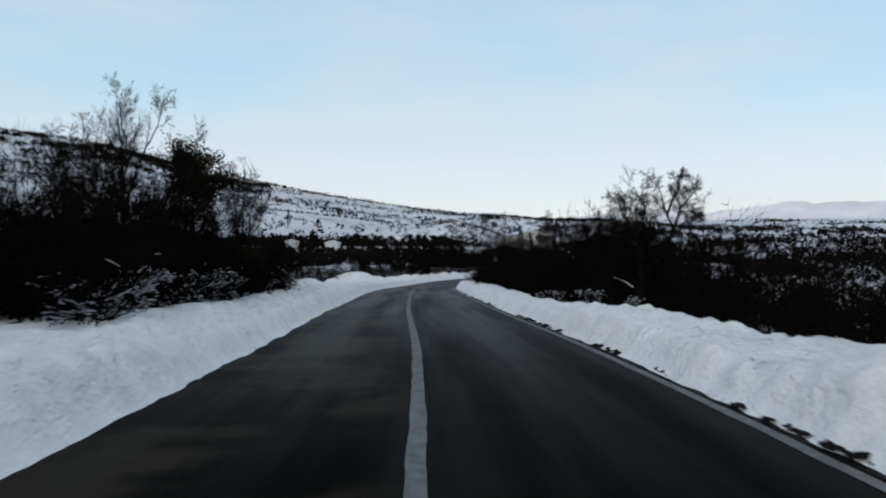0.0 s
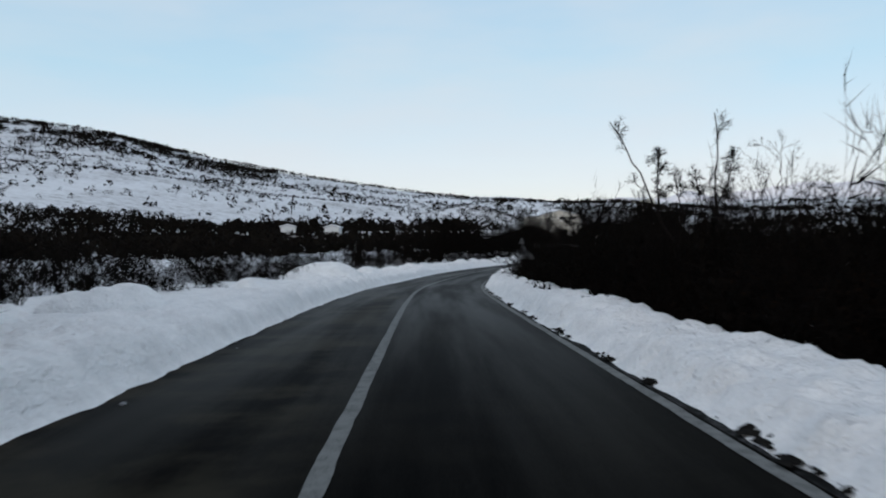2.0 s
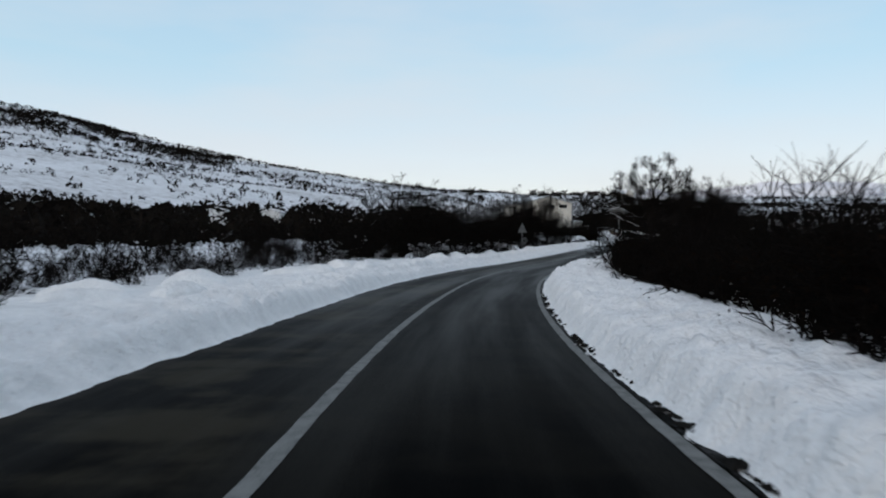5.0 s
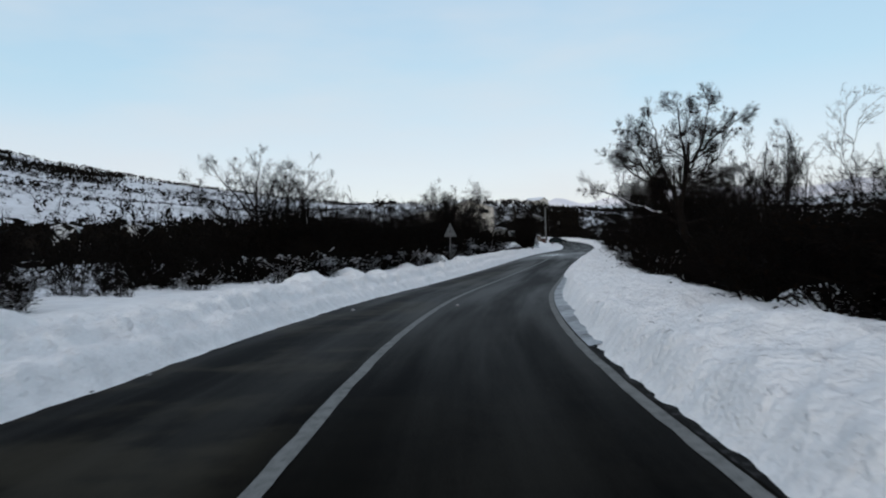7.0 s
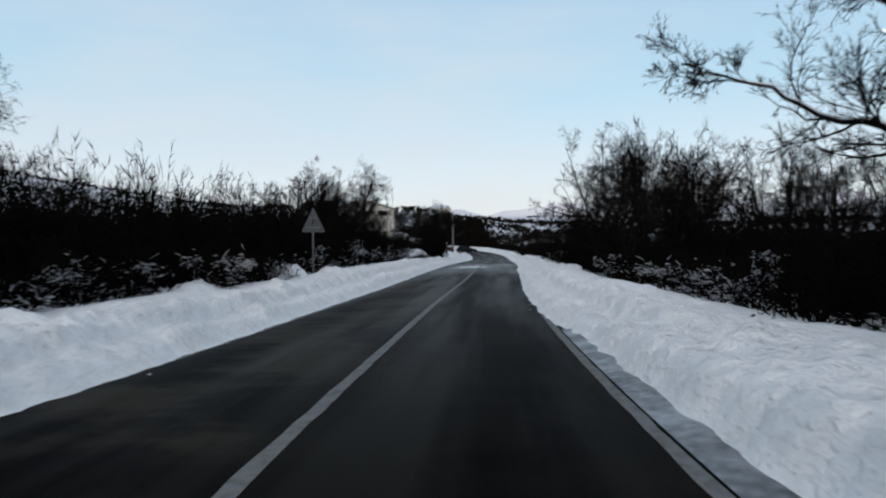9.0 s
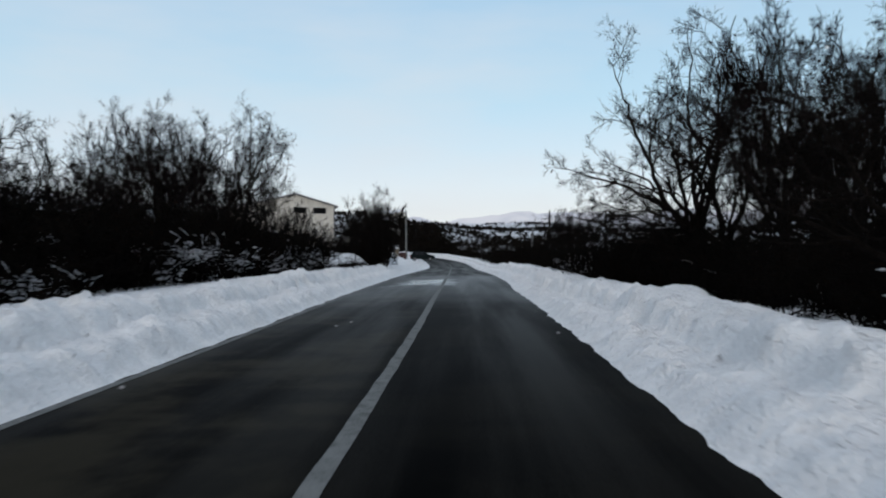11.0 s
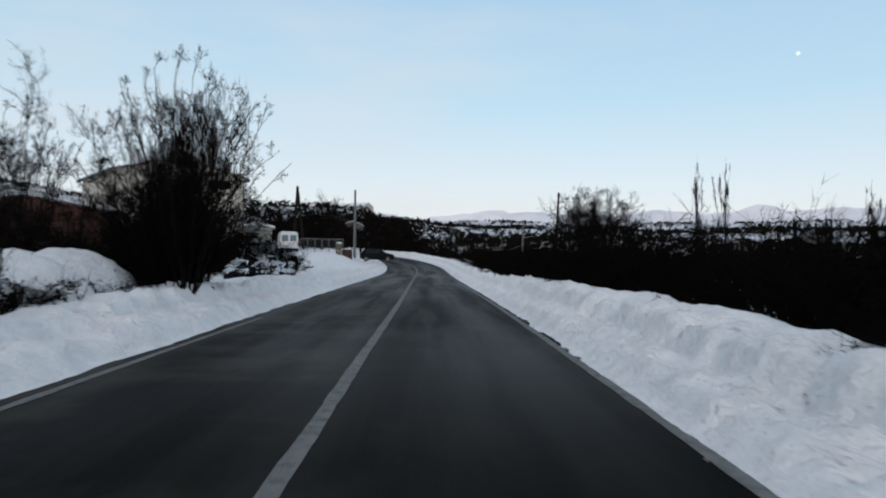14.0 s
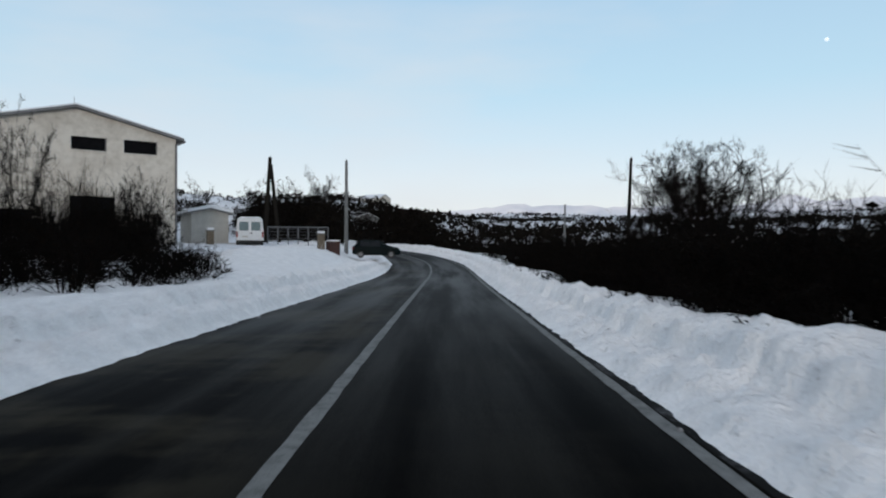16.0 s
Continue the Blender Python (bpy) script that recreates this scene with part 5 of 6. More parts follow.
T_WIDE = old_tree(3, [
    (0.20, 0.16, [(0.0, 0, -0.5), (0.0, 0, 0.4), (-0.1, 0, 1.2), (0.1, 0, 2.0)]),
    (0.13, 0.014, [(-0.05, 0, 0.9), (-0.8, 0.1, 1.45), (-1.9, 0.2, 1.75), (-3.2, 0.1, 2.05), (-4.5, 0.0, 2.75), (-5.6, 0.0, 2.75)]),
    (0.11, 0.012, [(-0.1, 0, 1.2), (-1.0, -0.3, 2.1), (-1.9, -0.5, 3.0), (-2.9, -0.6, 3.6), (-4.2, -0.7, 4.1), (-5.6, -0.8, 4.4)]),
    (0.10, 0.012, [(-0.1, 0.1, 1.5), (-0.9, 0.5, 2.6), (-1.7, 0.8, 3.6), (-2.8, 1.0, 4.3), (-4.0, 1.1, 4.9)]),
    (0.11, 0.012, [(0.0, 0, 1.8), (-0.4, -0.3, 3.2), (-0.6, -0.4, 4.6), (-1.3, -0.5, 5.8), (-1.9, -0.5, 6.8)]),
    (0.10, 0.012, [(0.1, 0, 2.0), (0.7, 0.3, 3.4), (0.8, 0.4, 4.8), (1.2, 0.5, 6.2), (1.2, 0.5, 7.4)]),
    (0.09, 0.012, [(0.1, 0, 1.7), (1.1, -0.2, 2.6), (2.0, -0.3, 3.6), (2.6, -0.4, 4.8), (3.0, -0.4, 5.8)]),
    (0.07, 0.012, [(-1.5, 0.2, 1.7), (-2.4, 0.7, 2.5), (-3.3, 1.0, 3.1), (-4.4, 1.2, 3.5)]),
    (0.07, 0.012, [(-0.9, -0.3, 2.0), (-1.7, -1.1, 2.6), (-2.8, -1.5, 2.9), (-3.8, -1.7, 2.7)]),
    (0.06, 0.012, [(-0.5, -0.3, 3.6), (-1.4, -0.9, 4.6), (-2.4, -1.2, 5.2), (-3.0, -1.3, 5.9)]),
    (0.06, 0.012, [(0.0, 0, 2.0), (0.2, -0.8, 3.4), (0.3, -1.3, 4.8), (0.0, -1.5, 6.2)]),
    (0.06, 0.012, [(0.0, 0, 0.7), (-0.6, -0.5, 0.85), (-1.3, -0.9, 1.25), (-2.2, -1.2, 1.3)])], per=(16, 7, 6, 5), ratio=(0.40, 0.58, 0.60, 0.70), lift=0.04, snow=(11,))
T_SPREAD = old_tree(14, [
    (0.16, 0.13, [(0, 0, -0.5), (0.0, 0, 1.0), (0.0, 0, 2.6)]),
    (0.10, 0.011, [(0, 0, 2.5), (-0.05, 0.1, 3.9), (0.05, 0.2, 5.2), (0.35, 0.2, 6.9)]),
    (0.085, 0.011, [(0, 0, 2.6), (-0.6, 0.2, 3.9), (-1.3, 0.3, 4.9), (-2.2, 0.4, 5.8), (-2.4, 0.4, 6.5)]),
    (0.085, 0.011, [(0, 0, 2.4), (0.6, -0.2, 3.8), (1.1, -0.4, 4.6), (1.9, -0.6, 5.3), (2.3, -0.7, 6.0)]),
    (0.075, 0.011, [(0, 0, 2.2), (-1.2, -0.3, 2.9), (-2.3, -0.4, 3.4), (-3.3, -0.5, 4.6), (-3.6, -0.5, 5.4)]),
    (0.065, 0.011, [(0, 0.1, 2.0), (1.1, 0.5, 2.8), (2.0, 0.8, 3.3), (2.9, 0.9, 4.2)]),
    (0.06, 0.011, [(0.0, 0.1, 3.6), (-0.5, 0.9, 4.8), (-0.8, 1.3, 5.8), (-0.7, 1.5, 6.6)]),
    (0.06, 0.011, [(0.0, 0.1, 3.2), (0.5, -0.9, 4.4), (0.9, -1.4, 5.4), (1.1, -1.5, 6.3)]),
    (0.05, 0.011, [(0, 0, 1.8), (-1.0, 0.6, 2.2), (-2.2, 0.9, 2.4), (-3.0, 1.0, 2.9)])], per=(11, 6, 6, 5))
T_LEAN = old_tree(15, [
    (0.15, 0.12, [(0, 0, -0.5), (0.05, 0, 1.0), (0.15, 0, 2.3)]),
    (0.09, 0.011, [(0.15, 0, 2.2), (0.1, 0.1, 3.6), (0.35, 0.1, 4.9), (0.6, 0.1, 6.4)]),
    (0.085, 0.011, [(0.15, 0, 2.3), (0.6, 0.2, 3.2), (1.2, 0.3, 3.9), (2.1, 0.3, 4.6), (2.9, 0.4, 5.1)]),
    (0.075, 0.011, [(0.15, 0, 2.0), (0.9, -0.2, 2.7), (1.9, -0.3, 3.0), (3.0, -0.4, 3.1)]),
    (0.065, 0.011, [(0.12, 0, 2.4), (-0.5, 0.1, 3.2), (-0.9, 0.1, 4.2), (-0.8, 0.1, 5.3)]),
    (0.06, 0.011, [(0.3, 0.05, 3.0), (1.0, -0.5, 4.2), (1.3, -0.8, 5.1), (1.5, -0.9, 6.0)]),
    (0.06, 0.011, [(0.15, 0.0, 2.6), (-0.1, 0.9, 3.8), (0.2, 1.3, 4.9), (0.2, 1.5, 5.8)])], per=(12, 6, 6, 5))
T_WAND = old_tree(17, [
    (0.045, 0.010, [(0, 0, -0.5), (-0.1, 0, 0.6), (-0.65, 0, 2.0), (-1.15, -0.1, 3.2), (-1.75, -0.2, 4.2)]),
    (0.024, 0.007, [(-0.5, 0, 1.6), (-0.35, 0.3, 2.4), (-0.5, 0.4, 3.2)]),
    (0.022, 0.007, [(-0.8, 0, 2.4), (-0.9, -0.3, 3.1), (-0.85, -0.4, 3.7)]),
    (0.024, 0.007, [(-0.15, 0, 0.9), (0.4, 0.1, 1.7), (0.55, 0.2, 2.7)])], per=(15, 4, 4, 3), ratio=(0.20, 0.6, 0.6, 0.7), first=0, angle=0.6)
T_A = old_tree(4, vase(4, 6.4, 1, 6, 0.85, 0.15, 0.26, bow=0.5), per=(8, 6, 5, 5))
T_B = old_tree(5, vase(5, 6.0, 2, 3, 0.62, 0.12, 0.22), per=(8, 6, 5, 5))
T_CROOK = old_tree(16, vase(16, 6.6, 2, 4, 1.0, 0.14, 0.18, wide=0.2, bow=0.6), per=(8, 6, 5, 5), first=2)
T_SLIM = old_tree(6, vase(6, 5.2, 1, 3, 0.42, 0.055, 0.22), per=(6, 5, 4, 4), fine=0.003)
T_BUSH = old_tree(7, vase(7, 5.0, 4, 2, 0.70, 0.075, 0.16, wide=0.22), per=(7, 6, 5, 4), first=4)
T_FAR = old_tree(18, vase(18, 5.4, 2, 3, 0.85, 0.11, 0.2, wide=0.2), per=(6, 5, 4, 2), first=2, fine=0.012)
T_POPLAR = old_tree(19, fan(19, 5.0, 6, 0.20, 0.05), per=(16, 6, 4, 3), ratio=(0.17, 0.5, 0.6, 0.7), first=0, wander=0.10, lift=0.12, angle=0.42)
T_CLUMP = old_tree(8, fan(8, 5.0, 14, 0.60), per=(10, 5, 4, 4), ratio=(0.27, 0.55, 0.6, 0.7), first=0, wander=0.15, lift=0.08, angle=0.5)

plant_tree(T_BIG, 15.55, 102.1, -38, "large old leafless tree with a leaning trunk beside the snow", None, slim=0.95)
plant_tree(T_WIDE, 29.3, 135.4, -32, "wide-spreading old leafless tree with low boughs over the bank", None, slim=0.94)
plant_tree(T_CROOK, 30.4, 132.0, 60, "thick-trunked old leafless tree beside the snow bank", 5.9, slim=0.85)
plant_tree(T_B, 28.9, 136.2, 20, "steep dense leafless tree behind the wide one", 6.8, slim=1.05)
plant_tree(T_A, 29.6, 133.4, 200, "old leafless tree close behind the wide one", 6.6, slim=0.8)
for x, y, turn, tip, slim in ((33.4, 133.4, 80, 5.4, 1.1), (31.6, 133.6, 200, 4.8, 1.0), (33.4, 135.4, 20, 4.2, 1.0)):
    plant_tree(T_BUSH, x, y, turn, "dense leafless tree behind the wide old tree", tip, slim=slim)
plant_tree(T_CLUMP, 31.8, 132.4, 10, "dense steep-stemmed tree beside the old tree", 4.6, slim=1.0)
plant_tree(T_SPREAD, -2.8, 114.8, 12, "leafless tree with a wide spreading crown above the thicket", None, slim=0.92)
plant_tree(T_LEAN, -1.4, 114.3, 12, "leafless tree with boughs leaning out beside its neighbour", None, slim=0.90)
plant_tree(T_TWIN, 7.3, 26.2, -24, "leafless tree with two rounded crowns below the road", None, slim=0.98)
plant_tree(T_BUSH, 6.6, 30.6, 40, "dense round many-stemmed leafless tree beside the snow bank", 3.5, slim=0.55)
plant_tree(T_BUSH, 7.0, 31.2, 150, "dense many-stemmed leafless tree beside the snow bank", 3.2, slim=0.55)
plant_tree(T_B, 7.2, 30.2, 80, "steep leafless tree beside the snow bank", 3.2, slim=0.55)
plant_tree(T_BUSH, 9.4, 33.6, 90, "many-stemmed leafless tree in the thicket", 2.2)
plant_tree(T_WAND, 5.2, 38.2, -10, "slender sapling leaning out towards the road", None, slim=1.18)
plant_tree(T_WAND, 6.4, 40.4, 60, "slender bare sapling above the thicket", None, slim=1.25)
plant_tree(T_SLIM, 6.9, 39.0, 60, "slim bare sapling with fine twigs above the thicket", 3.2, slim=0.9)
plant_tree(T_SLIM, 7.0, 53.0, 220, "slim bare sapling above the thicket", 1.9)
plant_tree(T_SPREAD, -9.0, 20.0, 170, "leafless tree with steep branches behind the snowy shrubs", 6.3, slim=0.66)
plant_tree(T_B, -12.5, 24.0, 10, "leafless tree behind the snowy shrubs", 6.0)
for x, y, turn, tip, slim in ((-8.4, 18.4, 20, 3.9, 1.1), (-10.4, 21.2, 140, 4.6, 1.1), (-9.6, 15.8, 250, 3.6, 1.1), (-6.9, 20.4, 60, 2.6, 1.1), (-8.2, 23.6, 310, 3.6, 1.0)):
    plant_tree(T_BUSH, x, y, turn, "dense dark many-stemmed tree among the snowy shrubs", tip, slim=slim)
plant_tree(T_B, -6.5, 22.5, 10, "steep-branched tree leaning out beside the ivy tree", 4.3, slim=0.62)
plant_tree(T_BUSH, 23.6, 110.8, 40, "many-stemmed leafless tree in the hedge", 1.7, slim=1.1)
plant_tree(T_BUSH, 26.6, 113.6, 140, "many-stemmed leafless tree in the hedge", 2.0, slim=1.1)
plant_tree(T_CROOK, 22.2, 123.3, 75, "wide crooked many-stemmed tree in the hedge", 3.7, slim=0.85)
plant_tree(T_B, 17.6, 100.4, 30, "bare tree with steep branches beside the large old tree", 3.4, slim=0.7)
plant_tree(T_SLIM, 13.2, 90.5, 200, "slim bare tree with steep branches in the hedge", 2.4)
plant_tree(T_SLIM, 7.8, 80.3, 100, "slim bare sapling standing above the hedge", 1.3)
plant_tree(T_SLIM, 8.3, 79.6, 300, "slim bare sapling standing above the hedge", 0.9)
plant_tree(T_LEAN, 26.1, 116.4, 200, "crooked leafless tree in the hedge", 2.6)
plant_tree(T_A, 26.9, 119.8, 300, "round-crowned leafless tree in the hedge", 3.3, slim=0.8)
plant_tree(T_BUSH, 27.2, 120.0, 100, "dense round-crowned leafless tree in the hedge", 3.0, slim=1.0)
plant_tree(T_SPREAD, 63.0, 201.6, 0, "round many-limbed leafless tree by the pole", 5.4, slim=1.0)
plant_tree(T_BUSH, 63.4, 202.2, 0, "dense leafless tree by the pole", 5.4, slim=1.1)
plant_tree(T_A, 63.6, 201.2, 140, "round-crowned leafless tree by the pole", 5.2, slim=0.95)
plant_tree(T_B, 62.6, 202.2, 200, "steep leafless tree by the pole", 5.4, slim=0.95)
plant_tree(T_A, 18.6, 171.2, 330, "round-crowned leafless tree behind the snowy ground", 5.4)
plant_tree(T_CROOK, 15.4, 152.5, 20, "crooked old leafless tree at the thicket's end", 5.9)
plant_tree(T_A, 12.4, 151.8, 120, "old leafless tree in the thicket", 6.2)
plant_tree(T_BUSH, 15.4, 146.6, 60, "many-stemmed leafless tree over snowy shrubs", 3.7)
plant_tree(T_B, 12.8, 145.2, 250, "leafless tree over snowy shrubs", 3.9)
plant_tree(T_BUSH, 10.4, 143.4, 160, "many-stemmed leafless tree over snowy shrubs", 3.8)
plant_tree(T_BUSH, 12.6, 151.0, 160, "many-stemmed leafless tree over snowy shrubs", 4.4)
plant_tree(T_CLUMP, 26.0, 164.7, 70, "dense fan of steep bare stems beside the road", 3.6, slim=0.7)
plant_tree(T_BUSH, 27.0, 169.4, 100, "tall dense many-stemmed tree beside the road", 4.2, slim=0.56)
plant_tree(T_SLIM, 23.6, 158.6, 30, "slim bare sapling on the snowy verge", 1.7, slim=0.9)
plant_tree(T_SLIM, 23.1, 158.9, 150, "slim bare sapling on the snowy verge", 1.5, slim=0.9)
plant_tree(T_BUSH, 25.7, 165.4, 150, "dense dark many-stemmed tree among the fans", 2.6, slim=0.7)
plant_tree(T_CLUMP, 26.3, 164.0, 15, "fan of many steep bare stems beside the road", 3.4, slim=0.75)
plant_tree(T_CLUMP, 26.6, 167.2, 100, "fan of many steep bare stems beside the road", 2.4)
plant_tree(T_CLUMP, 26.0, 167.0, 200, "dense low clump of steep bare stems beside the road", 1.6, slim=1.5)
plant_tree(T_CLUMP, 26.6, 170.0, 300, "dense low clump of steep bare stems beside the road", 1.3, slim=1.5)
plant_tree(T_CLUMP, 24.9, 184.0, 60, "dense clump of steep bare stems near the house", 3.3, slim=1.0)
plant_tree(T_CLUMP, 22.6, 187.0, 160, "dense clump of steep bare stems near the house", 2.6, slim=1.2)
plant_tree(T_CLUMP, 21.5, 175.2, 55, "clump of steep bare stems behind the snow mound", 4.2, slim=0.75)
plant_tree(T_POPLAR, 77.0, 185.2, 0, "tall bare poplar standing in the valley", 4.6, slim=0.5)
plant_tree(T_POPLAR, 52.9, 177.7, 90, "tall narrow bare poplar beyond the thicket", 4.1, slim=0.36)
plant_tree(T_POPLAR, 92.0, 205.0, 90, "tall bare poplar standing in the valley", 4.6, slim=0.5)
plant_tree(T_POPLAR, 55.9, 178.7, 200, "tall narrow bare poplar beyond the thicket", 4.4, slim=0.36)
plant_tree(T_FAR, 35.6, 233.0, 70, "leafless tree behind the sheds", 5.6)
plant_tree(T_FAR, 48.0, 244.0, 10, "leafless tree behind the yard", 8.0)
plant_tree(T_FAR, 43.0, 248.0, 250, "leafless tree behind the yard", 7.2)
plant_tree(T_FAR, 53.0, 258.0, 10, "leafless tree behind the yard", 7.0)
plant_tree(T_FAR, 45.6, 238.0, 130, "leafless tree behind the yard", 4.6, slim=1.2)
plant_tree(T_FAR, 50.6, 242.0, 200, "leafless tree behind the yard", 5.4, slim=1.2)
plant_tree(T_FAR, 41.4, 240.0, 300, "leafless tree behind the yard", 3.8, slim=1.2)
plant_tree(T_FAR, 55.0, 249.0, 80, "leafless tree behind the yard", 5.0, slim=1.2)
plant_tree(T_FAR, 47.4, 240.6, 60, "leafless tree behind the yard", 7.6, slim=0.8)

plant_tree(T_CLUMP, 27.2, 204.8, 40, "clump of slim bare stems in front of the house", 5.9, slim=0.56)
plant_tree(T_CLUMP, 25.3, 205.2, 200, "clump of slim bare stems in front of the house", 5.4, slim=0.5)
plant_tree(T_SLIM, 28.3, 204.2, 140, "slim bare sapling in front of the house", 3.4)
plant_tree(T_CLUMP, 32.4, 205.6, 250, "low clump of slim bare stems in front of the house", 3.0, slim=0.8)

for k in range(20):
    plant_shrub(plant_rng.choice(["mid", "mid", "tall"]), 26.0 + plant_rng.uniform(-0.9, 0.5), 165.4 + plant_rng.uniform(-1.4, 3.4), plant_rng.uniform(0.7, 0.95))
for yy, dd, tip in ((33.0, 7.0, 1.9), (36.5, 7.6, 1.5), (44.0, 7.2, 1.9), (47.0, 8.0, 1.3), (50.0, 7.0, 1.7), (56.0, 7.6, 1.2), (61.0, 7.4, 1.0)):
    x, y, _ = road_place(np.array([station(yy)]), np.array([-dd]))
    plant_tree(T_SLIM, float(x[0]), float(y[0]), yy * 50 % 360, "slim bare sapling standing above the thicket", tip, slim=0.75)
for x, y, turn, tip in ((15.4, 188.3, 30, 3.2), (18.4, 190.3, 120, 2.8), (12.2, 187.0, 210, 3.4), (20.2, 187.8, 300, 2.4), (16.9, 189.2, 80, 3.0), (13.7, 187.6, 170, 3.3)):
    plant_tree(T_BUSH, x, y, turn, "dense dark many-stemmed tree in front of the shed", tip, slim=1.15)
rp = random.Random(31)
for k in range(12):
    plant_tree(T_POPLAR, rp.uniform(70, 104), rp.uniform(176, 214), rp.uniform(0, 360), "tall bare poplar standing in the valley", rp.uniform(1.8, 3.4), slim=0.36)

# tree with ivy and withered leaves
rng = np.random.default_rng(77)
meshes = bare_tree(9, 5.6, 0.3, 0.12, 6, 0.55, 8, (0, 0), 0.09, 0.14, 3, 6, 4)
ivy = thing("ivy_tree", "dark tree overgrown with ivy and withered brown leaves", "tree", "roadside trees", (-7.5, 21.6, top(-7.5, 21.6)), 0)
ivy.scale = (0.84, 0.84, 0.90)
child("trunk", meshes[0], ivy)
child("crown", meshes[1], ivy)
spots = np.vstack([meshes[2][1][:, 2:].reshape(-1, 3), meshes[2][2].reshape(-1, 3)])
spots = spots[rng.integers(0, len(spots), 20000)] + rng.normal(0, 0.15, (20000, 3))
child("foliage", mesh_from("foliage", *leaves(rng, spots, 0.066), IVY), ivy, "dark ivy and withered leaves")

# rods standing up out of the hedges
for x0, y0, n, kind in ((2.5, 126.0, 3, "rods"),  (28.8, 206.5, 5, "rods"), (26.0, 203.0, 4, "rods"), (31.0, 206.0, 5, "rods"), (30.5, 199.5, 5, "rods"), (23.5, 188.0, 5, "rods"), (7.0, 132.0, 3, "rods")):
    for k in range(n):
        plant_shrub(kind, x0 + plant_rng.uniform(-2.5, 2.5), y0 + plant_rng.uniform(-5, 5), plant_rng.uniform(0.8, 1.15))

for y0, y1, d in ((143.5, 151, 8.6), (146, 152, 10.2)):
    along(y0, y1, 0.9, -1, d, 0.5, ["rods"], 0.92)

for k in range(24):
    plant_shrub(plant_rng.choice(["mid", "mid", "snowy", "low"]), plant_rng.uniform(25.0, 33.0), plant_rng.uniform(200.0, 206.5), plant_rng.uniform(0.8, 1.1))


# ------------------------------------------------------------ the cream house
def wall_pieces(bm, x0, x1, z0, z1, y0, y1, holes):
    """A wall along x with rectangular openings through it."""
    xs = sorted({x0, x1, *[v for h in holes for v in (h[0], h[1])]})
    zs = sorted({z0, z1, *[v for h in holes for v in (h[2], h[3])]})
    for i in range(len(xs) - 1):
        for j in range(len(zs) - 1):
            cx, cz = (xs[i] + xs[i + 1]) / 2, (zs[j] + zs[j + 1]) / 2
            if not any(h[0] < cx < h[1] and h[2] < cz < h[3] for h in holes):
                box(bm, xs[i], y0, zs[j], xs[i + 1], y1, zs[j + 1])
    bmesh.ops.remove_doubles(bm, verts=bm.verts, dist=0.001)
    return bm


HX, HY, HZ = 23.0, 214.66, -0.9
house = thing("house", "two-storey cream plastered gable house with snow on its roof", "house", "", (HX, HY, HZ), 15.0)
W, DEEP, EAVE, APEX = 11.45, 13.0, 7.15, 8.5
WIN = [(5.28, 7.28, 6.0, 6.82), (8.27, 10.3, 6.0, 6.85)]
DOORS = [(5.22, 7.8, 0.0, 3.2), (1.57, 3.33, 0.0, 2.3)]
front = part("front_wall", wall_pieces(bmesh.new(), 0, W, -1.2, EAVE, 0, 0.3, WIN + DOORS), PLASTER, house)
part("gable", prism(bmesh.new(), [(0, EAVE), (W, EAVE), (W / 2 - 0.2, APEX)], 0, 0.3), PLASTER, house)
part("back_wall", prism(bmesh.new(), [(0, -1.2), (W, -1.2), (W, EAVE), (W / 2 - 0.2, APEX), (0, EAVE)], DEEP - 0.3, DEEP), PLASTER, house)
bm = bmesh.new()
wall_pieces(bm, 0.3, DEEP - 0.3, -1.2, EAVE, 0, 0.3, [(1.4, 2.3, 5.6, 6.9), (0.9, 1.7, 0.0, 2.4), (2.6, 3.5, 0.6, 2.3), (6.0, 6.9, 5.6, 6.9)])
bmesh.ops.transform(bm, matrix=Matrix(((0, -1, 0, 0.3), (1, 0, 0, 0), (0, 0, 1, 0), (0, 0, 0, 1))), verts=bm.verts)
part("side_wall", bm, PLASTER, house)
part("side_wall", box(bmesh.new(), W - 0.3, 0.3, -1.2, W, DEEP - 0.3, EAVE), PLASTER, house)
for x0, x1, z0, z1 in WIN:
    w = part("window", box(bmesh.new(), x0, 0.20, z0, x1, 0.24, z1), DARK_INSIDE, house, "wide unglazed window opening, its shade a near-black panel")
    fr = bmesh.new()
    for a in (x0, x1 - 0.06):
        box(fr, a, 0.14, z0, a + 0.06, 0.195, z1)
    box(fr, x0 + 0.06, 0.145, z0, x1 - 0.06, 0.19, z0 + 0.05)
    part("frame", fr, GUTTER, w)
    part("sill", box(bmesh.new(), x0 - 0.08, -0.07, z0 - 0.09, x1 + 0.08, 0.13, z0 - 0.003, 0.01), PLASTER, w)
for x0, x1, z0, z1 in DOORS:
    dr = part("doorway", box(bmesh.new(), x0, 0.23, z0 - 0.3, x1, 0.28, z1), DARK_INSIDE, house, "open doorway, the shade inside a near-black panel")
    part("lintel", box(bmesh.new(), x0 - 0.15, -0.03, z1 + 0.003, x1 + 0.15, 0.02, z1 + 0.16), PLASTER, dr)
for y0, y1, z0, z1 in ((1.4, 2.3, 5.6, 6.9), (0.9, 1.7, 0.0, 2.4), (2.6, 3.5, 0.6, 2.3), (6.0, 6.9, 5.6, 6.9)):
    part("window", box(bmesh.new(), 0.18, y0, z0, 0.22, y1, z1), DARK_INSIDE, house, "dark side window")
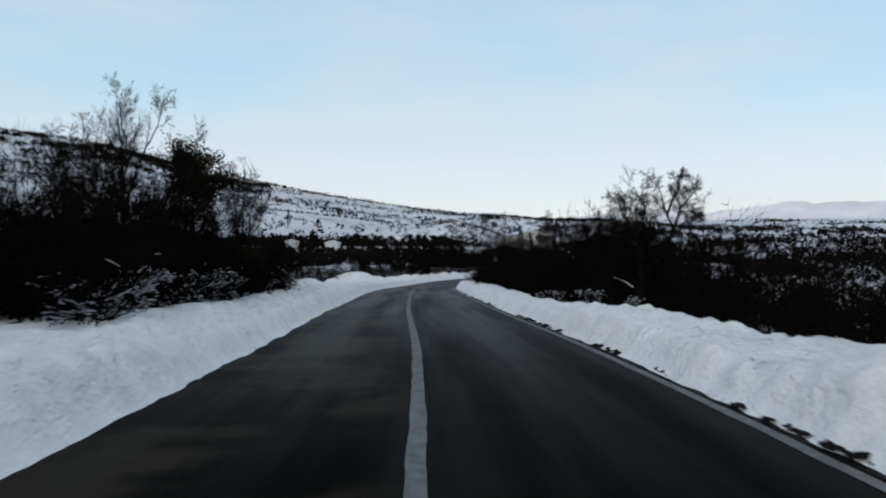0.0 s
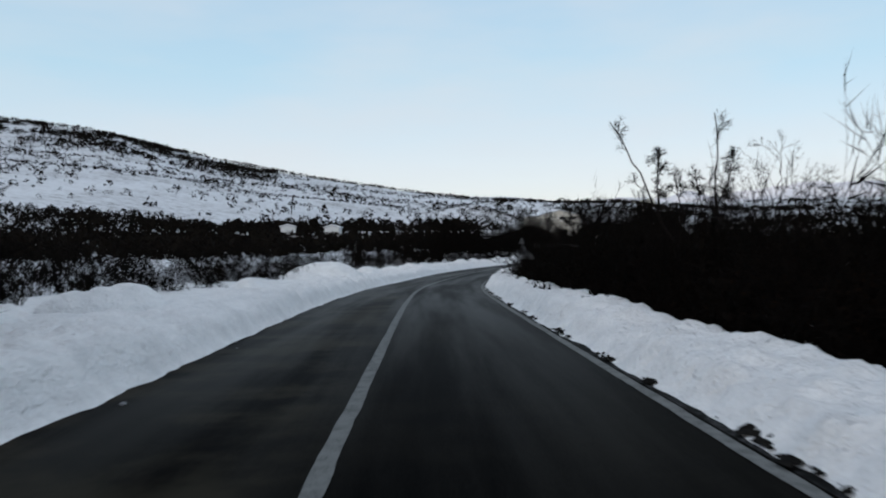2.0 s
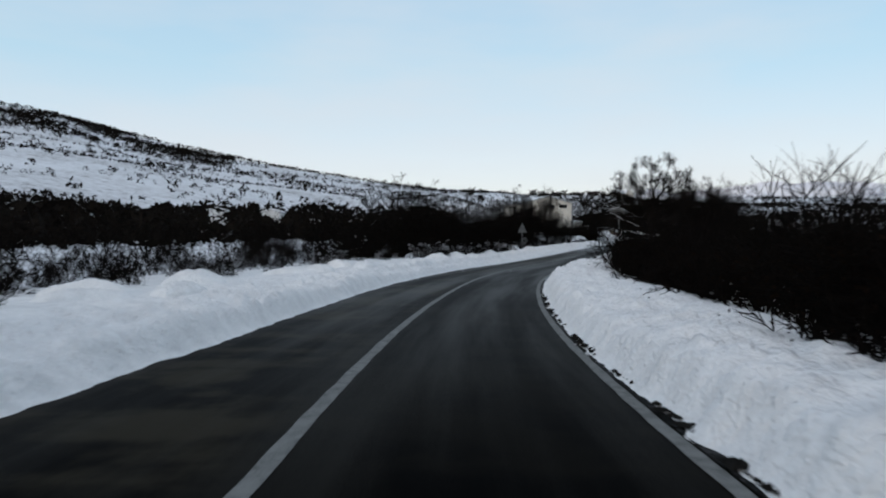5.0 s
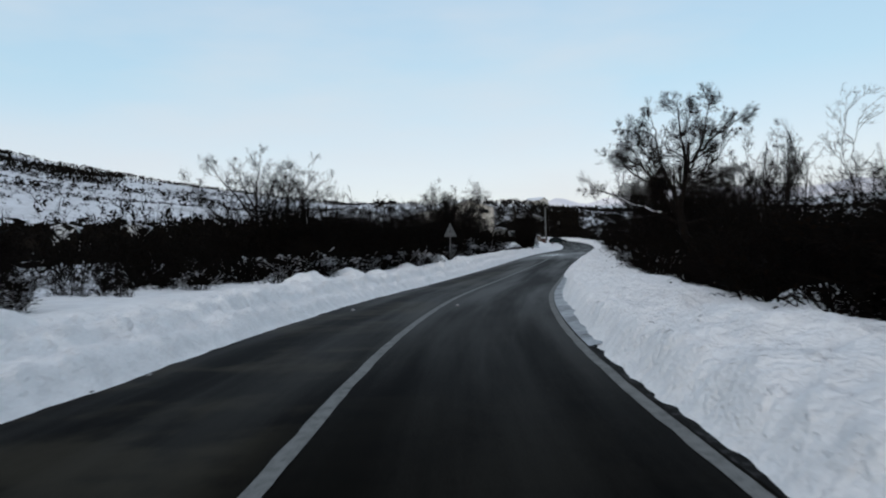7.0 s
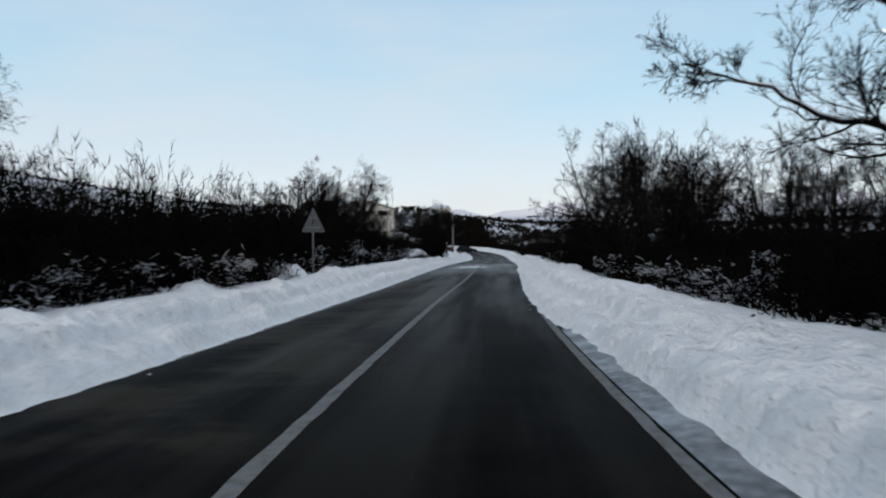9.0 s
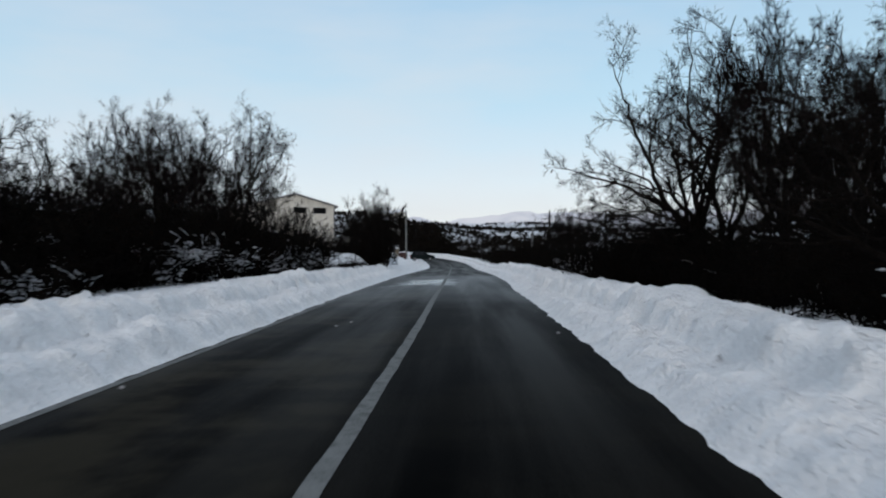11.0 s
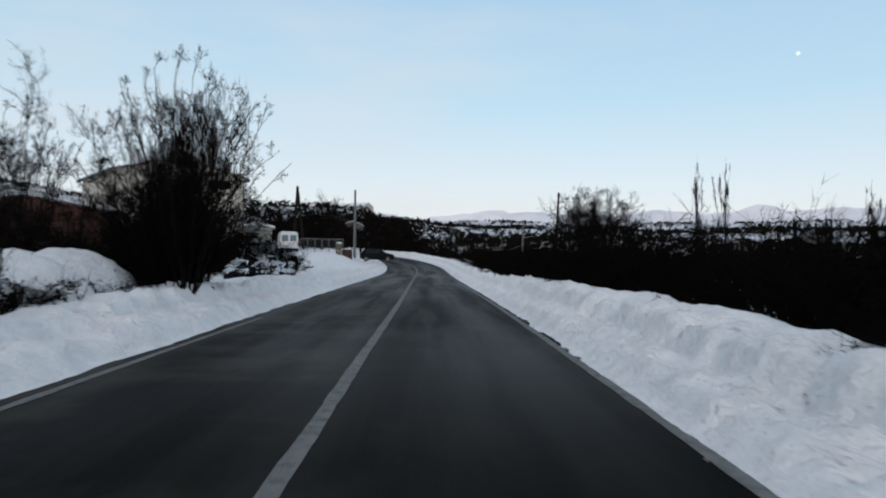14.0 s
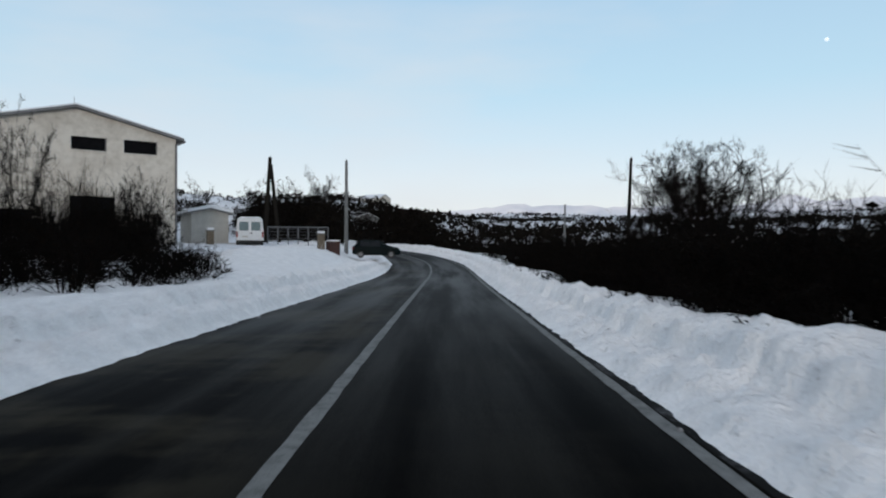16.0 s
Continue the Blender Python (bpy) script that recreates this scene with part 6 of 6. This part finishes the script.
for sx, name in ((0, "west"), (1, "east")):
    xa, xb = (-0.45, W / 2 - 0.2) if sx == 0 else (W / 2 - 0.2, W + 0.45)
    za, zb = (EAVE - 0.12, APEX + 0.02) if sx == 0 else (APEX + 0.02, EAVE - 0.12)
    roof = part("roof", prism(bmesh.new(), [(xa, za), (xb, zb), (xb, zb + 0.16), (xa, za + 0.16)], -0.35, DEEP + 0.35), ROOFTILE, house, "grey sheet roof slope")
    part("roof_snow", prism(bmesh.new(), [(xa + (0.12 if sx == 0 else 0), za + 0.164 + (0.02 if sx == 0 else 0)), (xb - (0.12 if sx else 0), zb + 0.164), (xb - (0.12 if sx else 0), zb + 0.27), (xa + (0.12 if sx == 0 else 0), za + 0.26)], -0.28, DEEP + 0.28), SNOW_CAP, roof, "layer of snow")
    xg = xa if sx == 0 else xb
    part("gutter", tube(bmesh.new(), (xg, -0.35, EAVE - 0.16), (xg, DEEP + 0.35, EAVE - 0.16), 0.09, 0.09), GUTTER, house)
    xp = 0.0 if sx == 0 else W
    bm = tube(bmesh.new(), (xp, -0.09, 0.0), (xp, -0.09, EAVE - 0.35), 0.075, 0.075)
    tube(bm, (xp, -0.09, EAVE - 0.4), (xg, -0.2, EAVE - 0.16), 0.075, 0.075)
    part("downpipe", bm, GUTTER, house, "dark metal downpipe")
part("antenna", tube(bmesh.new(), (W / 2 - 0.2, 0.4, APEX), (W / 2 - 0.2, 0.4, APEX + 0.75), 0.02, 0.012), GUTTER, house)
bm = bmesh.new()
prism(bm, [(-0.75, 3.25), (0.0, 3.45), (0.0, 3.53), (-0.75, 3.33)], 0.6, 3.8)
part("canopy", bm, ROOFTILE, house, "small sheet canopy over the side door")


def shed(name, label, x, y, turn, w, d, h, rise, wall, openings=(), base=-0.6):
    """A small pitched building with snow on it."""
    ob = thing(name, label, "shed", "", (x, y, top(x, y)), turn)
    part("front_wall", wall_pieces(bmesh.new(), 0, w, base, h, 0, 0.2, list(openings)), wall, ob)
    part("gable", prism(bmesh.new(), [(0, h), (w, h), (w / 2, h + rise)], 0, 0.2), wall, ob)
    part("back_wall", prism(bmesh.new(), [(0, base), (w, base), (w, h), (w / 2, h + rise), (0, h)], d - 0.2, d), wall, ob)
    part("side_wall", box(bmesh.new(), 0, 0.2, base, 0.2, d - 0.2, h), wall, ob)
    part("side_wall", box(bmesh.new(), w - 0.2, 0.2, base, w, d - 0.2, h), wall, ob)
    for x0, x1, z0, z1 in openings:
        part("opening", box(bmesh.new(), x0, 0.12, z0, x1, 0.16, z1), DARK_INSIDE, ob, "opening filled by a near-black panel for its shade")
    for a, b, za, zb in ((-0.3, w / 2, h - 0.1, h + rise), (w / 2, w + 0.3, h + rise, h - 0.1)):
        r = part("roof", prism(bmesh.new(), [(a, za + 0.01), (b, zb + 0.01), (b, zb + 0.12), (a, za + 0.12)], -0.25, d + 0.25), ROOFTILE, ob)
        part("roof_snow", prism(bmesh.new(), [(a + 0.02, za + 0.124), (b - 0.02 * (b > w / 2), zb + 0.124), (b - 0.02 * (b > w / 2), zb + 0.36), (a + 0.02, za + 0.34)], -0.22, d + 0.22), SNOW_CAP, r, "thick snow")
    return ob


shed("shed", "red-brown shed with snow on its low roof", 12.6, 199.6, 10, 11.5, 7.0, 3.2, 0.9, REDWALL, [(2.0, 4.2, 0.0, 2.3), (6.0, 7.2, 1.2, 2.2)])
shed("shed", "pale low shed with snow on the roof beside the house", 35.2, 223.8, 8, 2.7, 5.0, 2.3, 0.25, TANKWALL)
shed("shed", "small white shed half hidden in the woods", -45.5, 205.0, 10, 3.6, 5.0, 4.6, 0.5, WHITEPAINT)
shed("shed", "small white shed half hidden in the woods", -33.7, 203.0, 0, 3.6, 5.0, 4.6, 0.5, WHITEPAINT)
shed("cottage", "far cottage with a white snowy roof among trees", 55.0, 318.0, 30, 5.0, 6.0, 2.6, 1.1, PLASTER, [(1.0, 1.8, 0.9, 1.8), (3.0, 3.8, 0.9, 1.8)])
shed("cottage", "far cottage with a white snowy roof among trees", 92.0, 400.0, -20, 7.0, 7.0, 2.8, 1.4, CONCRETE, [(1.2, 2.0, 1.0, 2.0), (4.4, 5.2, 1.0, 2.0)])
shed("cottage", "far cottage with a white snowy roof among trees", 120.0, 470.0, 40, 9.0, 11.0, 4.0, 1.8, PLASTER, [(1.5, 2.5, 1.2, 2.4)])


# ------------------------------------------------------------ the yard: van, car, posts, fence, poles
def wheel(parent, x, y, r=0.31, w=0.2):
    t = part("tyre", tube(bmesh.new(), (x - w / 2, y, r), (x + w / 2, y, r), r, r, 20), RUBBER, parent)
    part("rim", tube(bmesh.new(), (x - w / 2 - 0.01, y, r), (x + w / 2 + 0.01, y, r), r * 0.6, r * 0.6, 16), GUTTER, t)


def loft(bm, rows):
    """Skin through rows of points, closed at both ends."""
    vs = [[bm.verts.new(p) for p in row] for row in rows]
    k = len(rows[0])
    for a, b in zip(vs, vs[1:]):
        for i in range(k):
            bm.faces.new((a[i], a[(i + 1) % k], b[(i + 1) % k], b[i]))
    bm.faces.new(vs[0][::-1])
    bm.faces.new(vs[-1])
    bmesh.ops.recalc_face_normals(bm, faces=bm.faces)
    return bm


def body_rows(profile):
    """Cross-sections of a car body: y, half width at belt, half width at roof, sill, belt, roof heights."""
    out = []
    for y, wb, wr, zs, zb, zr in profile:
        out.append([(-wb * 0.94, y, zs), (-wb, y, zs + 0.15), (-wb, y, zb), (-wr, y, zr - 0.08), (-wr + 0.14, y, zr), (wr - 0.14, y, zr), (wr, y, zr - 0.08), (wb, y, zb), (wb, y, zs + 0.15), (wb * 0.94, y, zs)])
    return out


VX, VY = 39.15, 221.2
van = thing("van", "white panel van with two rear windows parked in snow", "van", "", (VX, VY, -0.80), -6)
part("body", loft(bmesh.new(), body_rows([(0, 0.93, 0.82, 0.38, 1.15, 2.10), (0.12, 0.98, 0.88, 0.30, 1.15, 2.17), (3.2, 0.98, 0.88, 0.30, 1.15, 2.17), (3.9, 0.97, 0.72, 0.30, 1.12, 1.60), (4.6, 0.94, 0.78, 0.34, 1.0, 1.08), (4.8, 0.85, 0.75, 0.40, 0.85, 0.95)])), WHITEPAINT, van)
for sx in (-1, 1):
    d = part("rear_door", box(bmesh.new(), sx * 0.45 - 0.42, -0.035, 0.50, sx * 0.45 + 0.42, 0.06, 2.02, 0.03), WHITEPAINT, van)
    part("rear_window", box(bmesh.new(), sx * 0.42 - 0.32, -0.05, 1.22, sx * 0.42 + 0.32, -0.038, 1.86, 0.005), GLASS, d, "pale grey rear window")
    part("tail_lamp", box(bmesh.new(), sx * 0.90 - 0.06, -0.03, 0.75, sx * 0.90 + 0.06, 0.05, 1.15, 0.01), TAIL, van)
    part("hinge", box(bmesh.new(), sx * 0.86 - 0.03, -0.05, 1.0, sx * 0.86 + 0.03, -0.036, 1.1), RUBBER, d)
part("bumper", box(bmesh.new(), -0.96, -0.12, 0.28, 0.96, 0.05, 0.50, 0.03), RUBBER, van, "black rear bumper")
part("door_handle", box(bmesh.new(), 0.03, -0.06, 0.98, 0.15, -0.037, 1.08), RUBBER, van)
part("number_plate", box(bmesh.new(), -0.55, -0.045, 0.72, -0.12, -0.037, 0.84), TANKWALL, van)
part("windscreen", box(bmesh.new(), -0.74, 3.55, 1.25, 0.74, 3.58, 1.8), CARGLASS, van)
for x, y in ((-0.86, 0.9), (0.86, 0.9), (-0.86, 3.9), (0.86, 3.9)):
    wheel(van, x, y)
part("roof_snow", box(bmesh.new(), -0.72, 0.2, 2.15, 0.72, 3.0, 2.24, 0.04), SNOW_CAP, van, "thin snow on the roof")

car = thing("car", "dark green hatchback parked in the snow beside the road", "car", "", (47.4, 223.6, -1.62), -106)
part("body", loft(bmesh.new(), body_rows([(0, 0.72, 0.66, 0.36, 0.62, 0.92), (0.15, 0.80, 0.70, 0.28, 0.80, 1.0), (0.5, 0.83, 0.60, 0.24, 0.86, 1.38), (1.0, 0.83, 0.62, 0.22, 0.88, 1.45), (2.1, 0.83, 0.62, 0.22, 0.88, 1.42), (2.9, 0.82, 0.70, 0.22, 0.86, 0.98), (3.6, 0.78, 0.64, 0.24, 0.74, 0.84), (3.8, 0.68, 0.56, 0.32, 0.55, 0.64)])), CARPAINT, car, smooth=False)
for sx in (-1, 1):
    for y0, y1 in ((0.62, 1.35), (1.42, 2.2)):
        part("side_window", prism(bmesh.new(), [(sx * 0.80 - 0.02, 0.93), (sx * 0.80 + 0.02, 0.93), (sx * 0.67 + 0.02, 1.32), (sx * 0.67 - 0.02, 1.32)], y0, y1), CARGLASS, car, "dark side window")
    part("headlight", box(bmesh.new(), sx * 0.56 - 0.13, 3.68, 0.58, sx * 0.56 + 0.13, 3.80, 0.70, 0.02), GLASS, car)
    part("tail_lamp", box(bmesh.new(), sx * 0.66 - 0.08, -0.03, 0.62, sx * 0.66 + 0.08, 0.06, 0.86, 0.01), TAIL, car)
part("windscreen", prism(bmesh.new(), [(-0.62, 0.98), (0.62, 0.98), (0.54, 1.36), (-0.54, 1.36)], 2.46, 2.50), CARGLASS, car)
part("rear_window", prism(bmesh.new(), [(-0.58, 1.0), (0.58, 1.0), (0.50, 1.34), (-0.50, 1.34)], 0.30, 0.34), CARGLASS, car)
part("bonnet_snow", box(bmesh.new(), -0.5, 2.75, 0.96, 0.5, 3.1, 1.02, 0.02), SNOW_CAP, car, "patch of snow on the bonnet")
for x, y in ((-0.74, 0.65), (0.74, 0.65), (-0.74, 3.05), (0.74, 3.05)):
    wheel(car, x, y, 0.29, 0.18)


def gate_post(x, y, h, z):
    ob = thing("gate_post", "yellow brick gate post with a snow cap", "gate post", "gate posts", (x, y, z - 0.3), 10)
    for k in range(int((h + 0.3) / 0.16)):
        bm = box(bmesh.new(), -0.22, -0.22, k * 0.16, 0.22, 0.22, k * 0.16 + 0.148, 0.008)
        part("brick", bm, BRICK, ob)
    z1 = int((h + 0.3) / 0.16) * 0.16
    part("cap", box(bmesh.new(), -0.28, -0.28, z1, 0.28, 0.28, z1 + 0.07, 0.01), CONCRETE, ob)
    part("snow_cap", box(bmesh.new(), -0.26, -0.26, z1 + 0.072, 0.26, 0.26, z1 + 0.24, 0.07), SNOW_CAP, ob, "rounded cap of snow")
    return ob


gate_post(36.3, 219.4, 1.5, -1.15)
gate_post(44.15, 220.15, 1.7, -1.45)
bin_ = thing("metal_cabinet", "rusty red metal cabinet beside the gate post", "cabinet", "", (45.1, 220.4, -1.6), 12)
part("body", box(bmesh.new(), -0.42, -0.35, -0.2, 0.42, 0.35, 1.25, 0.02), REDBOX, bin_)
part("door", box(bmesh.new(), -0.38, -0.37, 0.05, 0.38, -0.352, 1.2, 0.005), REDBOX, bin_)
part("snow_cap", box(bmesh.new(), -0.42, -0.35, 1.253, 0.42, 0.35, 1.36, 0.05), SNOW_CAP, bin_, "cap of snow")

fence = thing("yard_fence", "wire mesh fence on thin posts at the yard's back", "fence", "", (40.6, 222.6, -1.0), -8)
for k in range(7):
    part("post", tube(bmesh.new(), (k * 0.75, 0, -0.3), (k * 0.75, 0, 1.75), 0.04, 0.04), GUTTER, fence)
part("rail", tube(bmesh.new(), (-0.04, 0, 1.75), (4.54, 0, 1.75), 0.04, 0.04, 8), GUTTER, fence)
for z in (0.15, 0.4, 0.65, 0.9, 1.15, 1.4, 1.6):
    part("wire", tube(bmesh.new(), (0, 0, z), (4.5, 0, z), 0.012, 0.012, 5), GUTTER, fence)


def pole(name, label, x, y, z, h, r, mat, lean=(0, 0), group="poles"):
    ob = thing(name, label, "pole", group, (x, y, z), 0)
    part("shaft", tube(bmesh.new(), (0, 0, -0.6), (lean[0], lean[1], h), r * 1.25, r * 0.8, 10), mat, ob)
    part("insulator", tube(bmesh.new(), (lean[0] + 0.02, lean[1], h), (lean[0] + 0.02, lean[1], h + 0.14), 0.035, 0.02, 8), CONCRETE, ob)
    return ob


pole("utility_pole", "grey concrete utility pole at the yard's edge", 47.3, 225.4, -1.6, 8.0, 0.14, CONCRETE)
pole("utility_pole", "dark wooden utility pole in the hedge", 65.5, 212.4, -2.8, 8.7, 0.13, OLDWOOD, (0.45, 0))
pole("utility_pole", "grey utility pole farther down the road", 83.0, 250.7, -2.6, 7.8, 0.13, CONCRETE, (0.15, 0))
twin = thing("braced_pole", "dark wooden utility pole with a leaning brace", "pole", "poles", (41.4, 230.2, -0.9), 0)
part("shaft", tube(bmesh.new(), (-0.15, 0, -0.6), (0.35, 0, 7.9), 0.20, 0.15, 10), OLDWOOD, twin)
part("brace", tube(bmesh.new(), (1.25, 0, -0.6), (0.42, 0, 7.3), 0.18, 0.13, 10), OLDWOOD, twin)
part("insulator", tube(bmesh.new(), (0.36, 0, 7.9), (0.36, 0, 8.05), 0.04, 0.02, 8), CONCRETE, twin)

# warning sign seen from behind
sg = thing("road_sign", "triangular warning sign seen from its grey back", "road sign", "", (9.28, 125.2, -2.15), 20)
part("post", tube(bmesh.new(), (0, 0.05, -0.5), (0, 0.05, 2.72), 0.032, 0.032, 10), GUTTER, sg)
tri = prism(bmesh.new(), [(-0.47, 1.78), (0.47, 1.78), (0.50, 1.83), (0.03, 2.70), (-0.03, 2.70), (-0.50, 1.83)], 0.0, 0.012)
part("plate", tri, ALU, sg, "bare metal back of the triangular plate")
part("bracket", box(bmesh.new(), -0.30, -0.03, 1.95, 0.30, -0.002, 1.99), GUTTER, sg)
part("bracket", box(bmesh.new(), -0.14, -0.03, 2.33, 0.14, -0.002, 2.37), GUTTER, sg)


# ------------------------------------------------------------ heaps
def heap(name, label, category, x, y, w, d, h, mat, seed, rough=0.35, snowy=0):
    """An uneven heap with its foot in the ground."""
    bm = bmesh.new()
    f = 6.0 if snowy else 2.6
    n = 44 if snowy else 28 if h > 0.55 else 15
    vs = [[bm.verts.new((0, 0, 0)) for _ in range(n)] for _ in range(n)]
    for i in range(n):
        for j in range(n):
            u, v = i / (n - 1) * 2 - 1, j / (n - 1) * 2 - 1
            r = math.hypot(u, v)
            q = max(0.0, 1 - r ** 2.2)
            k = float(fbm(u * f + seed, v * f, seed, 4)) - 0.5
            vs[i][j].co = (u * w, v * d, h * (q ** 0.8) * (1 + rough * 2.2 * k) - 0.35 * (r > 0.96))
    for i in range(n - 1):
        for j in range(n - 1):
            bm.faces.new((vs[i][j], vs[i + 1][j], vs[i + 1][j + 1], vs[i][j + 1]))
    me = bpy.data.meshes.new(name)
    bm.to_mesh(me)
    bm.free()
    me.materials.append(mat)
    me.shade_smooth()
    ob = new(name, me)
    ob.matrix_basis = pose(x, y, top(x, y) - 0.08, 0, 0, seed * 37 % 90)
    tagged(ob, label, category)
    if snowy:
        vv = np.array([v.co[:] for v in me.vertices])
        keep = [list(q.vertices) for q in me.polygons if q.normal.z > 0.25 and float(fbm(q.center.x * 3.4 + 3, q.center.y * 3.4 + q.center.z, 5, 4)) > snowy]
        child("lying_snow", mesh_from("lying_snow", vv + np.array([0, 0, 0.035]), keep, SNOW_CAP, True), ob, "patches of lying snow")
    return ob


mound = heap("rubble_mound", "mound of dark rubble and branches with snow on it", "mound", 29.8, 177.2, 1.55, 1.3, 1.0, DIRT, 3, 0.55, 0.41)
mv = np.array([v.co[:] for v in mound.data.vertices])
mv = mv[mv[:, 2] > 0.05]
mr2 = np.random.default_rng(19)
tagged(child("rubble", mesh_from("rubble", *lumps(mr2, mv[mr2.integers(0, len(mv), 150)], 0.13), DIRT), mound, "dark lumps of earth and stone"), kind="stuff")
tagged(child("loose_snow", mesh_from("loose_snow", *lumps(mr2, mv[mr2.integers(0, len(mv), 110)] + np.array([0, 0, 0.06]), 0.13), SNOW_CAP, True), mound, "scattered lumps of snow"), kind="stuff")
rb = random.Random(9)
for k in range(18):
    a, q = rb.uniform(0, 6.3), rb.uniform(0.2, 1.0)
    bx, by = 29.8 + math.cos(a) * q * 1.25, 177.2 + math.sin(a) * q * 1.1
    plant_shrub(rb.choice(["low", "snowy"]), bx, by, rb.uniform(0.4, 0.7), 0.85 * (1 - q ** 2) - 0.05)
heap("snow_mound", "rounded mound of shovelled snow beside the road", "snow mound", -7.6, 60.5, 2.3, 1.7, 0.9, SNOW, 5, 0.2)
heap("snow_mound", "small rounded mound of snow beside the road", "snow mound", -1.0, 110.0, 1.4, 1.0, 0.55, SNOW, 6, 0.25)
heap("snow_mound", "long snow-covered mound behind dark shrubs", "snow mound", 23.6, 175.6, 3.0, 2.0, 1.05, SNOW, 8, 0.2)
heap("snow_mound", "snow-covered mound behind dark shrubs", "snow mound", 25.2, 170.8, 2.2, 1.2, 0.85, SNOW, 9, 0.2)
for yy, dd, w, h in ((155.6, 7.2, 1.8, 0.85), (157.6, 7.1, 2.0, 1.0), (159.8, 7.0, 2.1, 1.1), (162.0, 6.8, 1.9, 1.05)):
    x, y, _ = road_place(np.array([station(yy)]), np.array([dd]))
    heap("snow_mound", "long snow-topped ridge behind a low dark hedge", "snow mound", float(x[0]), float(y[0]), w, 1.5, h, SNOW, int(yy), 0.2)
heap("snow_mound", "small mound of snow at the road sign", "snow mound", 8.2, 124.4, 0.9, 0.8, 0.6, SNOW, 11, 0.25)
for k in range(26):
    rk = random.Random(200 + k)
    yy = rk.uniform(30, 128)
    x, y, _ = road_place(np.array([station(yy)]), np.array([rk.uniform(4.6, 6.8)]))
    heap("snow_mound", "uneven mound of thrown-up snow on the bank", "snow mound", float(x[0]), float(y[0]), rk.uniform(0.5, 1.3), rk.uniform(0.4, 0.9), rk.uniform(0.25, 0.5), SNOW, 20 + k, 0.35)
for k in range(14):
    rk = random.Random(300 + k)
    yy = rk.uniform(30, 200)
    x, y, _ = road_place(np.array([station(yy)]), np.array([-rk.uniform(4.9, 5.9)]))
    heap("snow_mound", "uneven mound of thrown-up snow on the bank", "snow mound", float(x[0]), float(y[0]), rk.uniform(0.6, 1.3), rk.uniform(0.5, 0.9), rk.uniform(0.12, 0.24), SNOW, 60 + k, 0.35)
heap("snow_mound", "rounded mound of snow below the hedge", "snow mound", 8.9, 86.4, 1.3, 1.0, 0.5, SNOW, 12, 0.25)


def clod(x, y, r, seed):
    bm = bmesh.new()
    bmesh.ops.create_icosphere(bm, subdivisions=2, radius=r)
    for v in bm.verts:
        k = float(fbm(v.co.x * 9 + seed, v.co.y * 9 + v.co.z * 7, seed)) - 0.5
        v.co *= 1 + 0.9 * k
        v.co.z *= 0.65
    me = bpy.data.meshes.new("snow_clod")
    bm.to_mesh(me)
    bm.free()
    me.materials.append(DIRTYSNOW)
    s, d, z = road_at(np.array([x]), np.array([y]))
    ob = new("snow_clod", me)
    ob.location = (x, y, float(camber(s, d, z)[0]) + r * 0.35)
    return tagged(ob, "small clod of snow lying on the asphalt", "snow clod", "snow clods")


clod(4.2, 94.4, 0.05, 1)
clod(1.5, 94.6, 0.055, 2)
clod(15.9, 130.7, 0.035, 3)
clod(16.3, 131.2, 0.03, 4)
rg = random.Random(12)
for k in range(44):
    s = rg.uniform(30, 235)
    side = rg.choice((1, -1))
    d = side * ((float(left_edge(np.array([s]))[0]) if side > 0 else float(right_edge(np.array([s]))[0])) - rg.uniform(-0.05, 0.30) ** 1.0)
    x, y, _ = road_place(np.array([s]), np.array([d]))
    clod(float(x[0]), float(y[0]), rg.uniform(0.015, 0.035), 10 + k)
